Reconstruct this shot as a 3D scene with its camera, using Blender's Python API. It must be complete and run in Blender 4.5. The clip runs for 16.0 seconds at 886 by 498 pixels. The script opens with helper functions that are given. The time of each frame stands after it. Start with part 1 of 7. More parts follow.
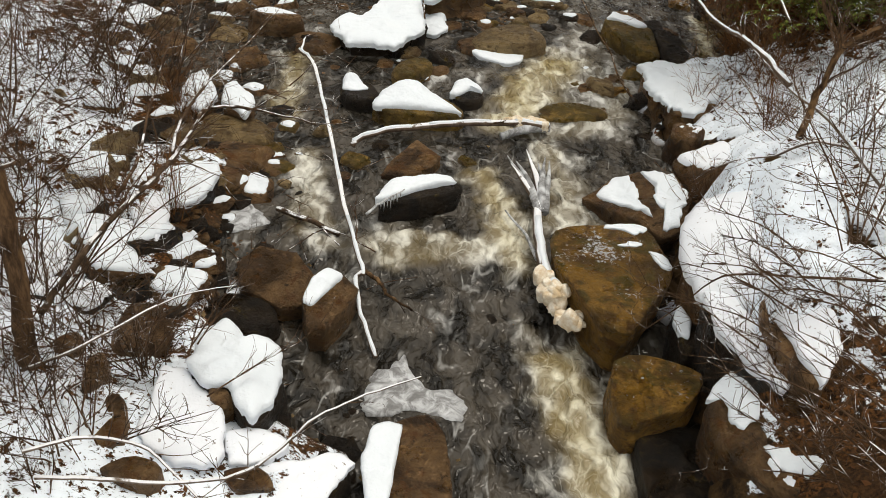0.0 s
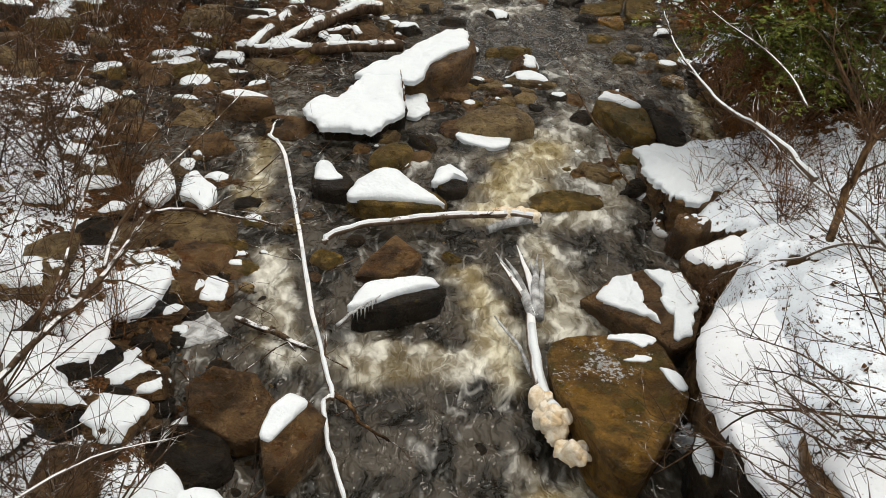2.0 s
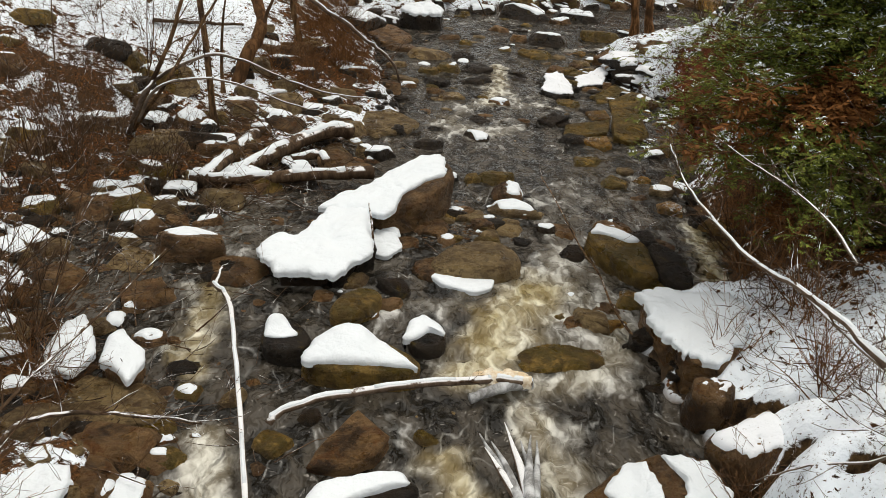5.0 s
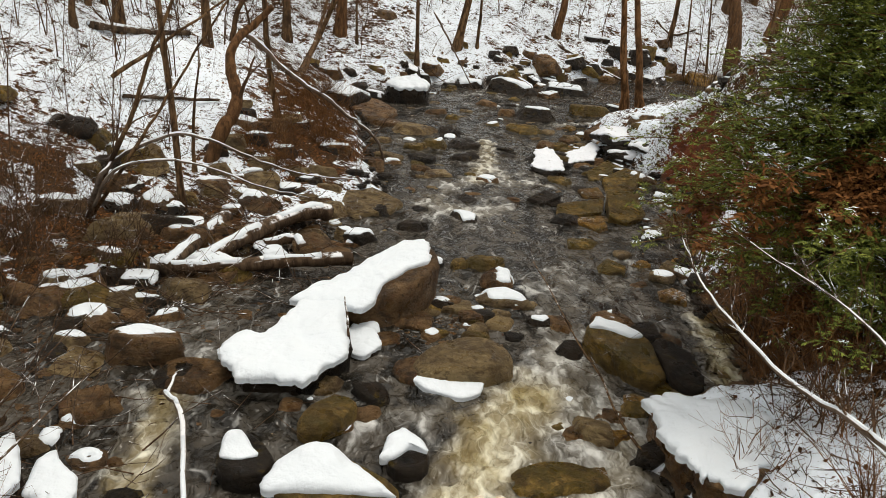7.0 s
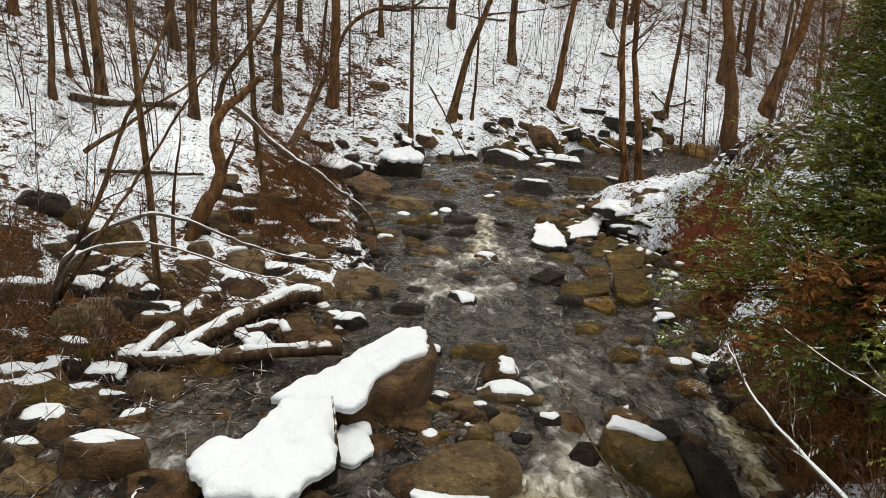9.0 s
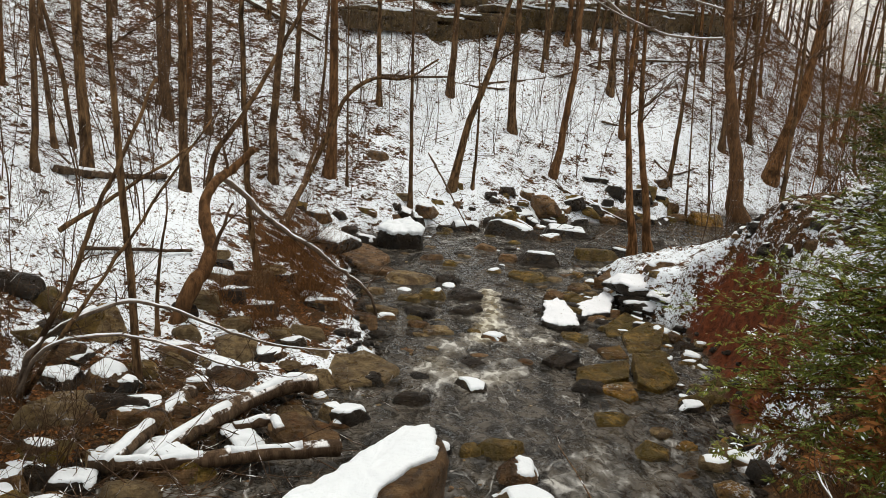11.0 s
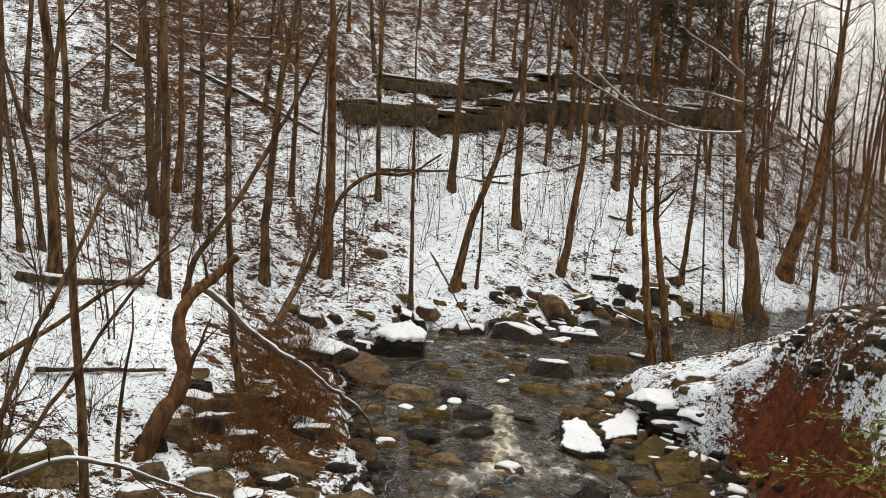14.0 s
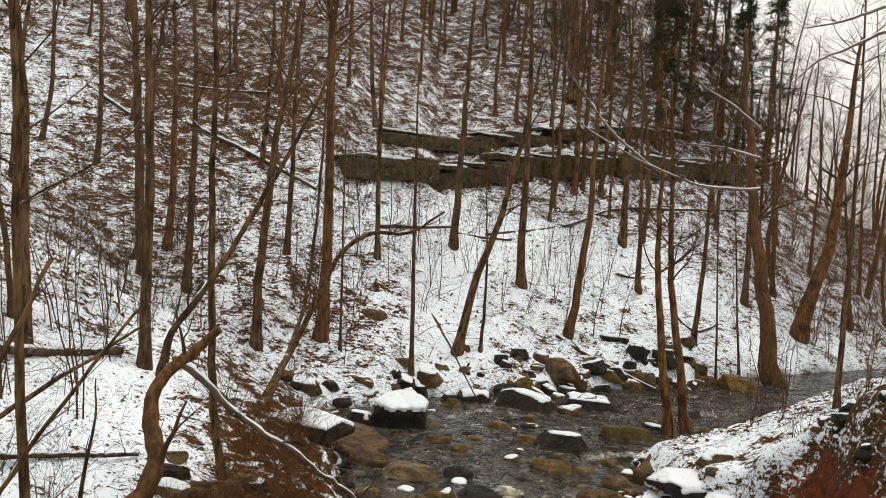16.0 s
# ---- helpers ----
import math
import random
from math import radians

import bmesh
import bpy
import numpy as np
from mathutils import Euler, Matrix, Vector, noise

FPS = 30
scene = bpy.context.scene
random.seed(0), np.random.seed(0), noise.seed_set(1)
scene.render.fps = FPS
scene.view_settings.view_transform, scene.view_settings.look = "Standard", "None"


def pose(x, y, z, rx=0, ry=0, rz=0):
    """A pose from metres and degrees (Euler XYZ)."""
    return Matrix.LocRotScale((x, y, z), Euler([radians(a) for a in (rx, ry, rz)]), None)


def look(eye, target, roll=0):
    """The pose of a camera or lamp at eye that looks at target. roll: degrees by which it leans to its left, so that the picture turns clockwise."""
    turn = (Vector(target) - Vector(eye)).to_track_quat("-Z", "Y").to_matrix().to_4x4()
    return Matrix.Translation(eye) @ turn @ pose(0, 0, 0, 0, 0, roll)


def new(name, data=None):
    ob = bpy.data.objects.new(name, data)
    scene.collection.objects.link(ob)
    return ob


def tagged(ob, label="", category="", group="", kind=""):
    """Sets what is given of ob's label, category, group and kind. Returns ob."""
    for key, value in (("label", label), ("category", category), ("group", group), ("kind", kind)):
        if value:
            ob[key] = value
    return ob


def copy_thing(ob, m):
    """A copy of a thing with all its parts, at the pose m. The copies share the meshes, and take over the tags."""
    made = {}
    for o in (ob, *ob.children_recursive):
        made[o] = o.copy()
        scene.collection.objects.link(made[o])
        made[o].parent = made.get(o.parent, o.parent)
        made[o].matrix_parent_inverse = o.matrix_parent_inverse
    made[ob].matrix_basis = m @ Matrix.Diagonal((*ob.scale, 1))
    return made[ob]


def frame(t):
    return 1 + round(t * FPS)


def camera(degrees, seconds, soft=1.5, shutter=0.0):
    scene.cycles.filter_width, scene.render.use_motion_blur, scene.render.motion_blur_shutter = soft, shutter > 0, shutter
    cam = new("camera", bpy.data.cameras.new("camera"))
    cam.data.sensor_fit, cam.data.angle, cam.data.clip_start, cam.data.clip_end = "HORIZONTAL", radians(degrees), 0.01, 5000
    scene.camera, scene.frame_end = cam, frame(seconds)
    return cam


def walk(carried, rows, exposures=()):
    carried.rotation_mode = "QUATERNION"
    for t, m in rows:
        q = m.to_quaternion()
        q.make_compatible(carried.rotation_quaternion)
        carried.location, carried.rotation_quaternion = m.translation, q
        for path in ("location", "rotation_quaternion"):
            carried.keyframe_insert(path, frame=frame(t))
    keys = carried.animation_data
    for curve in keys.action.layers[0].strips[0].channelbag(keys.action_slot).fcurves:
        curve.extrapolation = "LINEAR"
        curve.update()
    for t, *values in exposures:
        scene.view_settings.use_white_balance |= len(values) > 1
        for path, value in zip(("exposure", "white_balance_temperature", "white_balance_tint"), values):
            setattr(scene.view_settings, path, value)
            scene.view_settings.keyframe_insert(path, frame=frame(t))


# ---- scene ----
cam = camera(55.6, 16.0, soft=0.8)
METRES, EYE, TILT, LEAN, TURN = 12.0, 6.4, 0.0, 0.0, 0.0
ROWS = [
    (0.0, 0.0, 0.0, 0.0, 3.08, -36.86, -4.11),
    (0.5, 0.0014, 0.0316, -0.0075, 2.83, -35.66, -4.08),
    (1.0, 0.0015, 0.063, -0.0158, 2.52, -34.48, -4.1),
    (1.5, 0.0014, 0.0922, -0.0226, 2.26, -33.4, -4.11),
    (2.0, 0.0018, 0.1241, -0.0297, 1.99, -32.21, -4.12),
    (2.5, 0.0014, 0.1553, -0.0358, 1.7, -31.01, -4.17),
    (3.0, 0.0031, 0.1872, -0.0415, 1.52, -29.84, -4.13),
    (3.5, 0.0037, 0.2181, -0.0461, 1.29, -28.65, -4.14),
    (4.0, 0.0047, 0.2493, -0.0497, 1.07, -27.43, -4.16),
    (6.5, 0.015, 0.3983, -0.0627, 0.08, -21.56, -4.26),
    (7.0, 0.0156, 0.4289, -0.0668, -0.11, -20.37, -4.29),
    (7.5, 0.0147, 0.456, -0.0696, -0.25, -19.27, -4.28),
    (8.0, 0.0133, 0.485, -0.0726, -0.39, -18.05, -4.27),
    (8.5, 0.0116, 0.5138, -0.0753, -0.53, -16.85, -4.28),
    (9.0, 0.0085, 0.5426, -0.0783, -0.65, -15.69, -4.27),
    (11.5, -0.0142, 0.6915, -0.0828, -1.09, -10.09, -4.1),
    (12.0, -0.0184, 0.7234, -0.0805, -1.14, -9.04, -4.07),
    (12.5, -0.0215, 0.756, -0.0772, -1.2, -8.01, -4.1),
    (13.0, -0.0228, 0.7884, -0.0747, -1.21, -7.01, -4.1),
    (13.5, -0.0245, 0.8184, -0.0726, -1.23, -6.08, -4.11),
    (14.0, -0.0257, 0.8518, -0.0702, -1.23, -5.08, -4.08),
    (14.5, -0.0273, 0.8857, -0.0661, -1.25, -4.1, -4.06),
    (15.0, -0.027, 0.92, -0.0628, -1.24, -3.16, -4.06),
    (15.5, -0.0285, 0.954, -0.0594, -1.24, -2.3, -4.08),
    (16.0, -0.031, 0.9888, -0.055, -1.22, -1.49, -4.09),
]
import collections

walk(cam, [(t, pose(0, 0, EYE, TILT, LEAN, TURN) @ pose(METRES * x, METRES * y, METRES * z, 90 + pitch, roll, yaw)) for t, x, y, z, yaw, pitch, roll in ROWS])

# ---- light: a bright overcast winter sky, brighter behind the far trees ----
SUN_UP, SUN_SIDE = 74.0, 60.0
scene.view_settings.exposure = 0.22
world = bpy.data.worlds.new("winter_sky")
scene.world = world
world.use_nodes = True
wn = world.node_tree.nodes
sky = wn.new("ShaderNodeTexSky")
sky.sky_type, sky.sun_disc = "NISHITA", False
sky.sun_elevation, sky.sun_rotation = radians(SUN_UP), radians(SUN_SIDE)
sky.air_density, sky.dust_density, sky.ozone_density = 1.0, 4.0, 1.0
whiten = wn.new("ShaderNodeMix")
whiten.data_type = "RGBA"
whiten.inputs["Factor"].default_value = 0.85
whiten.inputs["B"].default_value = (9.9, 9.4, 8.5, 1)
world.node_tree.links.new(sky.outputs[0], whiten.inputs["A"])
world.node_tree.links.new(whiten.outputs["Result"], wn["Background"].inputs["Color"])
wn["Background"].inputs["Strength"].default_value = 0.102
sun_data = bpy.data.lights.new("sun", "SUN")
sun_data.energy, sun_data.angle, sun_data.color = 1.3, radians(22), (1.0, 0.92, 0.79)
sun = new("sun", sun_data)
sun.matrix_world = look((0, 0, 0), (-math.sin(radians(SUN_SIDE)) * math.cos(radians(SUN_UP)), -math.cos(radians(SUN_SIDE)) * math.cos(radians(SUN_UP)), -math.sin(radians(SUN_UP))))


# ---- materials ----
class Nodes:
    """A short hand for building a material's nodes."""

    def __init__(self, name):
        self.m = bpy.data.materials.new(name)
        self.m.use_nodes = True
        self.t = self.m.node_tree
        self.bsdf = self.t.nodes["Principled BSDF"]
        self.place = self.t.nodes.new("ShaderNodeNewGeometry").outputs["Position"]

    def put(self, value, socket):
        if isinstance(value, (int, float)):
            socket.default_value = value
        elif isinstance(value, tuple):
            socket.default_value = (*value, 1) if len(value) == 3 and socket.type == "RGBA" else value
        else:
            self.t.links.new(value, socket)

    def noise(self, scale, detail=4, rough=0.55, stretch=None, warp=0.0, at=None):
        at = self.place if at is None else at
        if stretch:
            n = self.t.nodes.new("ShaderNodeMapping")
            n.inputs["Scale"].default_value = stretch
            self.t.links.new(at, n.inputs["Vector"])
            at = n.outputs[0]
        n = self.t.nodes.new("ShaderNodeTexNoise")
        n.inputs["Scale"].default_value, n.inputs["Detail"].default_value = scale, detail
        n.inputs["Roughness"].default_value, n.inputs["Distortion"].default_value = rough, warp
        self.t.links.new(at, n.inputs["Vector"])
        return n.outputs["Fac"]

    def ramp(self, value, low, high, a=0.0, b=1.0):
        n = self.t.nodes.new("ShaderNodeMapRange")
        n.interpolation_type = "SMOOTHSTEP"
        for k, v in (("From Min", low), ("From Max", high), ("To Min", a), ("To Max", b)):
            self.put(v, n.inputs[k])
        self.put(value, n.inputs["Value"])
        return n.outputs["Result"]

    def math(self, op, a, b=0.0):
        n = self.t.nodes.new("ShaderNodeMath")
        n.operation = op
        self.put(a, n.inputs[0]), self.put(b, n.inputs[1])
        return n.outputs[0]

    def mix(self, f, a, b):
        n = self.t.nodes.new("ShaderNodeMix")
        n.data_type = "RGBA"
        self.put(f, n.inputs["Factor"]), self.put(a, n.inputs["A"]), self.put(b, n.inputs["B"])
        return n.outputs["Result"]

    def attr(self, name):
        n = self.t.nodes.new("ShaderNodeAttribute")
        n.attribute_name = name
        return n.outputs["Fac"]

    def up(self):
        n = self.t.nodes.new("ShaderNodeSeparateXYZ")
        self.t.links.new(self.t.nodes["Geometry"].outputs["Normal"], n.inputs[0])
        return n.outputs["Z"]

    def chance(self):
        return self.t.nodes.new("ShaderNodeObjectInfo").outputs["Random"]

    def island(self):
        return self.t.nodes["Geometry"].outputs["Random Per Island"]

    def bump(self, height, strength, distance):
        n = self.t.nodes.new("ShaderNodeBump")
        n.inputs["Strength"].default_value, n.inputs["Distance"].default_value = strength, distance
        self.t.links.new(height, n.inputs["Height"])
        self.t.links.new(n.outputs[0], self.bsdf.inputs["Normal"])

    def done(self, colour, rough=0.8, **more):
        self.put(colour, self.bsdf.inputs["Base Color"]), self.put(rough, self.bsdf.inputs["Roughness"])
        more.setdefault("specular_ior_level", 0.12)
        for k, v in more.items():
            self.put(v, self.bsdf.inputs[k.replace("_", " ").title().replace("Ior", "IOR")])
        return self.m


def snow_material():
    n = Nodes("snow")
    speck = n.ramp(n.noise(17, 3, 0.65), 0.655, 0.69)
    c = n.mix(n.noise(1.3), (0.70, 0.745, 0.81), (0.78, 0.81, 0.86))
    c = n.mix(n.math("MULTIPLY", speck, 0.75), c, (0.13, 0.09, 0.06))
    n.bump(n.math("ADD", n.noise(4, 5), n.math("MULTIPLY", n.noise(40, 3), 0.2)), 0.5, 0.06)
    return n.done(c, 0.7)


def clean_snow_material():
    n = Nodes("clean_snow")
    c = n.mix(n.noise(1.3), (0.67, 0.73, 0.79), (0.74, 0.79, 0.84))
    n.bump(n.math("ADD", n.noise(4, 6, 0.6), n.math("MULTIPLY", n.noise(40, 3), 0.05)), 0.6, 0.09)
    return n.done(c, 0.65)


def stone_material(name, dark, light, stain, moss=0.0, frost=False):
    n = Nodes(name)
    c = n.mix(n.ramp(n.noise(1.8, 7, 0.66, warp=0.6), 0.36, 0.62), tuple(v * 0.75 for v in dark), tuple(v * 1.22 for v in light))
    c = n.mix(n.ramp(n.noise(4.5, 6, 0.68, stretch=(1, 1, 2.5), warp=0.5), 0.5, 0.66), c, stain)
    c = n.mix(n.ramp(n.noise(9, 7, 0.75), 0.55, 0.68), c, tuple(v * 0.35 for v in dark))
    c = n.mix(n.ramp(n.noise(35, 4, 0.7), 0.58, 0.75, 0.0, 0.6), c, tuple(min(v * 1.6, 0.5) for v in light))
    c = n.mix(n.ramp(n.chance(), 0.0, 1.0, 0.0, 0.35), c, tuple(v * 0.4 for v in light))
    if moss:
        green = n.math("MULTIPLY", n.ramp(n.noise(2.6, 7, 0.68, warp=0.5), 0.62 - 0.25 * moss, 0.74 - 0.25 * moss), n.ramp(n.up(), -0.2, 0.7))
        c = n.mix(green, c, n.mix(n.noise(14), (0.06, 0.044, 0.006), (0.19, 0.128, 0.024)))
    bed = n.noise(3.0, 6, 0.7, stretch=(1, 1, 4.5), warp=0.4)
    pits = n.ramp(n.noise(13, 6, 0.75), 0.40, 0.62)
    c = n.mix(n.ramp(n.noise(6.5, 7, 0.75, warp=0.8), 0.33, 0.43, 0.55, 0.0), c, tuple(v * 0.4 for v in dark))
    if frost:
        dust = n.math("MULTIPLY", n.ramp(n.math("ADD", n.noise(16, 5, 0.75), n.math("MULTIPLY", n.noise(1.1, 3), 0.8)), 1.02, 1.06), n.ramp(n.up(), 0.4, 0.8))
        c = n.mix(dust, c, (0.78, 0.80, 0.83))
    n.bump(n.math("ADD", n.math("ADD", n.noise(4.5, 9, 0.7), n.math("MULTIPLY", bed, 0.7)), n.math("MULTIPLY", pits, 0.3)), 1.0, 0.15)
    return n.done(n.mix(0.1, c, (0.004, 0.003, 0.001)), n.ramp(n.noise(3, 5), 0.35, 0.65, 0.22, 0.7), specular_ior_level=0.3)


def ground_material():
    """Snow over leaf litter and bare soil; the ground's own masks say how much of each."""
    n = Nodes("snowy_ground")
    litter, soil = n.attr("litter"), n.attr("soil")
    fine = n.noise(6.0, 8, 0.76, stretch=(0.65, 1, 1.5), warp=0.35)
    broad = n.noise(1.1, 4, 0.6)
    cover = n.math("ADD", n.math("MULTIPLY", fine, 0.8), n.math("MULTIPLY", broad, 0.45))
    bare = n.ramp(n.math("SUBTRACT", n.math("ADD", cover, n.math("MULTIPLY", litter, 0.55)), 0.0), 0.885, 0.905)
    bare = n.math("MAXIMUM", bare, n.ramp(n.math("ADD", n.noise(10, 6, 0.8, stretch=(0.7, 1, 1)), n.math("MULTIPLY", broad, 0.25)), 0.735, 0.745))
    flecks = n.math("ADD", n.noise(15, 4, 0.7, stretch=(0.6, 1, 1.5), warp=0.3), n.math("MULTIPLY", n.noise(0.7, 4, 0.65), 0.22))
    bare = n.math("MAXIMUM", bare, n.ramp(n.math("ADD", flecks, n.math("MULTIPLY", litter, 0.12)), 0.745, 0.765))
    leaf = n.mix(n.ramp(n.noise(22, 3, 0.65), 0.35, 0.65), (0.010, 0.005, 0.002), (0.15, 0.066, 0.020))
    leaf = n.mix(n.ramp(n.noise(7, 5, 0.7), 0.5, 0.66), leaf, (0.014, 0.009, 0.005))
    leaf = n.mix(n.ramp(n.noise(1.4, 6, 0.7), 0.42, 0.62, 0.0, 0.75), leaf, n.mix(n.noise(30, 2), (0.008, 0.005, 0.003), (0.075, 0.042, 0.020)))
    earth = n.mix(n.ramp(n.noise(6, 6, 0.7), 0.3, 0.7), (0.050, 0.015, 0.007), (0.17, 0.048, 0.018))
    snow = n.mix(n.noise(0.9), (0.78, 0.86, 0.95), (0.86, 0.92, 0.99))
    c = n.mix(bare, snow, leaf)
    c = n.mix(n.ramp(n.math("ADD", soil, n.math("MULTIPLY", n.math("SUBTRACT", fine, 0.5), 1.3)), 0.45, 0.6), c, earth)
    # bare rock low on the near bank, and shade painted into its cracks
    crag_shade = n.ramp(n.math("ADD", n.attr("crag_shade"), n.math("MULTIPLY", n.math("SUBTRACT", fine, 0.5), 1.1)), 0.4, 0.55)
    c = n.mix(crag_shade, c, n.mix(n.ramp(n.noise(5, 6, 0.7), 0.35, 0.65), (0.012, 0.008, 0.005), (0.085, 0.05, 0.02)))
    c = n.mix(n.attr("bed"), c, n.mix(n.noise(5, 5, 0.7), (0.03, 0.022, 0.016), (0.11, 0.075, 0.045)))
    n.bump(n.math("ADD", n.noise(6, 6, 0.65), n.math("MULTIPLY", bare, -0.35)), 0.7, 0.10)
    return n.done(c, 0.85)


def water_material():
    """Dark peaty water; its foam is a lace of bright threads that thickens where the runs are. Sky reflection is
    painted in as paler patches and thin streaks.
    """
    n = Nodes("stream_water")
    foam, tan = n.attr("foam"), n.attr("tan")
    warp = n.t.nodes.new("ShaderNodeTexNoise")
    warp.inputs["Scale"].default_value, warp.inputs["Detail"].default_value = 2.2, 3
    n.t.links.new(n.place, warp.inputs["Vector"])
    moved = n.t.nodes.new("ShaderNodeVectorMath")
    moved.operation = "MULTIPLY_ADD"
    n.t.links.new(warp.outputs["Color"], moved.inputs[0])
    moved.inputs[1].default_value = (0.34, 0.34, 0.1)
    n.t.links.new(n.place, moved.inputs[2])
    flow = n.t.nodes.new("ShaderNodeMapping")
    flow.inputs["Scale"].default_value = (1.4, 0.8, 1.0)
    n.t.links.new(moved.outputs[0], flow.inputs["Vector"])
    flow = flow.outputs[0]
    torn = n.noise(1.1, 3, 0.5)
    soft = n.noise(1.5, 4, 0.5, at=flow, warp=0.4)
    swirl = n.noise(2.6, 4, 0.55, at=flow, warp=0.7)
    lace = cells = None
    for scale, wide, share in ((2.6, 0.08, 1.0), (5.5, 0.10, 0.6)):
        cell = n.t.nodes.new("ShaderNodeTexVoronoi")
        cell.feature = "DISTANCE_TO_EDGE"
        cell.inputs["Scale"].default_value = scale
        n.t.links.new(flow, cell.inputs["Vector"])
        thread = n.math("MULTIPLY", n.ramp(cell.outputs["Distance"], 0.0, wide, 1.0, 0.0), share)
        cells = cells or n.ramp(cell.outputs["Distance"], 0.03, 0.26, 1.0, 0.38)
        lace = thread if lace is None else n.math("MAXIMUM", lace, thread)
    streak = n.ramp(n.math("ABSOLUTE", n.math("SUBTRACT", n.noise(1.0, 2, 0.5, stretch=(1.7, 0.8, 1), warp=0.7), 0.5)), 0.0, 0.03, 1.0, 0.0)
    mass = n.math("ADD", foam, n.math("ADD", n.math("MULTIPLY", n.math("SUBTRACT", soft, 0.5), 1.3), n.math("MULTIPLY", n.math("SUBTRACT", swirl, 0.5), 0.8)))
    solid = n.math("MULTIPLY", n.ramp(mass, 0.22, 1.0), n.math("ADD", n.ramp(swirl, 0.38, 0.6, 0.0, 0.6), 0.28))
    solid = n.math("MULTIPLY", solid, cells)
    threads = n.math("MULTIPLY", lace, n.ramp(n.math("ADD", mass, n.math("MULTIPLY", n.math("SUBTRACT", torn, 0.5), 0.6)), 0.25, 0.75, 0.0, 0.42))
    # thin swirl lines of foam that double as painted ripple highlights
    wisp_glints = n.math("MULTIPLY", n.math("MULTIPLY", streak, n.ramp(swirl, 0.4, 0.6)), n.ramp(torn, 0.44, 0.64, 0.03, 0.38))
    white = n.math("MAXIMUM", n.math("MAXIMUM", solid, threads), wisp_glints)
    # peat-dark base; its paler patches are sky reflection put into the colour
    deep = n.mix(n.ramp(n.noise(2.0, 3, 0.5, at=flow, warp=0.6), 0.36, 0.64), (0.010, 0.009, 0.007), (0.066, 0.058, 0.047))
    amber = n.mix(n.math("MULTIPLY", n.ramp(foam, 0.1, 0.7), tan), n.mix(n.ramp(foam, 0.15, 0.8), deep, (0.07, 0.06, 0.045)), (0.17, 0.125, 0.045))
    froth = n.mix(tan, n.mix(soft, (0.48, 0.48, 0.45), (0.84, 0.86, 0.86)), n.mix(n.ramp(soft, 0.3, 0.62), (0.42, 0.36, 0.19), (0.80, 0.78, 0.62)))
    c = n.mix(white, amber, froth)
    ripple = n.math("ADD", n.noise(2.4, 2, 0.45, at=flow, warp=0.3), n.math("ADD", n.math("MULTIPLY", n.noise(6.0, 2, 0.45, at=flow, warp=0.4), 0.4), n.math("MULTIPLY", white, 0.03)))
    n.bump(ripple, 1.0, 0.24)
    return n.done(c, n.ramp(white, 0.0, 0.8, 0.10, 0.55), ior=1.33, specular_ior_level=0.5)


def ice_material():
    n = Nodes("rotten_ice")
    c = n.mix(n.ramp(n.noise(5, 6, 0.65, warp=0.8), 0.35, 0.65), (0.16, 0.16, 0.16), (0.52, 0.54, 0.56))
    n.bump(n.noise(9, 5), 0.5, 0.04)
    return n.done(c, 0.35)


def bark_material(name, dark, light, snowy=0.0):
    n = Nodes(name)
    c = n.mix(n.ramp(n.noise(9, 6, 0.7, stretch=(1, 1, 0.22)), 0.35, 0.65), dark, light)
    c = n.mix(n.ramp(n.noise(1.6, 4), 0.45, 0.75), c, tuple(v * 0.55 for v in dark))
    c = n.mix(n.ramp(n.chance(), 0, 1, 0, 0.5), c, (0.085, 0.050, 0.028))
    if snowy:
        c = n.mix(n.math("MULTIPLY", n.ramp(n.up(), 0.45, 0.7), n.ramp(n.noise(3.5, 5, 0.65), 0.62 - 0.3 * snowy, 0.72 - 0.3 * snowy)), c, (0.82, 0.84, 0.87))
    n.bump(n.noise(18, 6, 0.7, stretch=(1, 1, 0.2)), 0.9, 0.03)
    return n.done(c, 0.85)


def leaf_material(name, a, b, rough=0.7):
    n = Nodes(name)
    return n.done(n.mix(n.island(), a, b), rough)


SNOW, CLEAN = snow_material(), clean_snow_material()
STONE = {
    "brown": stone_material("brown_sandstone", (0.0537, 0.0250, 0.0075), (0.2600, 0.1520, 0.0640), (0.1688, 0.0675, 0.0156)),
    "ledge": stone_material("mossy_ledge_rock", (0.0420, 0.0290, 0.0110), (0.1500, 0.1000, 0.0380), (0.0800, 0.0480, 0.0150), 0.5),
    "tan": stone_material("tan_sandstone", (0.1516, 0.0896, 0.0356), (0.3600, 0.2580, 0.1220), (0.1086, 0.0576, 0.0190)),
    "moss": stone_material("mossy_stone", (0.0725, 0.0446, 0.0098), (0.3208, 0.2022, 0.0461), (0.1038, 0.0555, 0.0086), 0.7),
    "ochre": stone_material("ochre_stone", (0.1365, 0.0715, 0.0117), (0.3510, 0.1885, 0.0325), (0.0980, 0.0368, 0.0079), 0.5, True),
    "dark": stone_material("wet_dark_stone", (0.0060, 0.0042, 0.0022), (0.0340, 0.0210, 0.0100), (0.0300, 0.0170, 0.0050), 0.15),
}
def frozen_spray_material():
    n = Nodes("frozen_spray")
    n.bump(n.noise(14, 6, 0.7), 0.8, 0.05)
    return n.done(n.mix(n.ramp(n.noise(7, 5, 0.65), 0.35, 0.65), (0.62, 0.48, 0.30), (0.86, 0.81, 0.70)), 0.5)


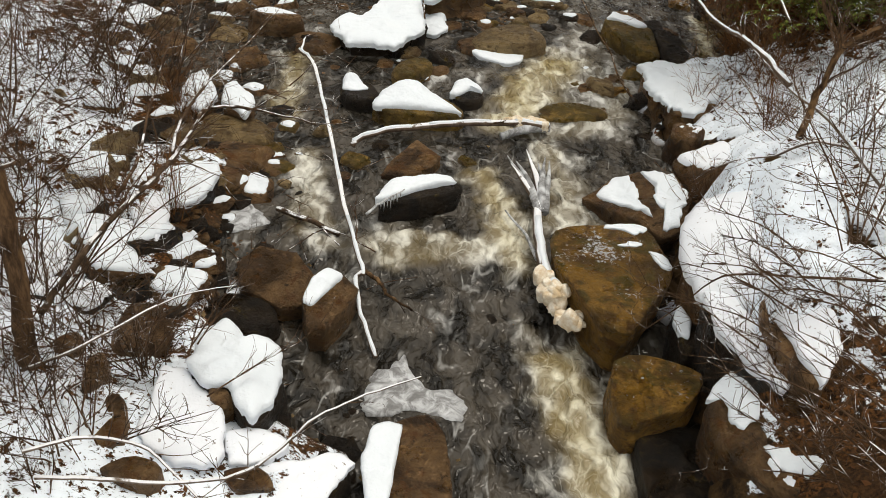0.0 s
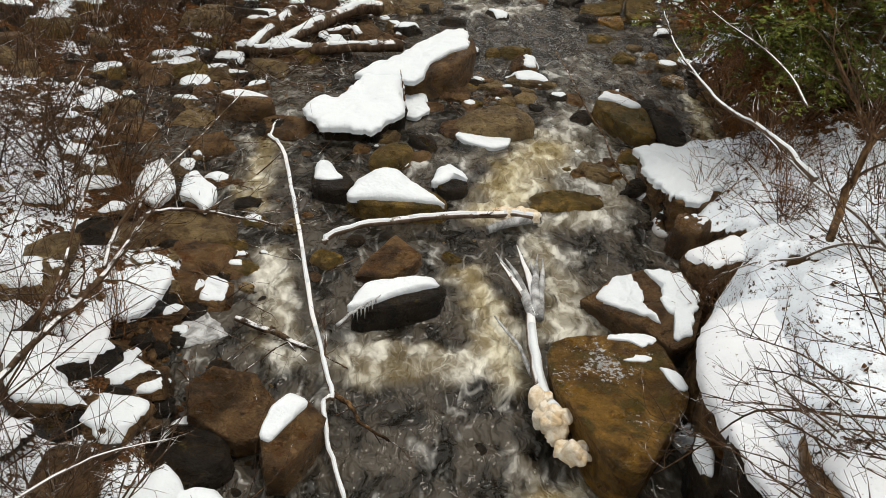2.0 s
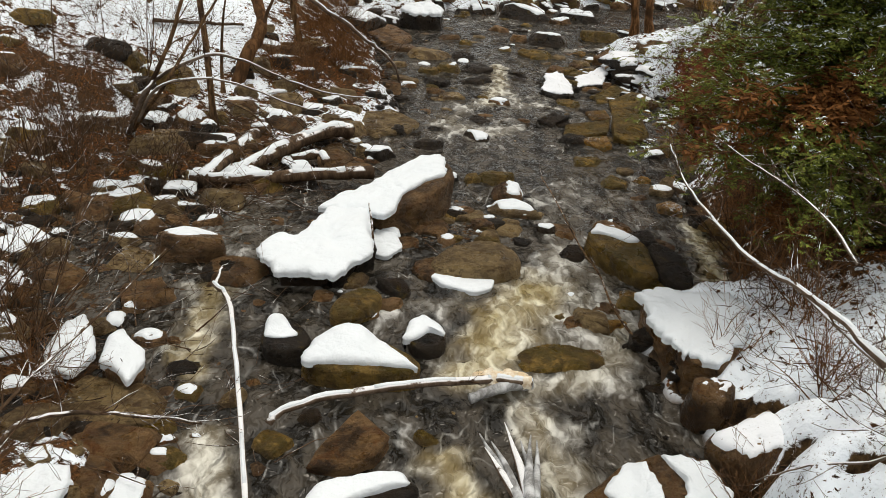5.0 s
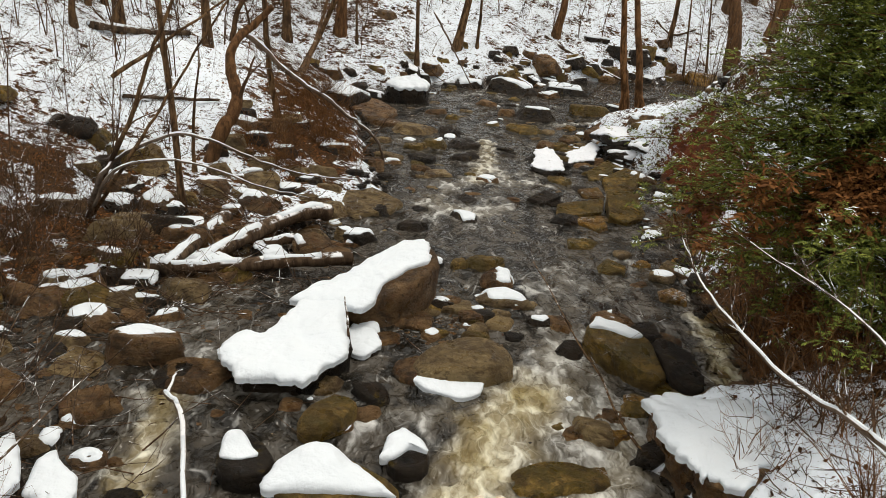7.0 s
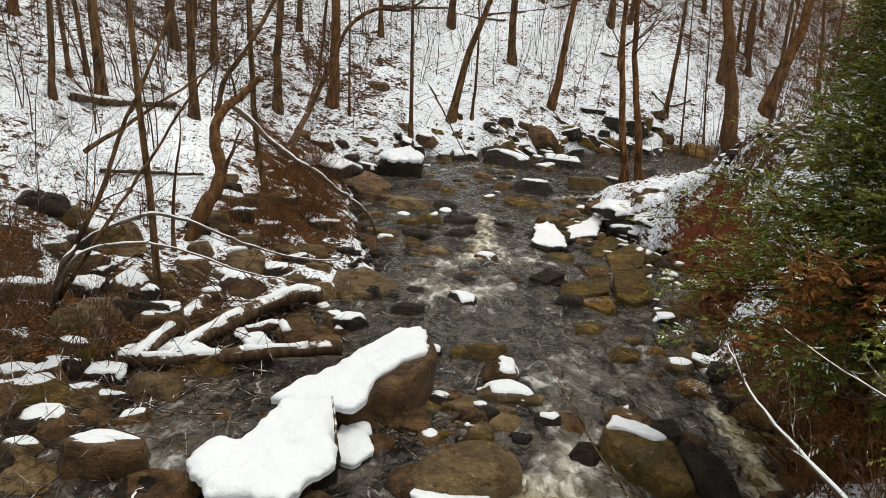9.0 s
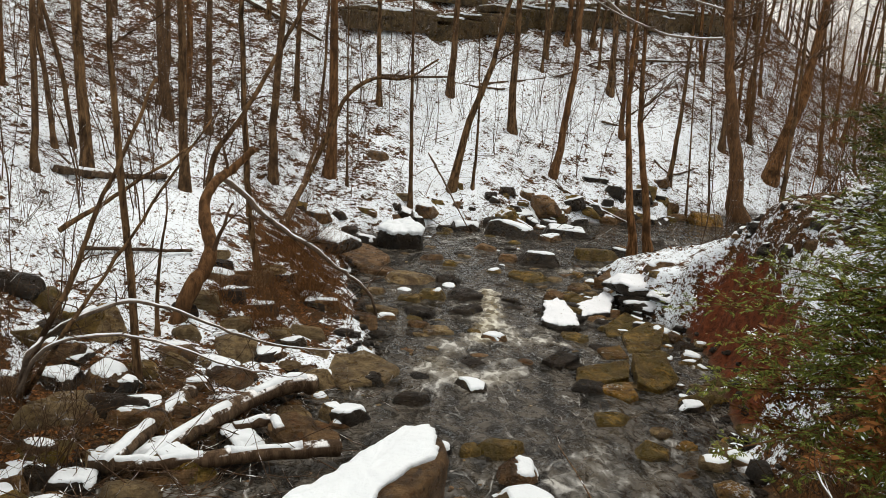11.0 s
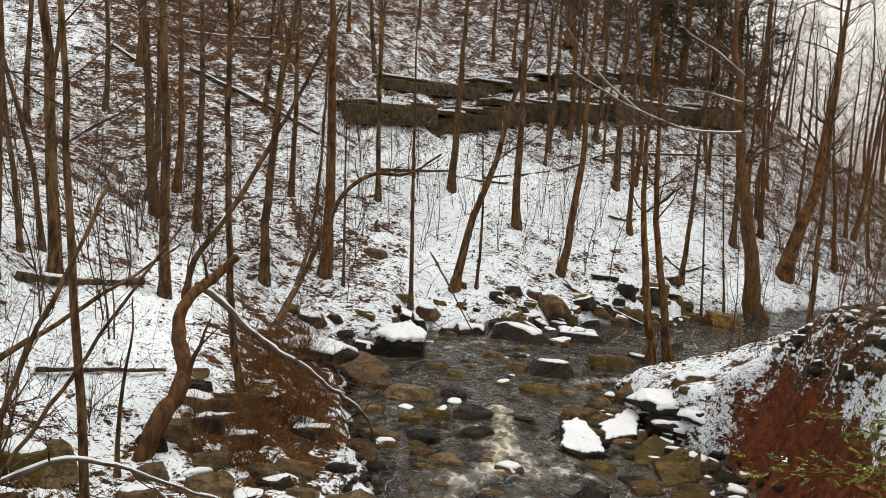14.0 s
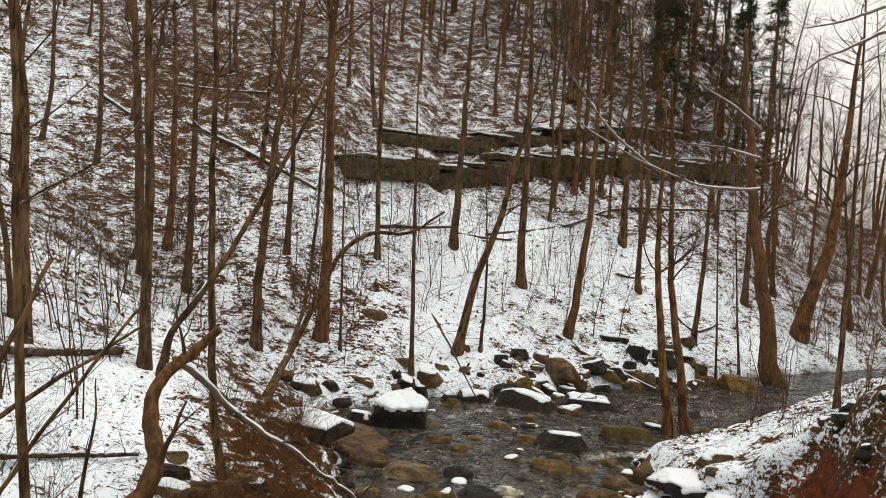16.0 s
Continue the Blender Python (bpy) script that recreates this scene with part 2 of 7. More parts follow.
STONE["ice"] = frozen_spray_material()
GROUND, WATER = ground_material(), water_material()
BARK = bark_material("grey_brown_bark", (0.022, 0.012, 0.006), (0.20, 0.118, 0.055), 0.12)
BROWN_BARK = bark_material("red_brown_bark", (0.050, 0.023, 0.008), (0.24, 0.120, 0.048))
WEATHERED = bark_material("weathered_log_bark", (0.020, 0.013, 0.008), (0.13, 0.088, 0.055), 0.45)
DEADWOOD = bark_material("snowy_deadwood", (0.10, 0.075, 0.055), (0.24, 0.19, 0.15), 1.0)
ICE = ice_material()
TWIG = bark_material("twig_bark", (0.030, 0.017, 0.009), (0.13, 0.078, 0.044), 0.3)
RED_TWIG = bark_material("red_twig_bark", (0.085, 0.036, 0.012), (0.25, 0.120, 0.042))
NEEDLE = leaf_material("cedar_foliage", (0.036, 0.052, 0.010), (0.20, 0.225, 0.040))
DARK_CEDAR = leaf_material("dark_cedar_foliage", (0.025, 0.035, 0.008), (0.12, 0.12, 0.025))
DARK_NEEDLE = leaf_material("hemlock_foliage", (0.018, 0.03, 0.012), (0.05, 0.06, 0.025))
DEAD_LEAF = leaf_material("dead_leaf", (0.018, 0.010, 0.005), (0.12, 0.052, 0.018))
RUST_LEAF = leaf_material("rust_leaf", (0.075, 0.028, 0.008), (0.22, 0.092, 0.026))


# ---- building helpers ----
def mesh_object(name, verts, faces, material, parent=None, label="", smooth=True):
    me = bpy.data.meshes.new(name)
    used = sorted({i for f in faces for i in f})
    if len(used) < len(verts):
        place = {i: k for k, i in enumerate(used)}
        verts, faces = [verts[i] for i in used], [tuple(place[i] for i in f) for f in faces]
    me.from_pydata([tuple(v) for v in verts], [], faces)
    if smooth:
        me.polygons.foreach_set("use_smooth", [True] * len(me.polygons))
    me.materials.append(material)
    ob = new(name, me)
    if parent:
        ob.parent = parent
    if label:
        ob["label"] = label
    return ob


class Tubes:
    """Collects tapered tubes, and becomes one mesh."""

    def __init__(self):
        self.v, self.f = [], []

    def add(self, points, radii, sides=6, cap=True):
        start = len(self.v)
        pts = [Vector(p) for p in points]
        side = None
        for i, p in enumerate(pts):
            way = (pts[min(i + 1, len(pts) - 1)] - pts[max(i - 1, 0)]).normalized()
            if side is None:
                side = way.orthogonal().normalized()
            side = (side - way * side.dot(way)).normalized()
            up = way.cross(side)
            for k in range(sides):
                a = 2 * math.pi * k / sides
                self.v.append(p + (side * math.cos(a) + up * math.sin(a)) * radii[i])
        for i in range(len(pts) - 1):
            for k in range(sides):
                a, b = start + i * sides + k, start + i * sides + (k + 1) % sides
                self.f.append((a, b, b + sides, a + sides))
        if cap:
            self.f.append(tuple(start + k for k in reversed(range(sides))))
            self.f.append(tuple(start + (len(pts) - 1) * sides + k for k in range(sides)))

    def mesh(self, name, material, parent=None, label=""):
        return mesh_object(name, self.v, self.f, material, parent, label)


def smooth_line(points, steps):
    """A Catmull-Rom line through the points."""
    p = [Vector(q) for q in points]
    p = [p[0] * 2 - p[1]] + p + [p[-1] * 2 - p[-2]]
    line = []
    for i in range(1, len(p) - 2):
        for s in range(steps):
            t = s / steps
            line.append(0.5 * (2 * p[i] + (p[i + 1] - p[i - 1]) * t + (2 * p[i - 1] - 5 * p[i] + 4 * p[i + 1] - p[i + 2]) * t * t
                               + (3 * p[i] - p[i - 1] - 3 * p[i + 1] + p[i + 2]) * t ** 3))
    return line + [p[-2]]


def crooked(rng, start, way, length, r0, r1, steps, bend, rise=0.0):
    """A crooked line of points and radii from start."""
    p, w = Vector(start), Vector(way).normalized()
    pts, rad = [p.copy()], [r0]
    for i in range(steps):
        w = (w + Vector((rng.gauss(0, bend), rng.gauss(0, bend), rng.gauss(0, bend) + rise))).normalized()
        p = p + w * (length / steps)
        pts.append(p.copy())
        rad.append(r0 + (r1 - r0) * (i + 1) / steps)
    return pts, rad


def branching(tubes, rng, start, way, length, radius, level, bend=0.16, rise=0.03, forks=4):
    """A branch with its twigs."""
    steps = 5 if level > 1 else 3
    pts, rad = crooked(rng, start, way, length, radius, max(radius * 0.3, 0.0025), steps, bend, rise)
    tubes.add(pts, rad, 5 if level > 1 else 3, cap=False)
    if level <= 0:
        return
    for k in range(forks):
        i = rng.randint(max(1, steps // 3), steps)
        w = (pts[i] - pts[i - 1]).normalized()
        side = Vector((rng.gauss(0, 1), rng.gauss(0, 1), rng.gauss(0.15, 0.7))).normalized()
        branching(tubes, rng, pts[i], w * 0.75 + side * 0.75, length * rng.uniform(0.35, 0.65), rad[i] * 0.6, level - 1, bend, rise, forks)


# ground and water heights
def lerp_table(v, table):
    return np.interp(v, [a for a, _ in table], [b for _, b in table])


LEFT = ((0, -0.4), (5, -0.8), (6, -0.9), (6.4, -1.6), (7, -1.9), (7.8, -2.5), (9, -3.2), (10.8, -3.0), (11.3, -3.1), (12, -4.0), (13, -4.5),
        (14.6, -5.7), (16.7, -6.9), (18.6, -6.8), (19.5, -5.6), (21, -3.6), (22.5, -2.4), (24.4, -1.7), (25.9, -0.9), (28, -1.1), (31, -1.7),
        (35.3, -2.3), (38, -3.3), (40, -6))
RIGHT = ((0, 2.4), (5.7, 2.75), (7.6, 3.1), (8.5, 3.15), (9.5, 3.2), (10.3, 3.3), (10.9, 3.6), (12, 3.85), (12.8, 3.9), (13.6, 3.6), (14.6, 3.4), (15.6, 3.65), (16.2, 5.0), (17.9, 5.8),
         (21.6, 5.8), (24, 6.5), (26, 7.0), (28, 7.1), (29.3, 7.0), (30, 6.6), (31, 5.9), (32, 5.8), (36, 6.0))
FAR = ((-40, 26), (-12, 36), (-6, 37.5), (-4.8, 39.2), (-1.2, 41), (0.3, 43), (3.5, 44.6), (10, 48.5), (17, 53.5), (30, 62), (60, 80))
BACK = ((4, 33.5), (6, 36), (10.5, 40), (20, 51), (40, 66))


def water_level(y):
    return lerp_table(y, ((0, -1.1), (8.2, -1.08), (9.6, -0.95), (11.5, -0.86), (13.5, -0.84), (15.5, -0.74), (24, -0.72), (27, -0.68), (40, -0.62)))


def step(v):
    v = np.clip(v, 0, 1)
    return v * v * (3 - 2 * v)


def wave(x, y, s, k):
    """A cheap smooth unevenness between -1 and 1, of the size s."""
    a, b = x / s, y / s
    return (np.sin(a * 6.1 + 1.3 * k + 1.7 * np.sin(b * 3.7 + k)) * np.sin(b * 5.3 + 2.1 * k + 1.9 * np.sin(a * 4.1 - k))
            + 0.5 * np.sin(a * 13.7 - 2.2 * k + np.sin(b * 9.1)) * np.sin(b * 12.1 + 0.7 * k + np.sin(a * 10.3))) / 1.5


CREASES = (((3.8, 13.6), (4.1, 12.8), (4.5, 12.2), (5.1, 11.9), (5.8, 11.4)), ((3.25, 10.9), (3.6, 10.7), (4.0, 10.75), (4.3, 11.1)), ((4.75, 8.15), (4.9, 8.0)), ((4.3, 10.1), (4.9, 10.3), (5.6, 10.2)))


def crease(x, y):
    """Cracks between the snowed-in stones of the near bank, which are sunk and painted dark with shade."""
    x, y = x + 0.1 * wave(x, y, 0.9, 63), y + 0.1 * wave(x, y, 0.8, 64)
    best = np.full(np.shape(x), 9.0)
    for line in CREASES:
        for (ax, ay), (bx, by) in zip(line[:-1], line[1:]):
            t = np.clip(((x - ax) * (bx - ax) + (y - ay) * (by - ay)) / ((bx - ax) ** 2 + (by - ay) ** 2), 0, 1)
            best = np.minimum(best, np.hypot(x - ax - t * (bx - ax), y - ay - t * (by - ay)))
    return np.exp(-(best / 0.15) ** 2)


def ground(x, y):
    """The height of the ground, which dips below the water in the stream."""
    x, y = np.asarray(x, float), np.asarray(y, float)
    w = water_level(y)
    bed = w - 0.35 + 0.06 * wave(x, y, 2.0, 1)
    wob = 0.22 * wave(x, y, 2.6, 2)
    dl = lerp_table(y, LEFT) - x + wob
    dr = np.minimum(x - lerp_table(y, RIGHT), (lerp_table(x, BACK) - y) * 0.8) + wob
    df = (y - lerp_table(x, FAR)) * 0.85 + wob
    lip = lerp_table(y, ((0, 0.4), (11, 0.3), (13, 0.25), (20, 0.15), (26, 0.25), (30, 0.4), (40, 0.6)))
    s1 = lerp_table(y, ((0, 0.30), (5, 0.25), (7, 0.10), (12, 0.12), (18, 0.12), (24, 0.1), (27, 0.28), (31, 0.36), (36, 0.5), (40, 0.6)))
    w1 = lerp_table(y, ((0, 2), (12, 2), (16, 4), (24, 3.5), (28, 8), (40, 8)))
    left = w + np.where(dl > 0, lip * step(dl / 0.7) + s1 * np.clip(dl, 0, w1) + 0.42 * np.clip(dl - w1, 0, 40), 1.0 * dl)
    lip = lerp_table(y, ((0, 0.6), (5.9, 0.7), (6.8, 1.1), (7.2, 1.4), (9.5, 1.3), (10.5, 1.15), (11.3, 1.0), (12, 0.7), (13.5, 0.32), (15.5, 0.32), (19, 0.9), (21.5, 1.5), (23.5, 2.9), (25, 3.6), (28, 3.6), (29, 3.0), (29.8, 2.1), (30.5, 1.2), (32, 0.7), (36, 0.4)))
    over = lerp_table(y, ((0, 0.6), (8, 0.8), (10, 0.75), (12, 0.45), (13.5, 0.3), (15.5, 0.35), (16.5, 0.7), (22, 1.3), (25, 1.7), (28, 1.7), (29, 1.3), (30.5, 0.9)))
    s1 = lerp_table(y, ((0, 0.6), (7, 0.7), (9.5, 0.65), (11, 0.5), (13, 0.32), (15, 0.3), (18, 0.4), (22, 0.3), (25, 0.2), (29, 0.25), (32, 0.4), (36, 0.3)))
    w2 = lerp_table(y, ((0, 1.6), (10, 1.6), (13, 4)))
    right = w + np.where(dr > 0, lip * step(dr / over) + s1 * np.clip(dr, 0, w2) + 0.25 * np.clip(dr - w2, 0, 30), 1.0 * dr)
    top = np.clip(lerp_table(x - 0.36 * (y - 12), ((-12, 60), (-4, 34), (0, 22), (3, 14.5), (6, 11), (10, 9), (16, 7))), 0, 60)
    rise = 0.25 * step(df / 0.5) + 0.5 * np.clip(df, 0, 14) + 0.62 * np.clip(df - 14, 0, 60) + 0.15 * np.clip(df - 74, 0, 200)
    rise = rise * lerp_table(x, ((0, 1), (20, 1.35)))
    far = w + np.where(df > 0, np.minimum(rise, top + 0.02 * df), 1.0 * df)
    z = np.maximum(np.maximum(left, right), np.maximum(far, bed))
    dry = step((z - w) / 0.5)
    near = dry * (1 - step((y - 15.5) / 2)) * step((x - 2.4) / 0.5)
    z = z - near * (0.42 * crease(x, y) - 0.2 * np.exp(-((x - 3.75) ** 2 + ((y - 9.3) * 0.8) ** 2) / 0.45) - (0.16 * wave(x, y, 2.1, 61) + 0.07 * wave(x, y, 0.8, 62)) * step((x - 2.9) / 0.6))
    return z + dry * (0.07 * wave(x, y, 1.7, 3) + 0.035 * wave(x, y, 0.6, 4) + 0.25 * wave(x, y, 9.0, 5) * step((z - w) / 3))


# ---- the ground: one sheet from the stream bed to the horizon ----
def grid_lines(spans):
    out = [spans[0][0]]
    for a, b, s in spans:
        n = max(1, round((b - a) / s))
        out += [a + (b - a) * (i + 1) / n for i in range(n)]
    return np.array(out)


def sheet(name, xs, ys, height, material, keep=None, kind="structure", label="", category=""):
    gx, gy = np.meshgrid(xs, ys)
    gz = height(gx, gy)
    nx, ny = len(xs), len(ys)
    idx = np.arange(nx * ny).reshape(ny, nx)
    quads = np.stack([idx[:-1, :-1], idx[:-1, 1:], idx[1:, 1:], idx[1:, :-1]], -1).reshape(-1, 4)
    if keep is not None:
        k = keep(gx, gy).reshape(-1)
        quads = quads[k[quads].any(axis=1)]
    used, inv = np.unique(quads, return_inverse=True)
    verts = np.stack([gx, gy, gz], -1).reshape(-1, 3)[used]
    me = bpy.data.meshes.new(name)
    me.from_pydata(verts.tolist(), [], inv.reshape(-1, 4).tolist())
    me.polygons.foreach_set("use_smooth", [True] * len(me.polygons))
    me.materials.append(material)
    return tagged(new(name, me), label, category, kind=kind), verts


def add_mask(ob, name, values):
    ob.data.attributes.new(name, "FLOAT", "POINT").data.foreach_set("value", np.asarray(values, np.float32))


XS = grid_lines(((-300, -60, 30), (-60, -20, 2), (-20, -8, 0.4), (-8, 2.4, 0.13), (2.4, 6.2, 0.07), (6.2, 10, 0.13), (10, 26, 0.4), (26, 80, 2), (80, 300, 30)))
YS = grid_lines(((-60, -6, 3), (-6, 2, 0.5), (2, 4.5, 0.13), (4.5, 16.5, 0.075), (16.5, 38, 0.13), (38, 62, 0.3), (62, 110, 1.0), (110, 400, 20)))
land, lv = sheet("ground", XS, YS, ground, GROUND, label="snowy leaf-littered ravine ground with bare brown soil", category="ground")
lx, ly, lz = lv[:, 0], lv[:, 1], lv[:, 2]
above = lz - water_level(ly)


def blob(x, y, cx, cy, rx, ry, turn=0.0):
    c, s = math.cos(radians(turn)), math.sin(radians(turn))
    u, v = (x - cx) * c + (y - cy) * s, (y - cy) * c - (x - cx) * s
    return np.exp(-((u / rx) ** 2 + (v / ry) ** 2))


def litter_mask(x, y):
    """How much leaf litter lies bare: brown flats and bushy banks, less on the open slopes."""
    return np.clip(0.40 + (0.38 + 0.75 * wave(x, y, 2.2, 31)) * blob(x, y, -7.5, 20.0, 3.4, 3.0) + 0.03 * blob(x, y, -4.8, 8.5, 1.8, 4.5) + (0.35 + 0.5 * wave(x, y, 1.4, 35) + 0.35 * wave(x, y, 0.5, 36)) * blob(x, y, -3.2, 31, 1.4, 4.2, 12) + 0.6 * blob(x, y, -4.3, 13.5, 1.0, 1.6) + (0.2 + 0.4 * wave(x, y, 0.9, 37)) * blob(x, y, -3.2, 26.6, 1.2, 1.6)
                   + 0.5 * blob(x, y, -3.0, 9.3, 0.7, 1.2) + 0.45 * blob(x, y, -4.8, 20.0, 2.4, 2.2) - 0.15 * blob(x, y, -7.5, 29.0, 2.0, 3.5) - 0.25 * blob(x, y, 1.2, 51, 1.2, 8, -4)
                   + 1.1 * blob(x, y, 6.8, 17.9, 1.4, 2.1) + 0.08 * blob(x, y, -4.5, 46, 3.5, 4) - 0.2 * blob(x, y, 6, 57, 9, 3, 20)
                   - 0.2 * blob(x, y, 4.2, 9.6, 1.3, 3) + 0.34 * blob(x, y, 4.3, 5.2, 0.9, 1.3) + 0.22 * blob(x, y, 3.9, 6.2, 0.5, 0.8) - 0.45 * blob(x, y, 4.6, 13.5, 1.8, 2.4)  + 0.19 * blob(x, y, 8.2, 27.3, 2.2, 3.2) + 0.08 * blob(x, y, -14, 44, 6, 12) - 0.05 * blob(x, y, -3, 5.5, 1.5, 2.5)
                   + 0.09 * step((y - 58) / 6) + 0.07 * step((y - 70) / 12) + 0.14 * blob(x, y, -13, 62, 8, 14), 0, 1.3)


add_mask(land, "litter", litter_mask(lx, ly))
def steepness(x, y):
    return np.hypot(ground(x + 0.2, y) - ground(x - 0.2, y), ground(x, y + 0.2) - ground(x, y - 0.2)) / 0.4


add_mask(land, "soil", 1.25 * np.clip(1.6 * blob(lx, ly, 7.4, 25.6, 1.5, 3.2), 0, 1) * (1 - step((lz - 1.25 - 0.6 * wave(lx, ly, 2.2, 33)) / 0.9)) + 0.3 * blob(lx, ly, 6.4, 19.2, 0.9, 2.0))
steep = steepness(lx, ly)
near = (1 - step((ly - 15.5) / 2)) * step((lx - 2.0) / 0.5)
# rock where low ground is steep; the crease term paints crevice shade
add_mask(land, "crag_shade", near * np.clip(step((steep - 1.0) / 0.5) * (1 - step((lz + 0.35 - 0.3 * wave(lx, ly, 1.0, 65)) / 0.3)) + 1.2 * crease(lx, ly) - 0.1, 0, 1))
add_mask(land, "bed", 1 - step((above + 0.02) / 0.14))

# ---- the water ----
FOAM = []


def foam(width, strength, tan, *points):
    """A run of white water along the points."""
    FOAM.append((width, strength, tan, points))


foam(0.42, 0.82, 0.95, (1.55, 7.70), (1.68, 6.96), (1.85, 6.30), (1.92, 5.69), (2.01, 5.15))
foam(0.18, 0.6, 0.2, (1.10, 8.50), (1.58, 7.61))
foam(0.15, 0.5, 0.1, (2.17, 8.65), (1.66, 7.72))
foam(0.5, 1.1, 0.85, (2.01, 16.20), (1.56, 15.57), (1.12, 14.14), (0.98, 13.77))
foam(0.25, 0.95, 0.4, (1.61, 12.90), (1.79, 12.08), (1.79, 11.33), (1.82, 10.56))
foam(0.3, 1.0, 0.7, (0.55, 11.79), (0.80, 11.10), (0.93, 10.36), (1.10, 9.71))
foam(0.18, 0.9, 0.4, (-1.12, 9.76), (-0.71, 9.99), (-0.20, 10.10), (0.46, 10.02), (0.91, 9.70))
foam(0.33, 0.9, 0.35, (-2.36, 11.82), (-2.26, 11.09), (-2.02, 10.35), (-1.82, 9.78))
foam(0.3, 0.75, 0.9, (-3.19, 15.43), (-3.18, 14.41), (-2.97, 13.37))
foam(0.28, 0.9, 0.9, (5.54, 19.36), (5.41, 17.90), (5.16, 16.49))
foam(0.4, 0.95, 0.15, (2.68, 17.67), (2.27, 16.83), (1.69, 16.03))
foam(0.35, 0.85, 0.1, (3.32, 16.07), (2.59, 15.11), (2.32, 15.27))
foam(0.2, 0.5, 0.1, (2.35, 20.37), (2.76, 19.45), (3.26, 19.55))
foam(0.3, 0.8, 0.5, (2.12, 32.55), (2.05, 29.69), (1.62, 27.76))
foam(0.25, 0.65, 0.2, (2.05, 29.69), (2.58, 27.95), (3.49, 27.70))
foam(0.22, 0.6, 0.1, (1.62, 27.76), (0.93, 27.21), (0.41, 27.52))
foam(0.26, 0.55, 0.3, (0.39, 25.99), (0.96, 25.08), (1.75, 24.74))
foam(0.18, 0.45, 0.1, (2.08, 27.04), (1.75, 24.74), (1.04, 24.33))
foam(0.2, 0.5, 0.0, (0.64, 26.03), (0.27, 24.96), (0.43, 24.09))
foam(0.3, 0.6, 0.1, (1.71, 28.39), (0.87, 27.00), (0.57, 25.37))
foam(0.3, 0.6, 0.1, (1.87, 28.44), (2.48, 27.70), (3.17, 28.18))
foam(0.45, 0.75, 0.1, (0.42, 25.34), (1.27, 24.60), (2.18, 25.51))
foam(0.35, 0.6, 0.1, (0.72, 26.96), (1.68, 27.79), (2.78, 27.50))
foam(0.3, 0.45, 0.1, (-3.94, 17.47), (-3.58, 18.22), (-3.05, 18.93))
foam(0.4, 0.4, 0.1, (3.26, 21.55), (3.74, 20.11), (4.33, 20.79))
foam(0.3, 0.45, 0.1, (-2.36, 15.86), (-1.28, 16.01), (-0.37, 15.30))
foam(0.4, 0.7, 0.1, (4.88, 35.94), (5.94, 36.61), (6.89, 36.64))
foam(0.4, 0.5, 0.0, (9.56, 44.66), (10.59, 43.21), (11.91, 43.64))
foam(0.4, 0.5, 0.0, (1.16, 30.71), (2.13, 28.62), (3.38, 28.86))
foam(0.5, 0.45, 0, (1.16, 40.14), (2.86, 42.95), (3.34, 40.85))
foam(0.3, 0.5, 0.3, (-1.81, 9.59), (-1.19, 9.82), (-0.74, 10.32))
foam(0.2, 0.6, 0, (7.18, 28.76), (6.64, 26.20), (6.42, 25.29))
foam(0.36, 0.72, 0.55, (-0.74, 9.55), (-0.07, 9.8), (0.72, 10.05), (1.33, 10.5), (1.92, 11.11))
foam(0.35, 0.65, 0.3, (1.95, 12.42), (2.03, 11.39), (2.32, 10.40))
foam(0.3, 0.55, 0.2, (-2.38, 11.80), (-2.39, 11.07), (-1.88, 10.11), (-1.35, 9.61))
foam(0.35, 0.55, 0.15, (2.26, 16.86), (2.88, 17.34), (3.07, 16.24), (2.40, 15.18))
foam(0.25, 0.5, 0.1, (-0.06, 15.50), (0.44, 15.40), (0.78, 15.94))
foam(0.28, 0.7, 0.35, (1.25, 13.37), (1.67, 13.41), (2.26, 13.59), (2.86, 14.13), (3.33, 15.29))
foam(0.8, 0.64, 0.1, (2.7, 17.0), (2.2, 15.8), (2.7, 14.9))
foam(0.7, 0.42, 0.1, (3.2, 21.5), (2.7, 19.6), (2.9, 18.0))
foam(0.6, 0.4, 0.1, (-3.2, 19.3), (-3.4, 17.8), (-3.0, 16.6))
foam(0.25, 0.6, 0.1, (2.82, 13.53), (3.23, 14.43), (3.56, 15.63))


def run_distance(x, y, points):
    best = np.full(x.shape, 1e9)
    for (ax, ay), (bx, by) in zip(points[:-1], points[1:]):
        ux, uy = bx - ax, by - ay
        t = np.clip(((x - ax) * ux + (y - ay) * uy) / (ux * ux + uy * uy + 1e-9), 0, 1)
        best = np.minimum(best, np.hypot(x - ax - t * ux, y - ay - t * uy))
    return best


def foam_masks(x, y):
    white, tan = np.zeros(x.shape), np.zeros(x.shape)
    px, py = x + 0.16 * wave(x, y, 1.3, 21) + 0.07 * wave(x, y, 0.5, 22), y + 0.16 * wave(x, y, 1.2, 23)
    for width, strength, brown, points in FOAM:
        g = strength * np.exp(-(run_distance(px, py, points) / (width * (1.1 + 0.35 * wave(x, y, 1.9, 24)))) ** 2)
        tan = np.maximum(tan, g * brown)
        white = np.maximum(white, g)
    return white, tan


def water_height(x, y):
    w = water_level(y)
    white, _ = foam_masks(x, y)
    return w + 0.018 * wave(x, y, 1.1, 7) + 0.012 * wave(x, y, 0.45, 8) + white * (0.05 * wave(x, y, 0.5, 9) + 0.03 * wave(x, y, 0.23, 10) + 0.03)


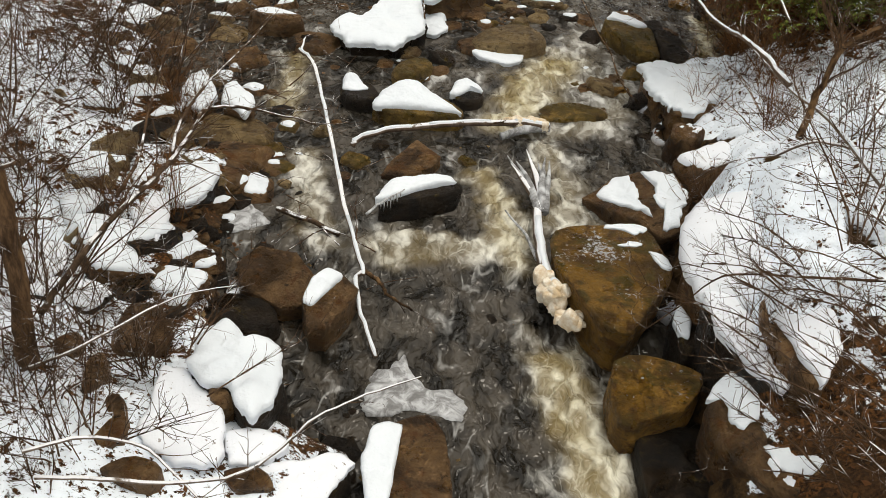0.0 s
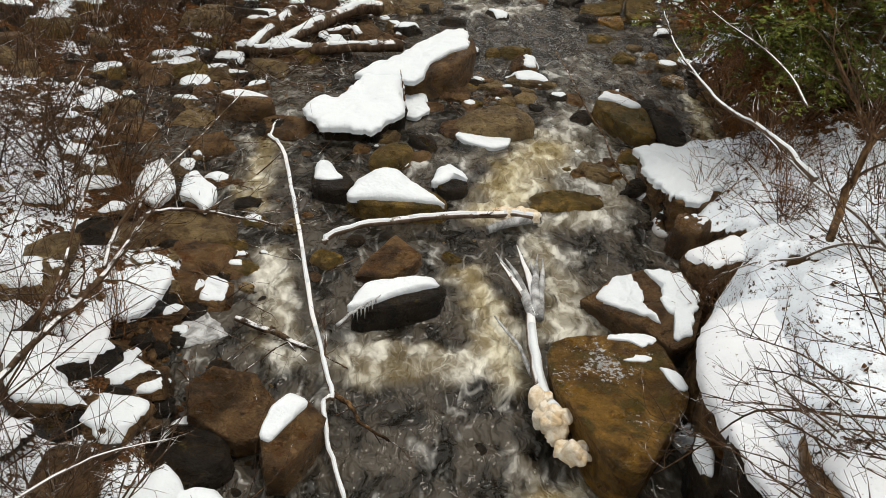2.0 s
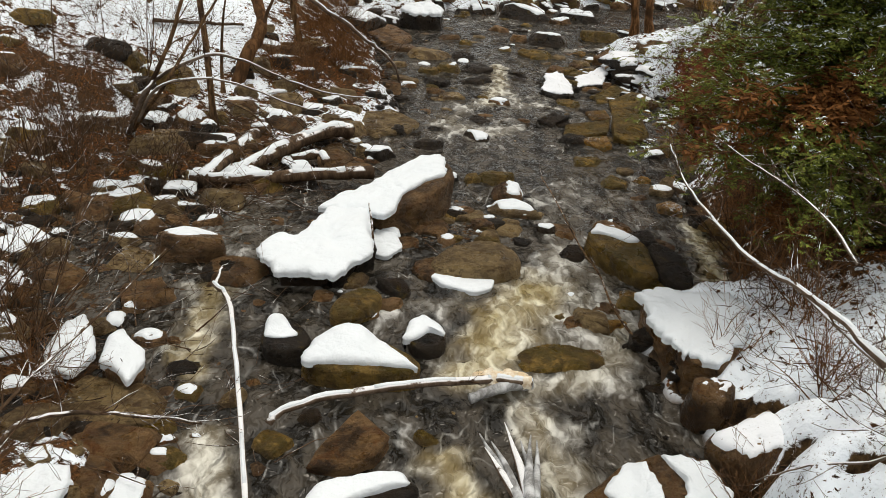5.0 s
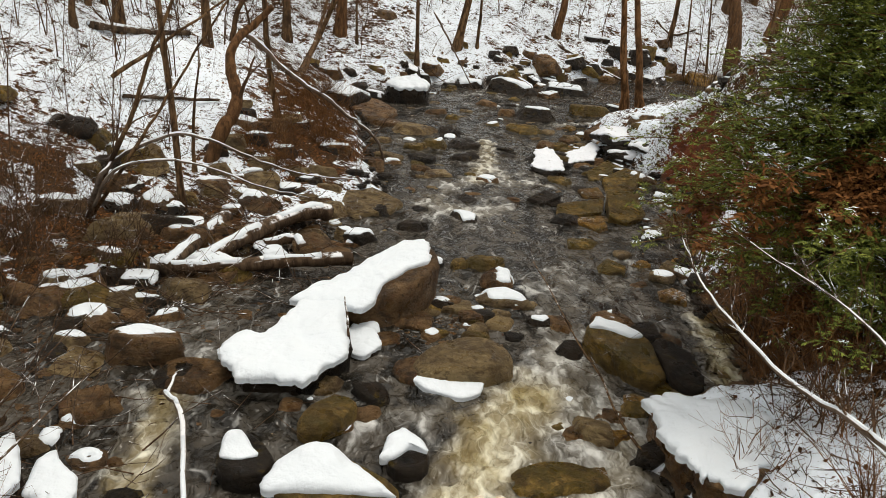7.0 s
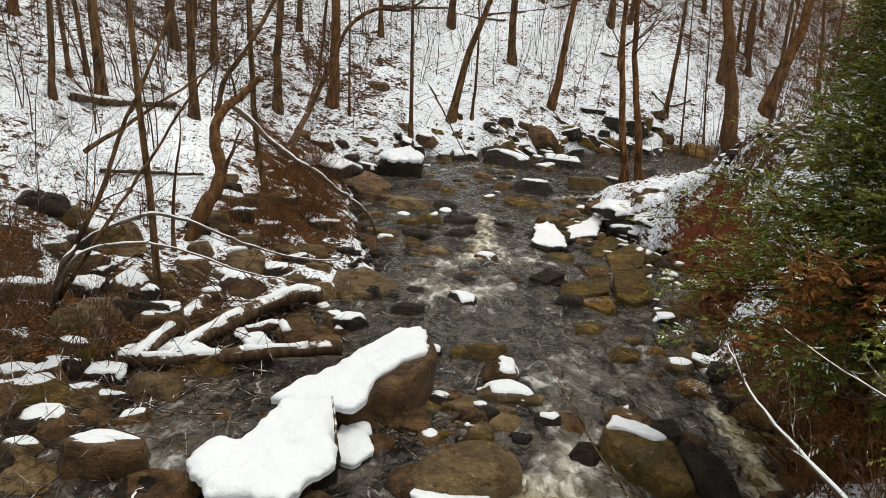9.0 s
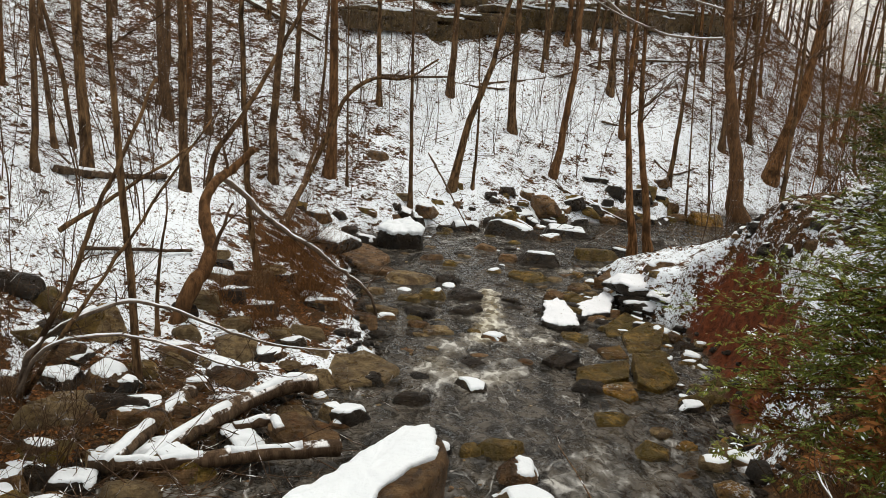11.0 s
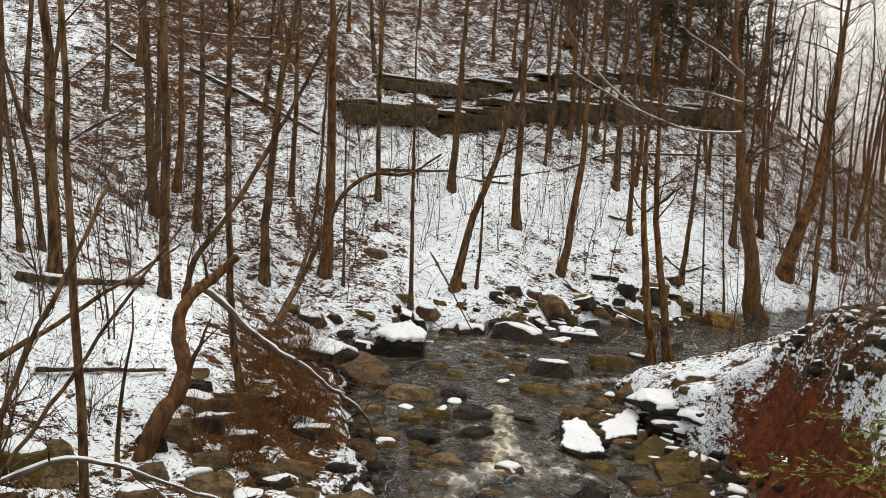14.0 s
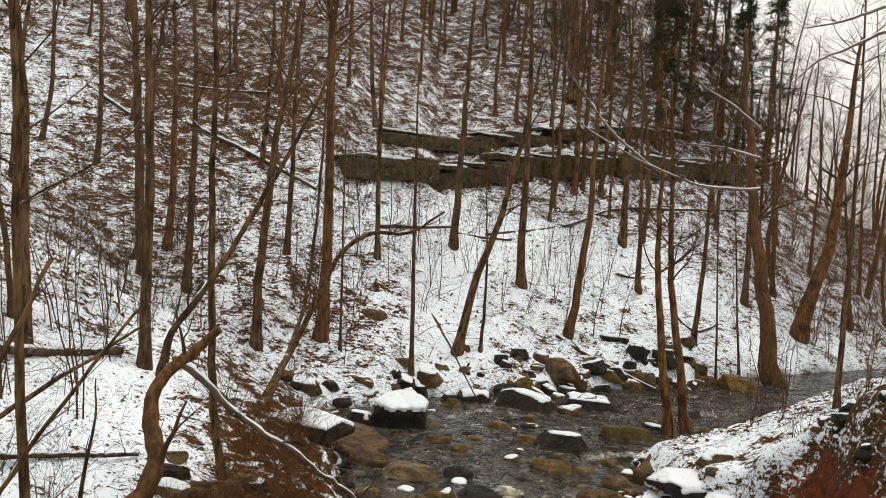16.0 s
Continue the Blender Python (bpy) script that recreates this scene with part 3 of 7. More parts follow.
WX = grid_lines(((-9, 8, 0.085), (8, 40, 0.4)))
WY = grid_lines(((-6, 3, 0.5), (3, 36, 0.085), (36, 75, 0.25)))
water, wv = sheet("water", WX, WY, water_height, WATER, keep=lambda x, y: ground(x, y) < water_level(y) + 0.15,
                  label="dark peaty stream water with pale foam runs", category="stream")
white, tan = foam_masks(wv[:, 0], wv[:, 1])
add_mask(water, "foam", white)
add_mask(water, "tan", np.clip(tan * 1.2, 0, 1))


# ---- rocks ----
BALLS = {}


def ball(level):
    if level not in BALLS:
        bm = bmesh.new()
        bmesh.ops.create_icosphere(bm, subdivisions=level, radius=1)
        BALLS[level] = (np.array([v.co[:] for v in bm.verts]), [[v.index for v in f.verts] for f in bm.faces])
        bm.free()
    return BALLS[level]


def block(v, rng, cuts, sharp, tilt=0.2):
    """Directions v pushed out to a block of flat faces with worn edges."""
    planes = []
    for n in ((1, 0, 0), (-1, 0, 0), (0, 1, 0), (0, -1, 0), (0, 0, 1), (0, 0, -1)):
        planes.append((np.array(n) + rng.normal(size=3) * (tilt if n[2] < 1 else 0.13), rng.uniform(0.84, 1.0) if n[2] < 1 else rng.uniform(0.6, 0.72)))
    for _ in range(cuts):
        planes.append((rng.normal(size=3) * (1, 1, 0.75), rng.uniform(0.82, 1.15)))
    total = np.zeros(len(v))
    for n, c in planes:
        total += np.maximum(v @ (n / np.linalg.norm(n)) / c, 0) ** sharp
    return v * (total ** (-1.0 / sharp))[:, None]


def one_piece(faces):
    """The pieces of a cap that are not mere crumbs."""
    up = {i: i for f in faces for i in f}

    def top(i):
        while up[i] != i:
            up[i] = up[up[i]]
            i = up[i]
        return i

    for a, b, c in faces:
        up[top(b)] = top(a)
        up[top(c)] = top(a)
    count = collections.Counter(top(f[0]) for f in faces)
    most = max(count.values()) if count else 0
    return [f for f in faces if count[top(f[0])] > 0.3 * most]


def rock(name, x, y, z, w, d, h, turn=0, tone="brown", snow=0.0, lean=(0, 0), boxy=0.0, tilt=(0, 0), seed=0, thick=None, label="", speckled=False, cuts=8, sharp=80, peak=0.0):
    """A rock of that plan and height that stands at (x, y), its foot at z; snow: how much of its top is covered; lean: the side to which the snow lies."""
    rng = np.random.RandomState(seed * 7 + 11)
    v, faces = ball(5 if max(w, d) > 1.55 else 4 if max(w, d) > 0.55 else 3)
    if tone == "ice":
        cuts, sharp = 14, 14
    p = block(v, rng, cuts, sharp)
    p[:, :2] *= (1.04 - 0.22 * np.clip(p[:, 2:], -0.2, 1))
    q = p * np.array((w / 1.9, d / 1.9, h * 1.12))
    off = rng.uniform(-50, 50, 3)
    least = max(0.3, min(w, d))
    f1, f2 = 1.6 / least, 5.0 / least
    amp = 0.045 * min(w, d, h * 2.2)
    bulge = np.array([noise.noise(Vector(a * f1 + off)) + 0.55 * noise.noise(Vector(a * f2 + off)) + 0.3 * noise.noise(Vector(a * f2 * 2.7 + off)) for a in q])
    q += v * (amp * bulge)[:, None]
    q[:, 2] += h * 0.22
    m = Euler((radians(tilt[0]), radians(tilt[1]), radians(turn))).to_matrix()
    whole = faces
    faces = [f for f in whole if max(q[i][2] for i in f) > -0.3 * h]
    stone = mesh_object(name, q, faces, STONE[tone])
    stone.matrix_world = Matrix.Translation((x, y, z)) @ m.to_4x4()
    stone.data.update()
    if snow > 0:
        mm = np.array(m)
        tri = np.array(whole)
        flat = np.cross(q[tri[:, 1]] - q[tri[:, 0]], q[tri[:, 2]] - q[tri[:, 0]])
        nrm = np.zeros_like(q)
        for k in range(3):
            np.add.at(nrm, tri[:, k], flat)
        nrm /= np.linalg.norm(nrm, axis=1)[:, None] + 1e-12
        world_n = nrm @ mm.T
        wq = q @ mm.T
        rag = np.array([noise.noise(Vector(a * 2.6 + off)) * 0.6 + 0.4 * noise.noise(Vector(a * 7.0 + off)) + 0.5 * noise.noise(Vector(a * 19.0 + off)) for a in q])
        side = wq[:, 0] / (w / 2) * lean[0] + wq[:, 1] / (d / 2) * lean[1]
        edge = world_n[:, 2] + 0.40 * side + (0.6 if speckled else 0.24) * rag - (1.25 - 0.8 * snow)
        c = step((edge + 0.02) / 0.08)
        t = (0.01 + (0.025 if speckled else 0.04) * min(w, d, 1.2)) if thick is None else thick
        lumps = 1 + 0.5 * np.array([noise.noise(Vector(a * 2.3 - off)) for a in q])
        if peak:
            far = np.hypot(q[:, 0] / (w / 2) + 0.25, q[:, 1] / (d / 2) - 0.1)
            lumps = lumps * (0.35 + peak * np.clip(1 - 0.95 * far, 0, 1))
        s = wq + (world_n * 0.45 + np.array((0, 0, 0.75))) * (t * c * lumps)[:, None] - world_n * ((0.03 + 0.02 * min(w, d)) * (1 - c))[:, None]
        pairs = tri[:, [0, 1, 1, 2, 2, 0]].reshape(-1, 2)
        for _ in range(1 if len(q) < 4000 else 2):
            total, count = np.zeros_like(s), np.zeros(len(s))
            for a, z_ in ((0, 1), (1, 0)):
                np.add.at(total, pairs[:, a], s[pairs[:, z_]])
                np.add.at(count, pairs[:, a], 1)
            s += (total / count[:, None] - s) * (0.5 * step(c * 1.6 - 0.5))[:, None]
        cap = one_piece([f for f in faces if max(c[i] for i in f) > 0.01])
        if cap:
            mesh_object("snow_cap", s @ mm, cap, SNOW if speckled else CLEAN, stone, "smooth white snow cap")
    what = {"brown": "brown sandstone", "tan": "tan sandstone", "moss": "mossy brown", "ochre": "ochre moss-stained", "dark": "wet dark", "ledge": "mossy sandstone", "ice": "frozen"}[tone]
    tagged(stone, label or (f"{what} {name.replace('_', ' ')} " + ("under a thick snow cap" if snow > 0.55 else "with a patch of snow" if snow > 0 else "bare and wet beside the stream")), name.replace("_", " "), "stream rocks")
    return stone


def top_surface(rim, top, slope, dome, seed, rough):
    """The height of a rock's top: a tilted, slightly domed and uneven face over its plan."""
    mid = sum(rim, Vector()) / len(rim)
    reach = max((p - mid).length for p in rim)
    off = Vector((seed * 3.7, seed * 1.9, 0))

    def height(x, y):
        dx, dy = x - mid.x, y - mid.y
        uneven = noise.noise(Vector((x, y, 0)) * (1.5 / reach) + off) + 0.5 * noise.noise(Vector((x, y, 0)) * (4.5 / reach) + off) + 0.22 * noise.noise(Vector((x, y, 0)) * (13 / reach) + off)
        return top + slope[0] * dx + slope[1] * dy + dome * (1 - (dx * dx + dy * dy) / reach ** 2) + rough * reach * uneven

    return height


def plan_rim(corners, gap, soften):
    """The plan's outline as evenly spaced points, its corners a little worn."""
    pts = [Vector((x, y, 0)) for x, y in corners]
    rim = []
    for a, b in zip(pts, pts[1:] + pts[:1]):
        n = max(2, round((b - a).length / gap))
        rim += [a.lerp(b, k / n) for k in range(n)]
    for _ in range(soften):
        rim = [(rim[k - 1] + rim[k] * 2 + rim[(k + 1) % len(rim)]) / 4 for k in range(len(rim))]
    return rim


def rings(name, rim, levels, material, parent=None, label=""):
    """A closed body of rings round the middle of the rim; each level gives (scale, height at a point)."""
    mid = sum(rim, Vector()) / len(rim)
    n = len(rim)
    verts, faces = [], []
    for scale, height in levels:
        for p in rim:
            q = mid + (p - mid) * scale
            verts.append(height(q, p))
    for r in range(len(levels) - 1):
        faces += [(r * n + k, r * n + (k + 1) % n, (r + 1) * n + (k + 1) % n, (r + 1) * n + k) for k in range(n)]
    last = (len(levels) - 1) * n
    verts.append(sum((verts[last + k] for k in range(n)), Vector()) / n)
    faces += [(last + k, last + (k + 1) % n, len(verts) - 1) for k in range(n)]
    return mesh_object(name, verts, faces, material, parent, label)


def drift(parent, corners, surface, thick, seed=1, crest=None, name="snow_cap", soften=1, ragged=0.07, material=None):
    """Snow lying on a surface within a plan, with a soft thick lip; crest: (x, y, extra height, reach)."""
    rim = plan_rim(corners, 0.06, soften)
    mid = sum(rim, Vector()) / len(rim)
    reach = max((p - mid).length for p in rim)
    rim = [p + (p - mid) * (ragged * noise.noise(p * 4 + Vector((seed, 0, 0))) + 0.7 * ragged * noise.noise(p * 10 + Vector((seed, 0, 0))) + 0.4 * ragged * noise.noise(p * 24 + Vector((seed, 0, 0)))) for p in rim]

    def lift(share, bulge=0.0):
        def at(q, p):
            t = thick * (1 + 0.5 * noise.noise(q * 2.2 + Vector((0, seed, 0))) + 0.35 * noise.noise(q * 5.5 + Vector((seed, 0, 0))))
            if crest:
                t += crest[2] * math.exp(-((q.x - crest[0]) ** 2 + (q.y - crest[1]) ** 2) / crest[3] ** 2)
            out = (p - mid).normalized() * bulge * thick
            return Vector((q.x + out.x, q.y + out.y, surface(q.x, q.y) + share * t + 0.012 * noise.noise(q * 7)))
        return at

    lip = min(0.25, thick / reach)
    levels = [(1.0, lambda q, p: Vector((q.x, q.y, surface(q.x, q.y) - 0.05))), (1.0, lift(0.1)), (1.0, lift(0.45, 0.12)), (1.0 - 0.4 * lip, lift(0.75)), (1.0 - 1.1 * lip, lift(0.93)), (1.0 - 2.2 * lip, lift(1.0))]
    inner = 1.0 - 2.2 * lip
    levels += [(inner * f, lift(1.0)) for f in (0.8, 0.6, 0.4, 0.2)]
    return rings(name, rim, levels, material or CLEAN, parent, "smooth white snow cap" if parent else "")


def hewn(name, corners, foot, top, tone, label, slope=(0, 0), dome=0.0, worn=0.05, flare=0.06, rough=0.03, soften=1, seed=1):
    """A rock with the plan's corners, broken steep sides and an uneven top; returns it with its top's height."""
    rim = plan_rim(corners, max(0.05, 0.03 * len(corners)), soften)
    mid = sum(rim, Vector()) / len(rim)
    reach = max((p - mid).length for p in rim)
    height = top_surface(rim, top, slope, dome, seed, rough)
    off = Vector((seed * 2.3, 0, seed))

    def wall(f, flared):
        def at(q, p):
            z = foot - 0.25 + (height(q.x, q.y) - worn - foot + 0.25) * f
            v = Vector((q.x, q.y, z))
            push = 0.05 * noise.noise(v * 2.5 + off) + 0.035 * noise.noise(Vector((v.x * 3, v.y * 3, z * 12)) + off) + 0.02 * noise.noise(v * 9 + off)
            return v + (p - mid).normalized() * push * min(1.0, reach * 1.3)
        return (1 + flared * (1 - f), at)

    edge = min(0.3, worn / reach)
    levels = [wall(f, flare) for f in (0, 0.15, 0.3, 0.45, 0.6, 0.75, 0.88, 1.0)]
    for scale, down in ((1 - 0.3 * edge, 0.35), (1 - edge, 0.0)):
        levels.append((scale, lambda q, p, d=down: Vector((q.x, q.y, height(q.x, q.y) - d * worn))))
    levels += [((1 - edge) * f, lambda q, p: Vector((q.x, q.y, height(q.x, q.y)))) for f in (0.88, 0.75, 0.6, 0.45, 0.3, 0.15)]
    ob = rings(name, rim, levels, STONE[tone])
    tagged(ob, label, name, "stream rocks")
    return ob, height


def snowed(name, corners, foot, top, tone, label, thick, cover=None, crest=None, inset=0.93, **more):
    """A hewn rock with snow over its top, or over the part of it that cover outlines."""
    ob, height = hewn(name, corners, foot, top, tone, label, **more)
    if cover is None:
        cx, cy = sum(c[0] for c in corners) / len(corners), sum(c[1] for c in corners) / len(corners)
        cover = [(cx + (x - cx) * inset, cy + (y - cy) * inset) for x, y in corners]
    drift(ob, cover, height, thick, more.get("seed", 1), crest, material=SNOW if "bank" in label else CLEAN, ragged=0.15 if "ragged" in label else 0.07)
    return ob


# the large rocks of the near stream, block by block
slab, face = hewn("slab", ((1.48, 9.8), (2.0, 9.95), (2.88, 9.92), (3.08, 8.85), (2.35, 7.62), (2.12, 7.64), (1.78, 8.3), (1.5, 9.0)), -1.1, -0.30, "ochre", "big ochre slab with frost patches in the stream", slope=(0.07, -0.02), worn=0.04, flare=-0.14, rough=0.018, soften=1, seed=4)
drift(slab, ((2.15, 9.86), (2.3, 9.92), (2.6, 9.93), (2.85, 9.88), (2.8, 9.7), (2.7, 9.78), (2.62, 9.68), (2.5, 9.8), (2.3, 9.8)), face, 0.03, 60, ragged=0.4)
drift(slab, ((2.78, 9.25), (2.9, 9.3), (3.0, 9.1), (3.04, 8.86), (2.92, 8.88), (2.86, 9.04)), face, 0.04, 61, ragged=0.4)
drift(slab, ((2.4, 9.4), (2.6, 9.52), (2.75, 9.42), (2.66, 9.36), (2.55, 9.38)), face, 0.02, 62, ragged=0.6)
hewn("slab", ((2.12, 7.42), (2.5, 7.5), (3.22, 7.22), (3.1, 6.9), (2.88, 6.64), (2.18, 6.36), (2.08, 6.6)), -1.1, -0.5, "ochre", "ochre moss-stained slab bare and wet at the bank's foot", slope=(0.1, 0.05), rough=0.03, flare=-0.04, seed=5)
hewn("boulder", ((2.35, 6.5), (2.8, 6.72), (3.25, 6.7), (3.42, 6.3), (3.35, 5.4), (2.4, 5.3)), -1.1, -0.82, "dark", "wet dark boulder with thin ice beside the stream", rough=0.06, seed=6)
snowed("slab", ((-0.62, 6.1), (-0.4, 6.28), (0.0, 6.5), (0.22, 6.22), (0.36, 5.0), (-0.5, 4.9)), -1.1, -0.72, "brown", "red-brown sandstone slab with snow along one edge", 0.07, cover=((-0.66, 5.7), (-0.6, 6.15), (-0.42, 6.25), (-0.27, 6.2), (-0.30, 5.6), (-0.33, 5.0), (-0.5, 4.95)), rough=0.01, soften=1, flare=0.02, seed=7)
snowed("boulder", ((-2.66, 6.4), (-2.6, 6.95), (-2.42, 7.18), (-2.25, 7.05), (-2.11, 6.78), (-2.0, 6.9), (-1.84, 6.92), (-1.71, 6.75), (-1.6, 6.3), (-1.66, 5.88), (-1.78, 5.7), (-2.0, 5.88), (-2.12, 6.1), (-2.4, 6.1)), -1.0, -0.3, "dark", "low boulder under a thick white snow mound", 0.13, inset=1.0, slope=(-0.05, -0.05), dome=0.05, seed=8)
snowed("stone", ((-2.08, 5.68), (-1.84, 5.8), (-1.47, 5.7), (-1.4, 5.55), (-1.57, 5.36), (-1.95, 5.28)), -1.0, -0.47, "dark", "flat dark stone under ragged snow on the bank", 0.06, inset=1.0, rough=0.06, seed=9)
snowed("slab", ((-2.95, 6.4), (-2.7, 6.45), (-2.42, 6.1), (-2.2, 6.0), (-2.08, 5.75), (-2.05, 5.5), (-1.95, 5.3), (-2.27, 5.15), (-2.64, 5.2), (-2.86, 5.55), (-2.88, 5.96)), -0.9, -0.34, "dark", "low slab under ragged snow on the bank", 0.06, inset=1.02, slope=(-0.08, -0.05), rough=0.05, seed=10)
hewn("stone", ((-2.38, 6.22), (-2.1, 6.28), (-2.0, 6.05), (-2.12, 5.85), (-2.3, 5.95)), -0.8, -0.25, "brown", "small brown stone showing between two snow mounds", rough=0.06, seed=151)
for k, plan in enumerate((((-3.55, 5.76), (-3.66, 6.3), (-3.5, 6.38), (-3.42, 6.2), (-3.4, 5.9)), ((-3.33, 5.8), (-3.2, 5.9), (-3.02, 5.7), (-2.9, 5.24), (-3.06, 5.2), (-3.2, 5.6)), ((-3.69, 7.26), (-3.7, 7.6), (-3.41, 7.58), (-3.1, 7.0), (-3.0, 6.74), (-3.26, 6.95)), ((-3.05, 4.85), (-2.7, 5.05), (-2.4, 4.95), (-2.5, 4.7)), ((-2.0, 5.2), (-1.6, 5.3), (-1.4, 5.1), (-1.8, 4.95)), ((-4.2, 6.5), (-3.95, 6.75), (-3.8, 6.5), (-4.0, 6.3)))):
    x, y = plan[0]
    hewn("stone", plan, float(ground(x, y)) - 0.3, float(ground(x, y)) + 0.07, "brown", "brown stone showing through the snow of the bank", rough=0.09, worn=0.04, seed=152 + k)
snowed("slab", ((-1.61, 5.4), (-1.2, 5.6), (-0.93, 5.75), (-0.74, 5.6), (-0.83, 5.3), (-0.94, 5.05), (-1.48, 4.95), (-1.86, 5.0)), -1.0, -0.64, "dark", "low slab under ragged snow at the bank's foot", 0.05, inset=1.0, rough=0.06, slope=(-0.1, 0.0), seed=11)
hewn("slab", ((-2.75, 8.75), (-2.5, 9.1), (-2.0, 9.05), (-1.66, 8.7), (-1.6, 8.25), (-2.0, 8.12), (-2.6, 8.4)), -1.1, -0.72, "brown", "brown sandstone slab sloping into the stream", slope=(-0.06, 0.22), rough=0.04, worn=0.03, flare=-0.05, soften=0, seed=12)
hewn("boulder", ((-2.95, 8.35), (-2.6, 8.45), (-2.1, 8.25), (-1.95, 7.8), (-2.3, 7.5), (-2.75, 7.6)), -1.1, -0.86, "dark", "low wet dark stone at the water's edge", rough=0.06, worn=0.1, seed=158)
snowed("boulder", ((-1.72, 8.0), (-1.6, 8.42), (-1.29, 8.62), (-1.06, 8.45), (-1.15, 8.09), (-1.36, 7.62), (-1.56, 7.58)), -1.1, -0.6, "brown", "tilted brown block with a lens of clean snow", 0.06, cover=((-1.7, 7.9), (-1.64, 8.35), (-1.49, 8.6), (-1.25, 8.55), (-1.42, 8.22), (-1.58, 7.88)), slope=(-0.25, 0.12), flare=-0.05, rough=0.03, soften=0, seed=13)
snowed("boulder", ((-1.06, 10.45), (-0.9, 10.85), (-0.64, 11.0), (0.02, 11.22), (0.22, 11.0), (0.16, 10.75), (-0.4, 10.5), (-0.95, 10.25)), -1.0, -0.53, "dark", "dark icy boulder with snow along its crest", 0.09, cover=((-1.08, 10.3), (-0.9, 10.8), (-0.64, 10.95), (0.0, 11.16), (0.12, 10.98), (-0.4, 10.72), (-0.85, 10.35)), crest=(-0.75, 10.85, 0.07, 0.22), flare=0.0, seed=13)
snowed("boulder", ((-1.5, 13.6), (-1.25, 14.0), (-0.8, 14.2), (-0.4, 13.9), (0.2, 13.5), (0.1, 13.25), (-0.6, 13.1), (-1.4, 13.2)), -0.95, -0.55, "moss", "low mossy boulder under a peaked snow cap", 0.08, cover=((-1.46, 13.35), (-1.3, 13.85), (-0.85, 14.12), (-0.45, 13.8), (0.12, 13.3), (-0.5, 13.28), (-1.4, 13.22)), crest=(-0.92, 13.75, 0.17, 0.42), dome=0.05, seed=14)
snowed("stone", ((-0.1, 14.3), (0.02, 14.75), (0.35, 14.7), (0.52, 14.35), (0.45, 14.0), (0.05, 13.95)), -0.95, -0.62, "dark", "dark stone with a hooked cap of snow", 0.1, cover=((-0.14, 14.1), (-0.05, 14.65), (0.12, 14.85), (0.38, 14.6), (0.48, 14.3), (0.25, 14.42), (0.08, 14.2)), seed=15)
snowed("stone", ((-2.15, 14.0), (-2.1, 14.5), (-1.7, 14.45), (-1.4, 14.0), (-1.5, 13.6), (-2.0, 13.6)), -0.95, -0.58, "dark", "grey boulder with a peaked snow cap", 0.05, cover=((-2.1, 13.9), (-2.12, 14.35), (-1.95, 14.5), (-1.62, 14.0), (-1.85, 13.9)), crest=(-2.0, 14.25, 0.12, 0.18), seed=16)
big, face = hewn("boulder", ((-2.72, 16.5), (-2.5, 16.95), (-2.1, 16.95), (-1.7, 18.0), (-1.0, 18.05), (-0.72, 16.6), (-1.05, 16.2), (-1.3, 15.75), (-2.2, 15.75)), -0.85, -0.36, "dark", "large flat-topped boulder deep under clean snow", slope=(0.04, 0.04), flare=-0.1, soften=0, seed=17)
drift(big, ((-2.72, 16.35), (-2.5, 16.85), (-2.1, 16.85), (-1.7, 17.98), (-1.0, 18.05), (-0.74, 16.3), (-1.05, 16.02), (-1.26, 15.5), (-1.7, 15.6), (-2.2, 15.52)), face, 0.11, 17, (-1.0, 17.3, 0.1, 0.6), ragged=0.055)
big, face = hewn("boulder", ((-1.9, 18.2), (-1.0, 19.3), (-0.1, 20.35), (0.45, 20.4), (0.62, 19.8), (0.45, 18.95), (-0.2, 18.25), (-0.7, 17.9), (-1.2, 18.1)), -0.85, -0.12, "brown", "large brown boulder, its bare face below a snow cap", slope=(0.12, 0.08), flare=0.0, worn=0.12, soften=3, seed=18)
drift(big, ((-1.95, 18.15), (-1.0, 19.25), (-0.1, 20.35), (0.38, 20.35), (0.38, 19.4), (0.0, 19.1), (-0.4, 18.6), (-0.5, 18.0), (-0.7, 17.75), (-1.2, 18.0)), face, 0.10, 18, ragged=0.055)
snowed("stone", ((-0.95, 17.5), (-0.85, 18.0), (-0.45, 17.9), (-0.3, 17.3), (-0.55, 16.9), (-0.8, 17.0)), -0.85, -0.66, "dark", "low stone under broken snow between two boulders", 0.06, inset=1.0, seed=41)
hewn("boulder", ((0.0, 16.4), (0.2, 16.85), (0.7, 17.4), (1.05, 17.75), (1.6, 17.8), (1.9, 16.9), (1.8, 16.45), (1.1, 16.3), (0.4, 16.3)), -0.85, -0.55, "tan", "domed mossy tan boulder in the stream", dome=0.14, rough=0.035, worn=0.14, soften=5, seed=19)
snowed("slab", ((0.05, 16.5), (0.33, 16.75), (0.74, 16.4), (1.3, 16.4), (1.26, 16.1), (0.93, 15.85), (0.44, 16.08)), -0.85, -0.70, "dark", "low shelf of snow against the domed boulder's foot", 0.06, inset=1.0, seed=20)
snowed("boulder", ((2.98, 17.7), (3.25, 18.2), (3.7, 18.1), (4.1, 17.6), (4.15, 16.6), (3.85, 16.5), (3.4, 17.0)), -0.85, -0.36, "moss", "mossy brown boulder with a strip of snow on its crest", 0.06, cover=((3.08, 17.75), (3.25, 18.08), (3.7, 17.95), (4.0, 17.6), (3.75, 17.55), (3.4, 17.75)), slope=(-0.05, 0.14), worn=0.08, seed=21)
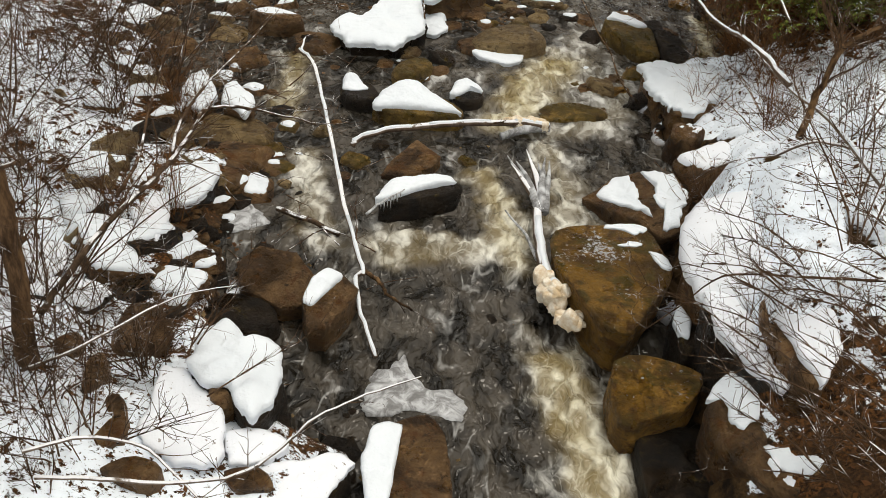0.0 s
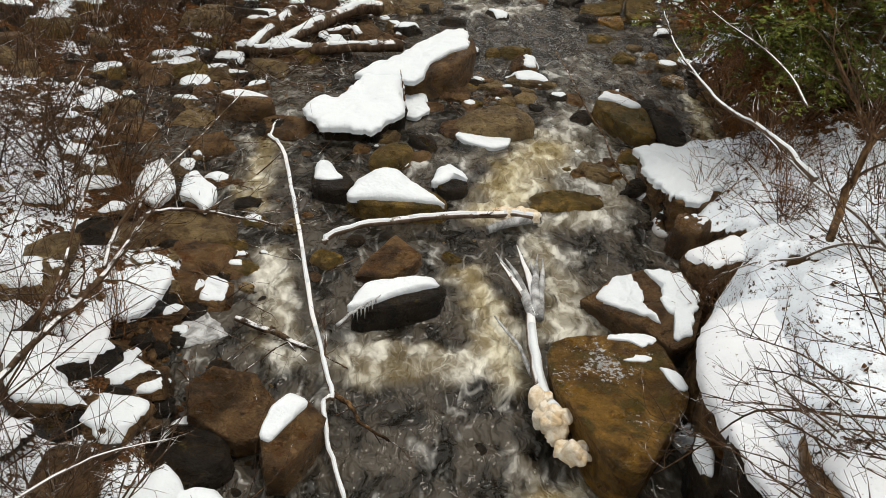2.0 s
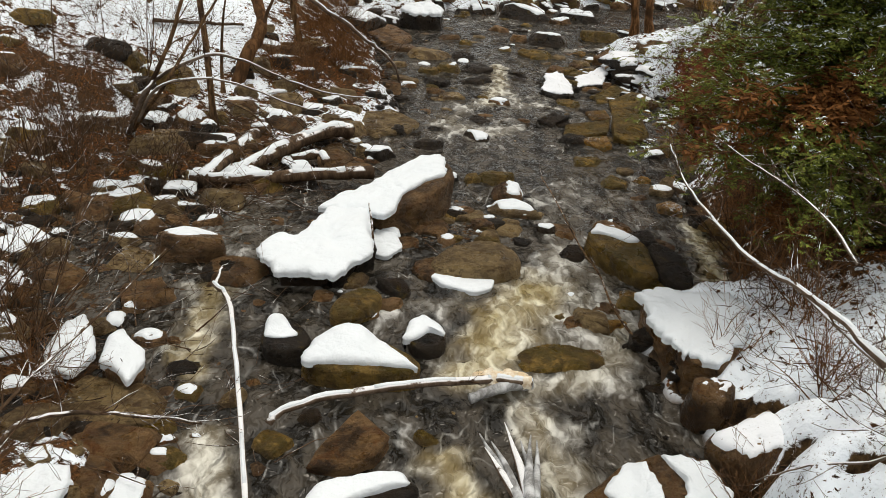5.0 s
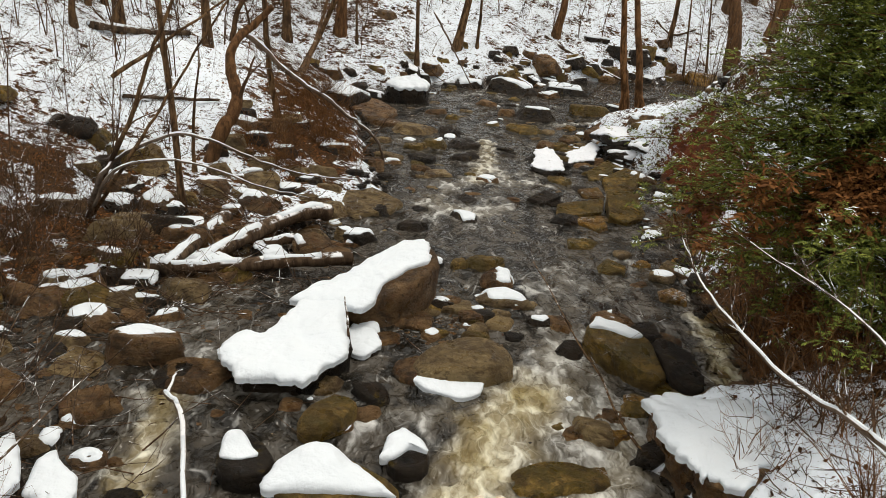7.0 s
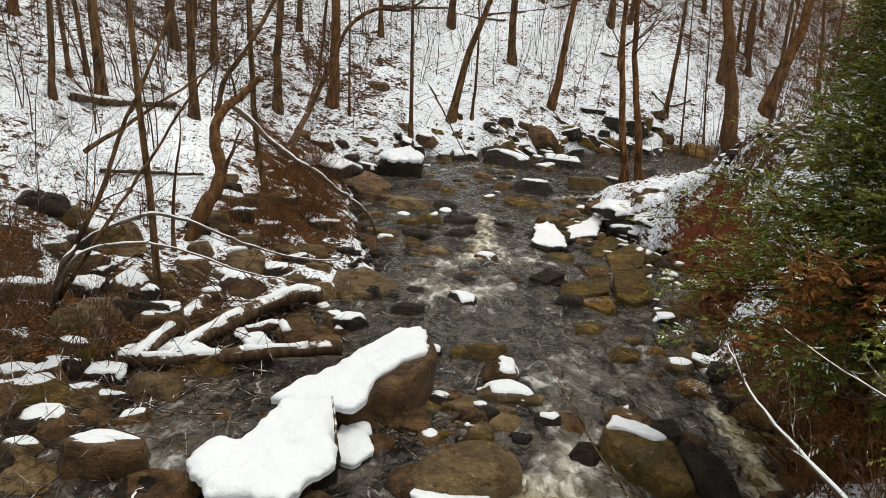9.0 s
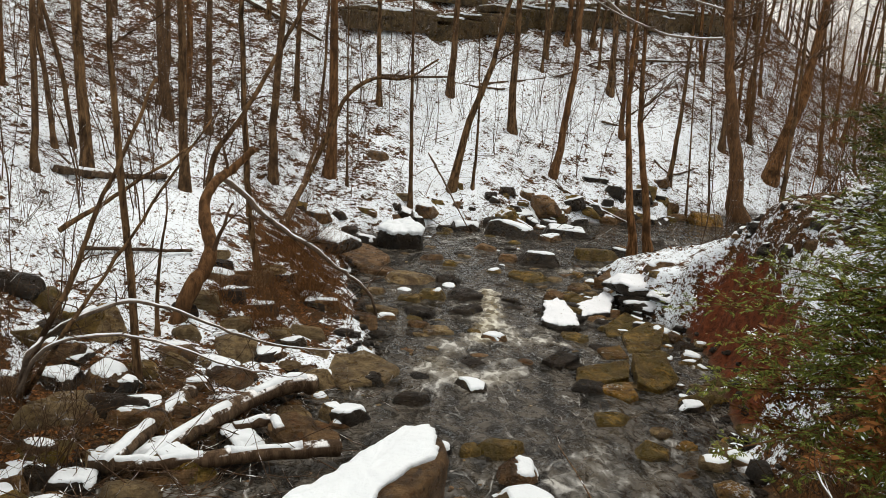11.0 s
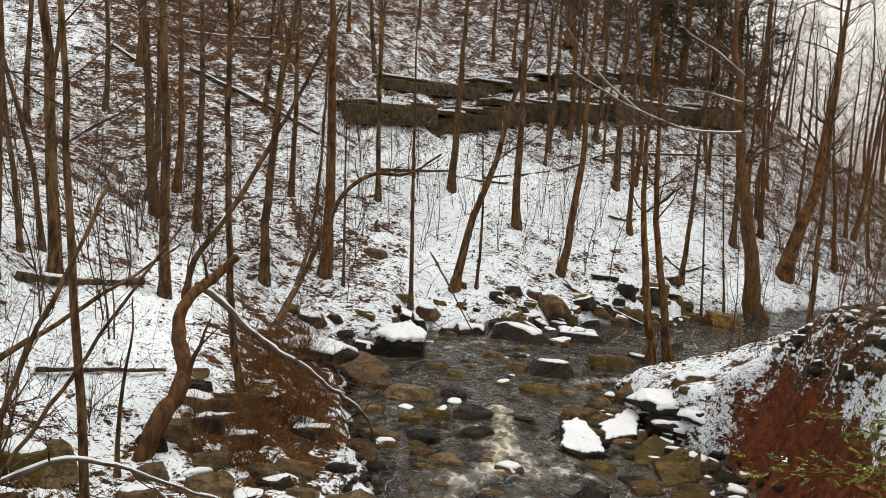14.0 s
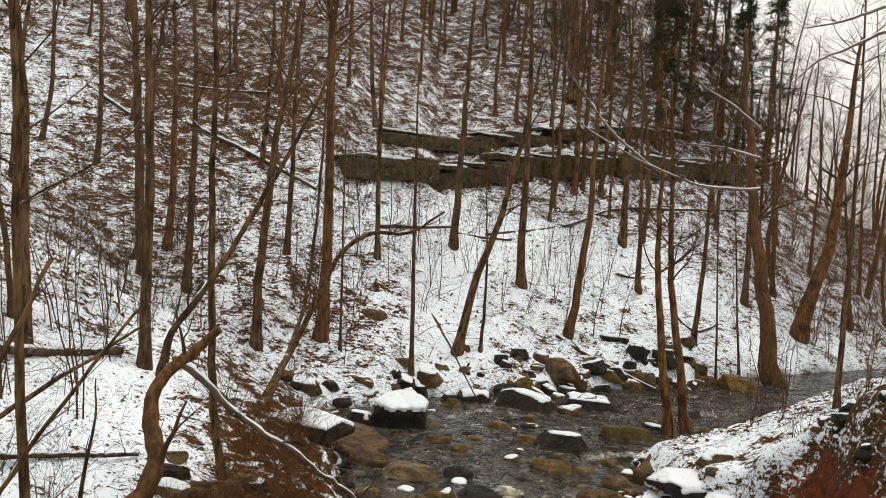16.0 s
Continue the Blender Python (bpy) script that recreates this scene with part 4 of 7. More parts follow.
hewn("boulder", ((4.05, 17.5), (4.3, 17.7), (4.7, 17.3), (4.75, 16.5), (4.45, 16.2), (4.25, 16.5)), -0.85, -0.42, "dark", "wet dark boulder leaning on a mossy one", slope=(0.0, 0.18), seed=22)
spray_rng = random.Random(8)
for k in range(20):
    f = k / 19
    w = spray_rng.uniform(0.13, 0.27) * (1.1 - 0.35 * f)
    rock("ice_clump", 1.40 + 0.36 * f + spray_rng.gauss(0, 0.07), 8.88 - 0.75 * f + spray_rng.gauss(0, 0.06), -0.62 - 0.14 * f + spray_rng.uniform(-0.02, 0.14), w, w * spray_rng.uniform(0.7, 1.2), w * spray_rng.uniform(0.4, 0.8), turn=37 * k, tone="ice", label="cream-coloured lump of frozen spray on the log", tilt=(spray_rng.uniform(-25, 25), spray_rng.uniform(-25, 25)), seed=221 + k)
for k in range(7):
    f = k / 6
    w = spray_rng.uniform(0.16, 0.24)
    rock("ice_clump", 0.95 + 0.62 * f, 13.3 + 0.02 * f + spray_rng.gauss(0, 0.03), -0.66 + spray_rng.uniform(-0.02, 0.04), w * 1.2, w * 0.8, w * 0.6, turn=31 * k, tone="ice", label="cream-coloured lump of frozen spray on the log", seed=251 + k)
hewn("boulder", ((1.3, 14.1), (1.55, 14.4), (2.2, 14.62), (2.8, 14.45), (2.95, 14.15), (2.3, 13.85), (1.6, 13.75)), -0.95, -0.78, "moss", "low wet mossy boulder washed by the current", dome=0.06, slope=(0.06, 0.0), rough=0.05, worn=0.1, soften=2, seed=42)
hewn("boulder", ((-1.32, 14.85), (-1.2, 15.3), (-0.72, 15.7), (-0.46, 15.45), (-0.55, 15.05), (-0.95, 14.6), (-1.22, 14.6)), -0.95, -0.58, "moss", "mossy brown boulder in midstream", dome=0.08, rough=0.06, worn=0.1, soften=2, seed=43)
hewn("slab", ((-1.12, 11.45), (-0.95, 11.9), (-0.6, 12.45), (-0.2, 11.95), (-0.3, 11.6), (-0.76, 11.42)), -1.0, -0.68, "brown", "red-brown slab tilted in the current", slope=(0.15, 0.1), rough=0.05, soften=0, seed=44)
# the snowed-in rocks of the near bank
tilted, face = hewn("slab", ((2.1, 11.25), (2.55, 11.6), (3.0, 11.7), (3.5, 11.4), (3.65, 10.7), (3.4, 10.0), (3.1, 9.85), (2.8, 10.3), (2.45, 10.75)), -1.1, -0.42, "brown", "tilted brown slab under broken snow by the bank", slope=(0.34, 0.0), rough=0.07, flare=-0.25, soften=0, seed=23)
drift(tilted, ((2.3, 11.25), (2.6, 11.52), (2.84, 11.58), (2.9, 11.1), (2.86, 10.8), (3.0, 10.35), (2.84, 10.5), (2.66, 10.7), (2.5, 10.95)), face, 0.05, 23, ragged=0.2, soften=0)
drift(tilted, ((3.02, 11.62), (3.46, 11.36), (3.58, 10.7), (3.34, 10.04), (3.12, 9.98), (3.2, 10.45), (3.08, 10.8), (3.16, 11.1)), face, 0.06, 65, ragged=0.2, soften=0)
mound, face = hewn("boulder", ((3.0, 8.4), (3.07, 9.05), (3.4, 9.6), (3.95, 9.8), (4.5, 9.5), (4.6, 8.7), (4.2, 8.0), (3.65, 7.6), (3.2, 7.75)), -1.0, 0.42, "brown", "big round boulder under a thick snow mantle on the bank", slope=(0.34, 0.1), dome=0.22, worn=0.3, flare=-0.12, soften=8, rough=0.015, seed=24)
drift(mound, ((2.97, 8.4), (3.04, 9.05), (3.38, 9.64), (3.95, 9.84), (4.5, 9.52), (4.62, 8.7), (4.2, 7.97), (3.65, 7.56), (3.17, 7.72)), face, 0.14, 24, soften=8, ragged=0.04, material=SNOW)
snowed("slab", ((3.12, 7.95), (3.42, 7.85), (3.62, 7.1), (3.78, 6.3), (3.6, 6.15), (3.36, 6.6), (3.16, 7.2)), -1.0, 0.28, "dark", "narrow tilted slab under smooth snow on the bank", 0.07, slope=(0.35, 0.0), flare=-0.15, soften=1, inset=0.97, seed=25)
snowed("slab", ((3.55, 7.4), (3.85, 7.55), (4.15, 7.2), (4.1, 6.4), (3.8, 5.9), (3.6, 6.3)), -0.6, 0.68, "brown", "brown slab standing out of the snowy bank", 0.08, cover=((3.6, 7.36), (3.85, 7.55), (4.2, 7.15), (4.1, 6.4), (3.82, 5.95), (3.72, 6.4)), slope=(0.4, 0.0), flare=0.0, soften=1, seed=26)
earth, face = hewn("slab", ((2.93, 6.45), (3.28, 6.88), (3.66, 7.08), (3.85, 6.75), (3.72, 6.3), (3.62, 5.9), (3.95, 5.35), (3.7, 4.9), (3.3, 5.3), (3.05, 5.9)), -1.0, 0.0, "brown", "rough brown rock of the bank with patches of snow", slope=(0.42, 0.0), rough=0.1, worn=0.12, flare=-0.1, seed=27)
drift(earth, ((3.0, 6.51), (3.28, 6.83), (3.63, 7.03), (3.78, 6.78), (3.62, 6.45), (3.48, 6.12), (3.22, 6.05), (3.17, 6.2), (3.13, 6.41)), face, 0.05, 27, ragged=0.28, soften=0)
drift(earth, ((3.42, 5.75), (3.66, 5.87), (3.75, 5.71), (3.84, 5.44), (3.66, 5.3), (3.48, 5.44)), face, 0.045, 64, ragged=0.12, soften=0)
snowed("boulder", ((3.35, 5.75), (3.65, 5.9), (3.95, 5.65), (4.0, 5.3), (3.5, 5.2)), -0.8, 0.0, "brown", "brown stone half under snow in the bank", 0.08, slope=(0.3, 0.0), inset=0.98, seed=28)
snowed("stone", ((2.95, 8.2), (3.15, 8.5), (3.3, 8.1), (3.25, 7.6), (3.05, 7.5)), -1.1, -0.45, "dark", "small dark stone with a lens of snow in the cleft", 0.06, cover=((2.96, 8.1), (3.08, 8.4), (3.2, 8.1), (3.1, 7.75), (3.0, 7.8)), seed=29)
snowed("slab", ((3.5, 15.3), (3.6, 15.55), (3.9, 15.52), (4.25, 15.3), (4.8, 15.36), (4.9, 14.6), (4.6, 13.8), (4.2, 13.3), (3.8, 13.5), (3.68, 14.1), (3.52, 14.6)), -1.0, -0.2, "brown", "flat brown rock under ragged clean snow over the water", 0.1, inset=1.0, slope=(0.18, 0.0), rough=0.05, flare=-0.12, soften=0, seed=176)
# snow lying on the flat stones of the littered bank
snowed("slab", ((-4.55, 8.25), (-4.65, 8.95), (-4.5, 9.2), (-4.25, 9.15), (-4.03, 8.65), (-4.07, 8.38), (-4.25, 8.2)), -0.9, -0.47, "dark", "flat stone deep in clean snow on the bank", 0.08, inset=1.0, soften=0, seed=30)
snowed("slab", ((-4.32, 9.3), (-4.25, 9.65), (-4.12, 9.95), (-3.9, 9.72), (-3.8, 9.35), (-3.77, 8.97), (-3.79, 8.75), (-4.02, 8.9)), -0.9, -0.47, "dark", "narrow stone under clean snow on the bank", 0.08, inset=1.0, soften=0, seed=31)
snowed("slab", ((-4.1, 9.95), (-4.04, 10.45), (-3.87, 10.82), (-3.52, 10.82), (-3.42, 10.55), (-3.43, 10.15), (-3.55, 9.77), (-3.74, 9.57), (-3.9, 9.62)), -0.9, -0.47, "dark", "broad flat stone under clean snow by the water", 0.08, inset=1.0, soften=0, seed=32)
snowed("boulder", ((-4.84, 13.1), (-4.86, 13.9), (-4.7, 14.15), (-4.45, 13.8), (-4.2, 13.25), (-4.3, 12.75), (-4.63, 12.78)), -0.95, -0.63, "dark", "snow-covered stone at the water's edge", 0.1, inset=1.0, crest=(-4.6, 13.6, 0.08, 0.3), seed=33)
snowed("stone", ((-4.06, 13.0), (-4.18, 13.6), (-4.08, 13.95), (-3.88, 13.6), (-3.62, 13.42), (-3.5, 13.15), (-3.57, 12.62), (-3.82, 12.9)), -0.95, -0.63, "brown", "stone under two lobes of snow at the water's edge", 0.08, inset=1.0, crest=(-4.0, 13.6, 0.07, 0.2), seed=34)
# far bank: a snowed-in block and the brown slabs before it
snowed("boulder", ((-1.6, 38.6), (-1.3, 40.3), (-0.4, 40.8), (0.1, 39.2), (0.05, 38.2), (-1.0, 37.9)), -0.8, -0.05, "dark", "square dark boulder under a thick snow cap on the far shore", 0.16, inset=1.0, seed=35)
hewn("slab", ((-3.1, 36.7), (-2.6, 37.4), (-1.7, 37.2), (-0.95, 35.8), (-1.2, 34.7), (-2.0, 34.3)), -0.8, -0.4, "brown", "broad brown slab sloping into the far pool", slope=(-0.05, 0.06), worn=0.1, seed=36)
hewn("slab", ((-1.78, 24.5), (-1.74, 25.8), (-1.05, 25.8), (-0.25, 25.1), (-0.6, 24.2), (-1.5, 23.9)), -0.8, -0.55, "tan", "broad flat tan slab on the stream's edge", worn=0.08, slope=(-0.06, 0.05), seed=37)
snowed("boulder", ((-4.1, 24.4), (-4.4, 25.3), (-4.0, 25.7), (-3.3, 25.0), (-3.15, 24.1), (-3.65, 23.8)), -0.7, -0.15, "tan", "rounded tan boulder with snow on its back", 0.08, cover=((-4.2, 24.7), (-4.35, 25.3), (-4.0, 25.6), (-3.6, 25.3), (-3.8, 25.0)), dome=0.1, worn=0.12, soften=3, seed=38)
rock("stone", -3.47, 7.12, -0.56, 0.54, 0.80, 0.16, turn=10, tone="brown", seed=8)
rock("stone", -3.06, 5.31, -0.19, 0.26, 0.39, 0.08, turn=-13, tone="brown", seed=9)
rock("stone", -3.39, 8.98, -0.90, 0.63, 0.55, 0.06, turn=7, tone="brown", seed=13)
rock("stone", -3.53, 8.21, -0.67, 0.40, 0.55, 0.12, turn=0, tone="brown", seed=14)
rock("stone", -2.68, 8.36, -1.09, 0.40, 0.54, 0.12, turn=9, tone="brown", snow=0.45, seed=15)
rock("stone", -3.28, 7.10, -0.57, 0.37, 0.53, 0.11, turn=-7, tone="brown", seed=16)
rock("stone", -2.96, 10.83, -0.91, 0.48, 0.73, 0.15, turn=2, tone="brown", snow=0.5, seed=20)
rock("stone", -3.42, 10.78, -0.72, 0.47, 0.59, 0.14, turn=-12, tone="brown", seed=21)
rock("slab", -3.68, 12.46, -0.86, 1.19, 0.89, 0.14, turn=-8, tone="tan", seed=22)
rock("boulder", -3.36, 11.60, -0.80, 0.78, 0.74, 0.17, turn=0, tone="brown", seed=23)
rock("boulder", -4.45, 7.53, -0.41, 0.94, 0.47, 0.10, turn=-5, tone="dark", snow=0.95, speckled=True, seed=26)
rock("stone", -5.12, 8.05, -0.44, 0.68, 0.81, 0.07, turn=-2, tone="dark", snow=0.9, speckled=True, seed=27)
rock("stone", 2.69, 14.34, -0.81, 0.29, 0.34, 0.06, turn=-6, tone="ochre", seed=41)
rock("stone", -0.64, 18.18, -0.74, 0.40, 0.60, 0.12, turn=13, tone="dark", snow=0.8, seed=45)
rock("stone", 0.51, 21.30, -0.73, 0.43, 0.36, 0.13, turn=7, tone="dark", snow=0.75, seed=46)
rock("stone", 0.13, 16.69, -0.74, 0.44, 0.66, 0.13, turn=-5, tone="brown", seed=49)
rock("stone", 0.18, 18.46, -0.73, 0.64, 0.68, 0.10, turn=0, tone="brown", seed=50)
rock("stone", 0.93, 19.21, -0.73, 0.64, 0.57, 0.07, turn=4, tone="tan", seed=51)
rock("stone", -0.25, 17.77, -0.74, 0.39, 0.45, 0.05, turn=9, tone="brown", seed=52)
rock("boulder", 1.80, 19.62, -0.73, 0.80, 0.68, 0.14, turn=9, tone="tan", snow=0.45, lean=(0, 0.7), seed=53)
rock("stone", 1.74, 20.47, -0.73, 0.65, 0.55, 0.20, turn=-2, tone="brown", snow=0.4, lean=(1.3, 0), seed=54)
rock("stone", 1.55, 21.37, -0.73, 0.68, 0.58, 0.21, turn=-11, tone="moss", seed=55)
rock("stone", 1.03, 21.28, -0.73, 0.38, 0.32, 0.12, turn=13, tone="moss", seed=56)
rock("stone", 3.74, 18.86, -0.73, 0.64, 0.70, 0.19, turn=11, tone="brown", snow=0.25, seed=59)
rock("stone", 4.26, 18.59, -0.74, 0.61, 0.71, 0.15, turn=-5, tone="dark", seed=60)
rock("stone", 2.76, 18.71, -0.74, 0.42, 0.64, 0.13, turn=9, tone="brown", seed=61)
rock("stone", 2.84, 17.70, -0.74, 0.42, 0.53, 0.13, turn=-13, tone="dark", seed=62)
rock("stone", 3.61, 16.09, -0.74, 0.38, 0.48, 0.10, turn=1, tone="ochre", seed=63)
rock("slab", 3.84, 23.10, -0.72, 0.66, 0.56, 0.11, turn=-3, tone="moss", seed=64)
rock("stone", 3.74, 24.76, -0.72, 0.64, 0.55, 0.13, turn=-6, tone="dark", seed=68)
rock("slab", 6.65, 31.50, -0.07, 1.77, 1.51, 0.26, turn=-11, tone="dark", snow=1.0, speckled=True, seed=72)
rock("slab", 6.60, 31.05, -0.43, 1.45, 1.23, 0.21, turn=3, tone="dark", snow=1.0, speckled=True, seed=73)
rock("slab", 6.99, 30.66, -0.06, 1.07, 0.91, 0.21, turn=-8, tone="dark", snow=1.0, speckled=True, seed=74)
# broken mossy slabs and snowed blocks where the stream bends under the red bank
for k, (tone, top, slope, plan) in enumerate((("moss", -0.52, (0.05, 0.14), ((5.28, 28.48), (6.09, 29.26), (6.49, 28.96), (6.06, 27.71), (5.2, 27.34))),
                                             ("moss", -0.55, (0.0, 0.1), ((5.01, 29.33), (5.79, 30.43), (6.13, 29.82), (5.61, 28.82), (4.91, 28.56))),
                                             ("moss", -0.55, (0.06, 0.12), ((3.61, 25.66), (4.88, 26.14), (4.68, 25.14), (3.53, 24.97))),
                                             ("moss", -0.45, (-0.12, 0.2), ((4.94, 26.11), (5.77, 26.34), (5.83, 25.36), (5.22, 24.62), (4.79, 24.88))),
                                             ("ochre", -0.6, (0.08, 0.1), ((3.91, 24.78), (4.63, 24.97), (4.66, 24.28), (4.44, 24.07), (4.0, 24.48))),
                                             ("ochre", -0.6, (0.0, 0.12), ((4.4, 27.3), (5.0, 27.6), (5.1, 26.9), (4.5, 26.7))),
                                             ("dark", -0.55, (0.1, 0.1), ((2.9, 26.2), (3.4, 26.7), (3.8, 26.3), (3.3, 25.8))),
                                             ("brown", -0.3, (-0.1, 0.12), ((5.6, 33.9), (6.4, 35.3), (7.3, 36.3), (7.1, 35.2), (6.2, 33.8))))):
    hewn("slab", plan, -0.95, top, tone, "broken wet slab with moss standing in the stream", slope=slope, worn=0.04, rough=0.05, soften=0, flare=0.0, seed=160 + k)
for k, (top, slope, plan) in enumerate((((-0.5), (0.0, 0.1), ((4.47, 31.0), (5.0, 31.5), (5.6, 32.3), (5.85, 31.9), (5.4, 30.45), (4.5, 29.98))),
                                       ((-0.35), (0.1, 0.12), ((6.0, 30.55), (6.4, 31.2), (6.8, 31.8), (7.3, 32.1), (7.0, 31.35), (6.2, 30.3))),
                                       ((-0.42), (0.0, 0.14), ((3.5, 30.7), (4.06, 30.9), (4.34, 29.7), (4.3, 28.9), (3.7, 28.75), (3.3, 29.2))),
                                       ((-0.1), (0.2, 0.15), ((5.85, 31.9), (6.1, 32.9), (6.7, 33.0), (6.9, 32.2), (6.4, 31.6))),
                                       ((0.1), (0.15, 0.2), ((6.9, 30.6), (7.1, 31.5), (7.7, 31.4), (7.6, 30.6), (7.2, 30.3))))):
    snowed("slab", plan, -0.95, top, "dark", "angular dark slab under ragged snow at the red bank", 0.045, inset=0.9, slope=slope, rough=0.07, soften=0, seed=170 + k)
rock("stone", -4.77, 16.31, -0.74, 0.69, 0.71, 0.09, turn=-12, tone="tan", seed=78)
rock("boulder", -2.95, 16.06, -0.75, 0.86, 0.81, 0.17, turn=0, tone="brown", seed=79)
rock("boulder", -6.04, 18.24, -0.74, 0.71, 0.97, 0.22, turn=0, tone="brown", seed=80)
rock("boulder", -5.49, 18.51, -0.74, 0.72, 0.88, 0.21, turn=-4, tone="moss", seed=81)
rock("slab", -5.65, 20.13, -0.60, 0.98, 0.83, 0.17, turn=-6, tone="moss", snow=0.1, seed=82)
rock("stone", -4.84, 19.36, -0.73, 0.63, 0.54, 0.19, turn=-6, tone="dark", snow=0.85, seed=83)
rock("boulder", -5.74, 19.76, -0.74, 0.81, 0.69, 0.15, turn=-12, tone="dark", snow=0.6, seed=84)
rock("stone", -3.25, 16.01, -0.74, 0.52, 0.62, 0.16, turn=3, tone="dark", seed=85)
rock("stone", -4.37, 14.44, -0.81, 0.28, 0.43, 0.09, turn=0, tone="dark", snow=0.8, seed=89)
rock("boulder", -3.51, 23.22, -0.39, 0.86, 0.73, 0.26, turn=-9, tone="brown", snow=0.4, lean=(-0.4, 0.6), seed=90)
rock("stone", -3.02, 24.57, -0.38, 0.59, 0.50, 0.13, turn=10, tone="dark", snow=0.9, seed=92)
rock("boulder", -2.00, 21.57, -0.73, 0.77, 0.65, 0.23, turn=2, tone="brown", seed=93)
rock("boulder", -1.59, 21.39, -0.73, 0.80, 0.68, 0.13, turn=6, tone="brown", seed=94)
rock("slab", -2.46, 24.00, -0.52, 0.76, 0.55, 0.08, turn=-7, tone="tan", seed=95)
rock("stone", -4.44, 21.60, -0.43, 0.36, 0.31, 0.11, turn=-7, tone="brown", snow=0.5, seed=96)
rock("stone", -4.02, 21.68, -0.49, 0.42, 0.35, 0.13, turn=9, tone="brown", snow=0.2, seed=97)
rock("stone", -5.10, 22.04, -0.25, 0.59, 0.50, 0.18, turn=6, tone="dark", snow=0.85, seed=98)
rock("boulder", -6.18, 21.96, -0.22, 0.75, 0.64, 0.23, turn=4, tone="dark", snow=0.7, seed=99)
rock("stone", -1.31, 28.06, -0.52, 0.68, 0.58, 0.21, turn=1, tone="brown", snow=0.3, seed=100)
rock("boulder", -6.37, 22.74, -0.01, 0.81, 0.69, 0.12, turn=0, tone="dark", snow=0.8, seed=101)
rock("stone", -3.95, 22.69, -0.39, 0.49, 0.42, 0.15, turn=2, tone="brown", snow=0.7, seed=102)
rock("slab", -2.92, 33.77, 0.23, 1.92, 1.63, 0.33, turn=-11, tone="dark", snow=0.8, seed=105)
rock("slab", -1.26, 34.09, -0.65, 0.98, 0.83, 0.17, turn=-13, tone="brown", seed=106)
rock("slab", -0.30, 33.39, -0.66, 1.31, 1.12, 0.22, turn=-9, tone="tan", seed=107)
rock("boulder", 0.40, 31.46, -0.66, 0.73, 0.62, 0.22, turn=-7, tone="moss", snow=0.25, lean=(1.0, 0), seed=108)
rock("boulder", 3.18, 37.33, -0.64, 0.71, 0.60, 0.22, turn=3, tone="brown", seed=109)
rock("boulder", 4.32, 37.04, -0.64, 1.31, 1.11, 0.40, turn=-10, tone="dark", snow=0.5, seed=110)
rock("boulder", 6.64, 38.90, -0.63, 1.48, 1.26, 0.32, turn=3, tone="moss", seed=111)
rock("stone", 1.05, 35.87, -0.64, 0.50, 0.43, 0.15, turn=-3, tone="moss", seed=112)
rock("boulder", 0.46, 36.72, -0.64, 0.74, 0.63, 0.14, turn=9, tone="brown", seed=113)
rock("stone", -2.15, 27.37, -0.02, 0.63, 0.54, 0.19, turn=9, tone="brown", snow=0.5, seed=119)
rock("boulder", 1.94, 42.99, -0.62, 1.15, 0.97, 0.35, turn=4, tone="dark", snow=0.7, seed=120)
rock("boulder", 3.76, 42.71, -0.62, 1.89, 1.61, 0.46, turn=-10, tone="dark", snow=0.6, seed=121)
rock("boulder", 4.60, 46.10, -0.45, 1.26, 1.07, 0.38, turn=-9, tone="dark", snow=0.9, seed=122)
rock("boulder", 6.19, 43.53, -0.62, 1.95, 1.66, 0.32, turn=5, tone="dark", snow=0.4, seed=123)
rock("boulder", 13.11, 50.63, -0.62, 0.98, 0.84, 0.30, turn=-11, tone="brown", snow=0.2, seed=124)
rock("boulder", 14.37, 49.73, -0.62, 1.69, 1.44, 0.52, turn=0, tone="ochre", seed=125)
rock("boulder", -2.20, 46.37, 1.84, 1.04, 0.89, 0.32, turn=-11, tone="brown", seed=126)
rock("boulder", -0.91, 43.74, 0.43, 0.78, 0.66, 0.24, turn=0, tone="tan", seed=127)
rock("slab", 8.67, 50.93, 1.03, 1.31, 1.12, 0.22, turn=10, tone="dark", snow=0.95, seed=128)
rock("boulder", 4.0, 13.0, -0.8, 0.7, 0.6, 0.55, turn=24, tone="brown", snow=0.35, lean=(1, 0), tilt=(6, -8), speckled=True, seed=933)
rock("boulder", 4.05, 11.5, -0.25, 0.9, 0.7, 0.35, turn=15, tone="brown", snow=0.85, tilt=(4, -10), label="rough stone set in the snowy bank", speckled=True, seed=953)


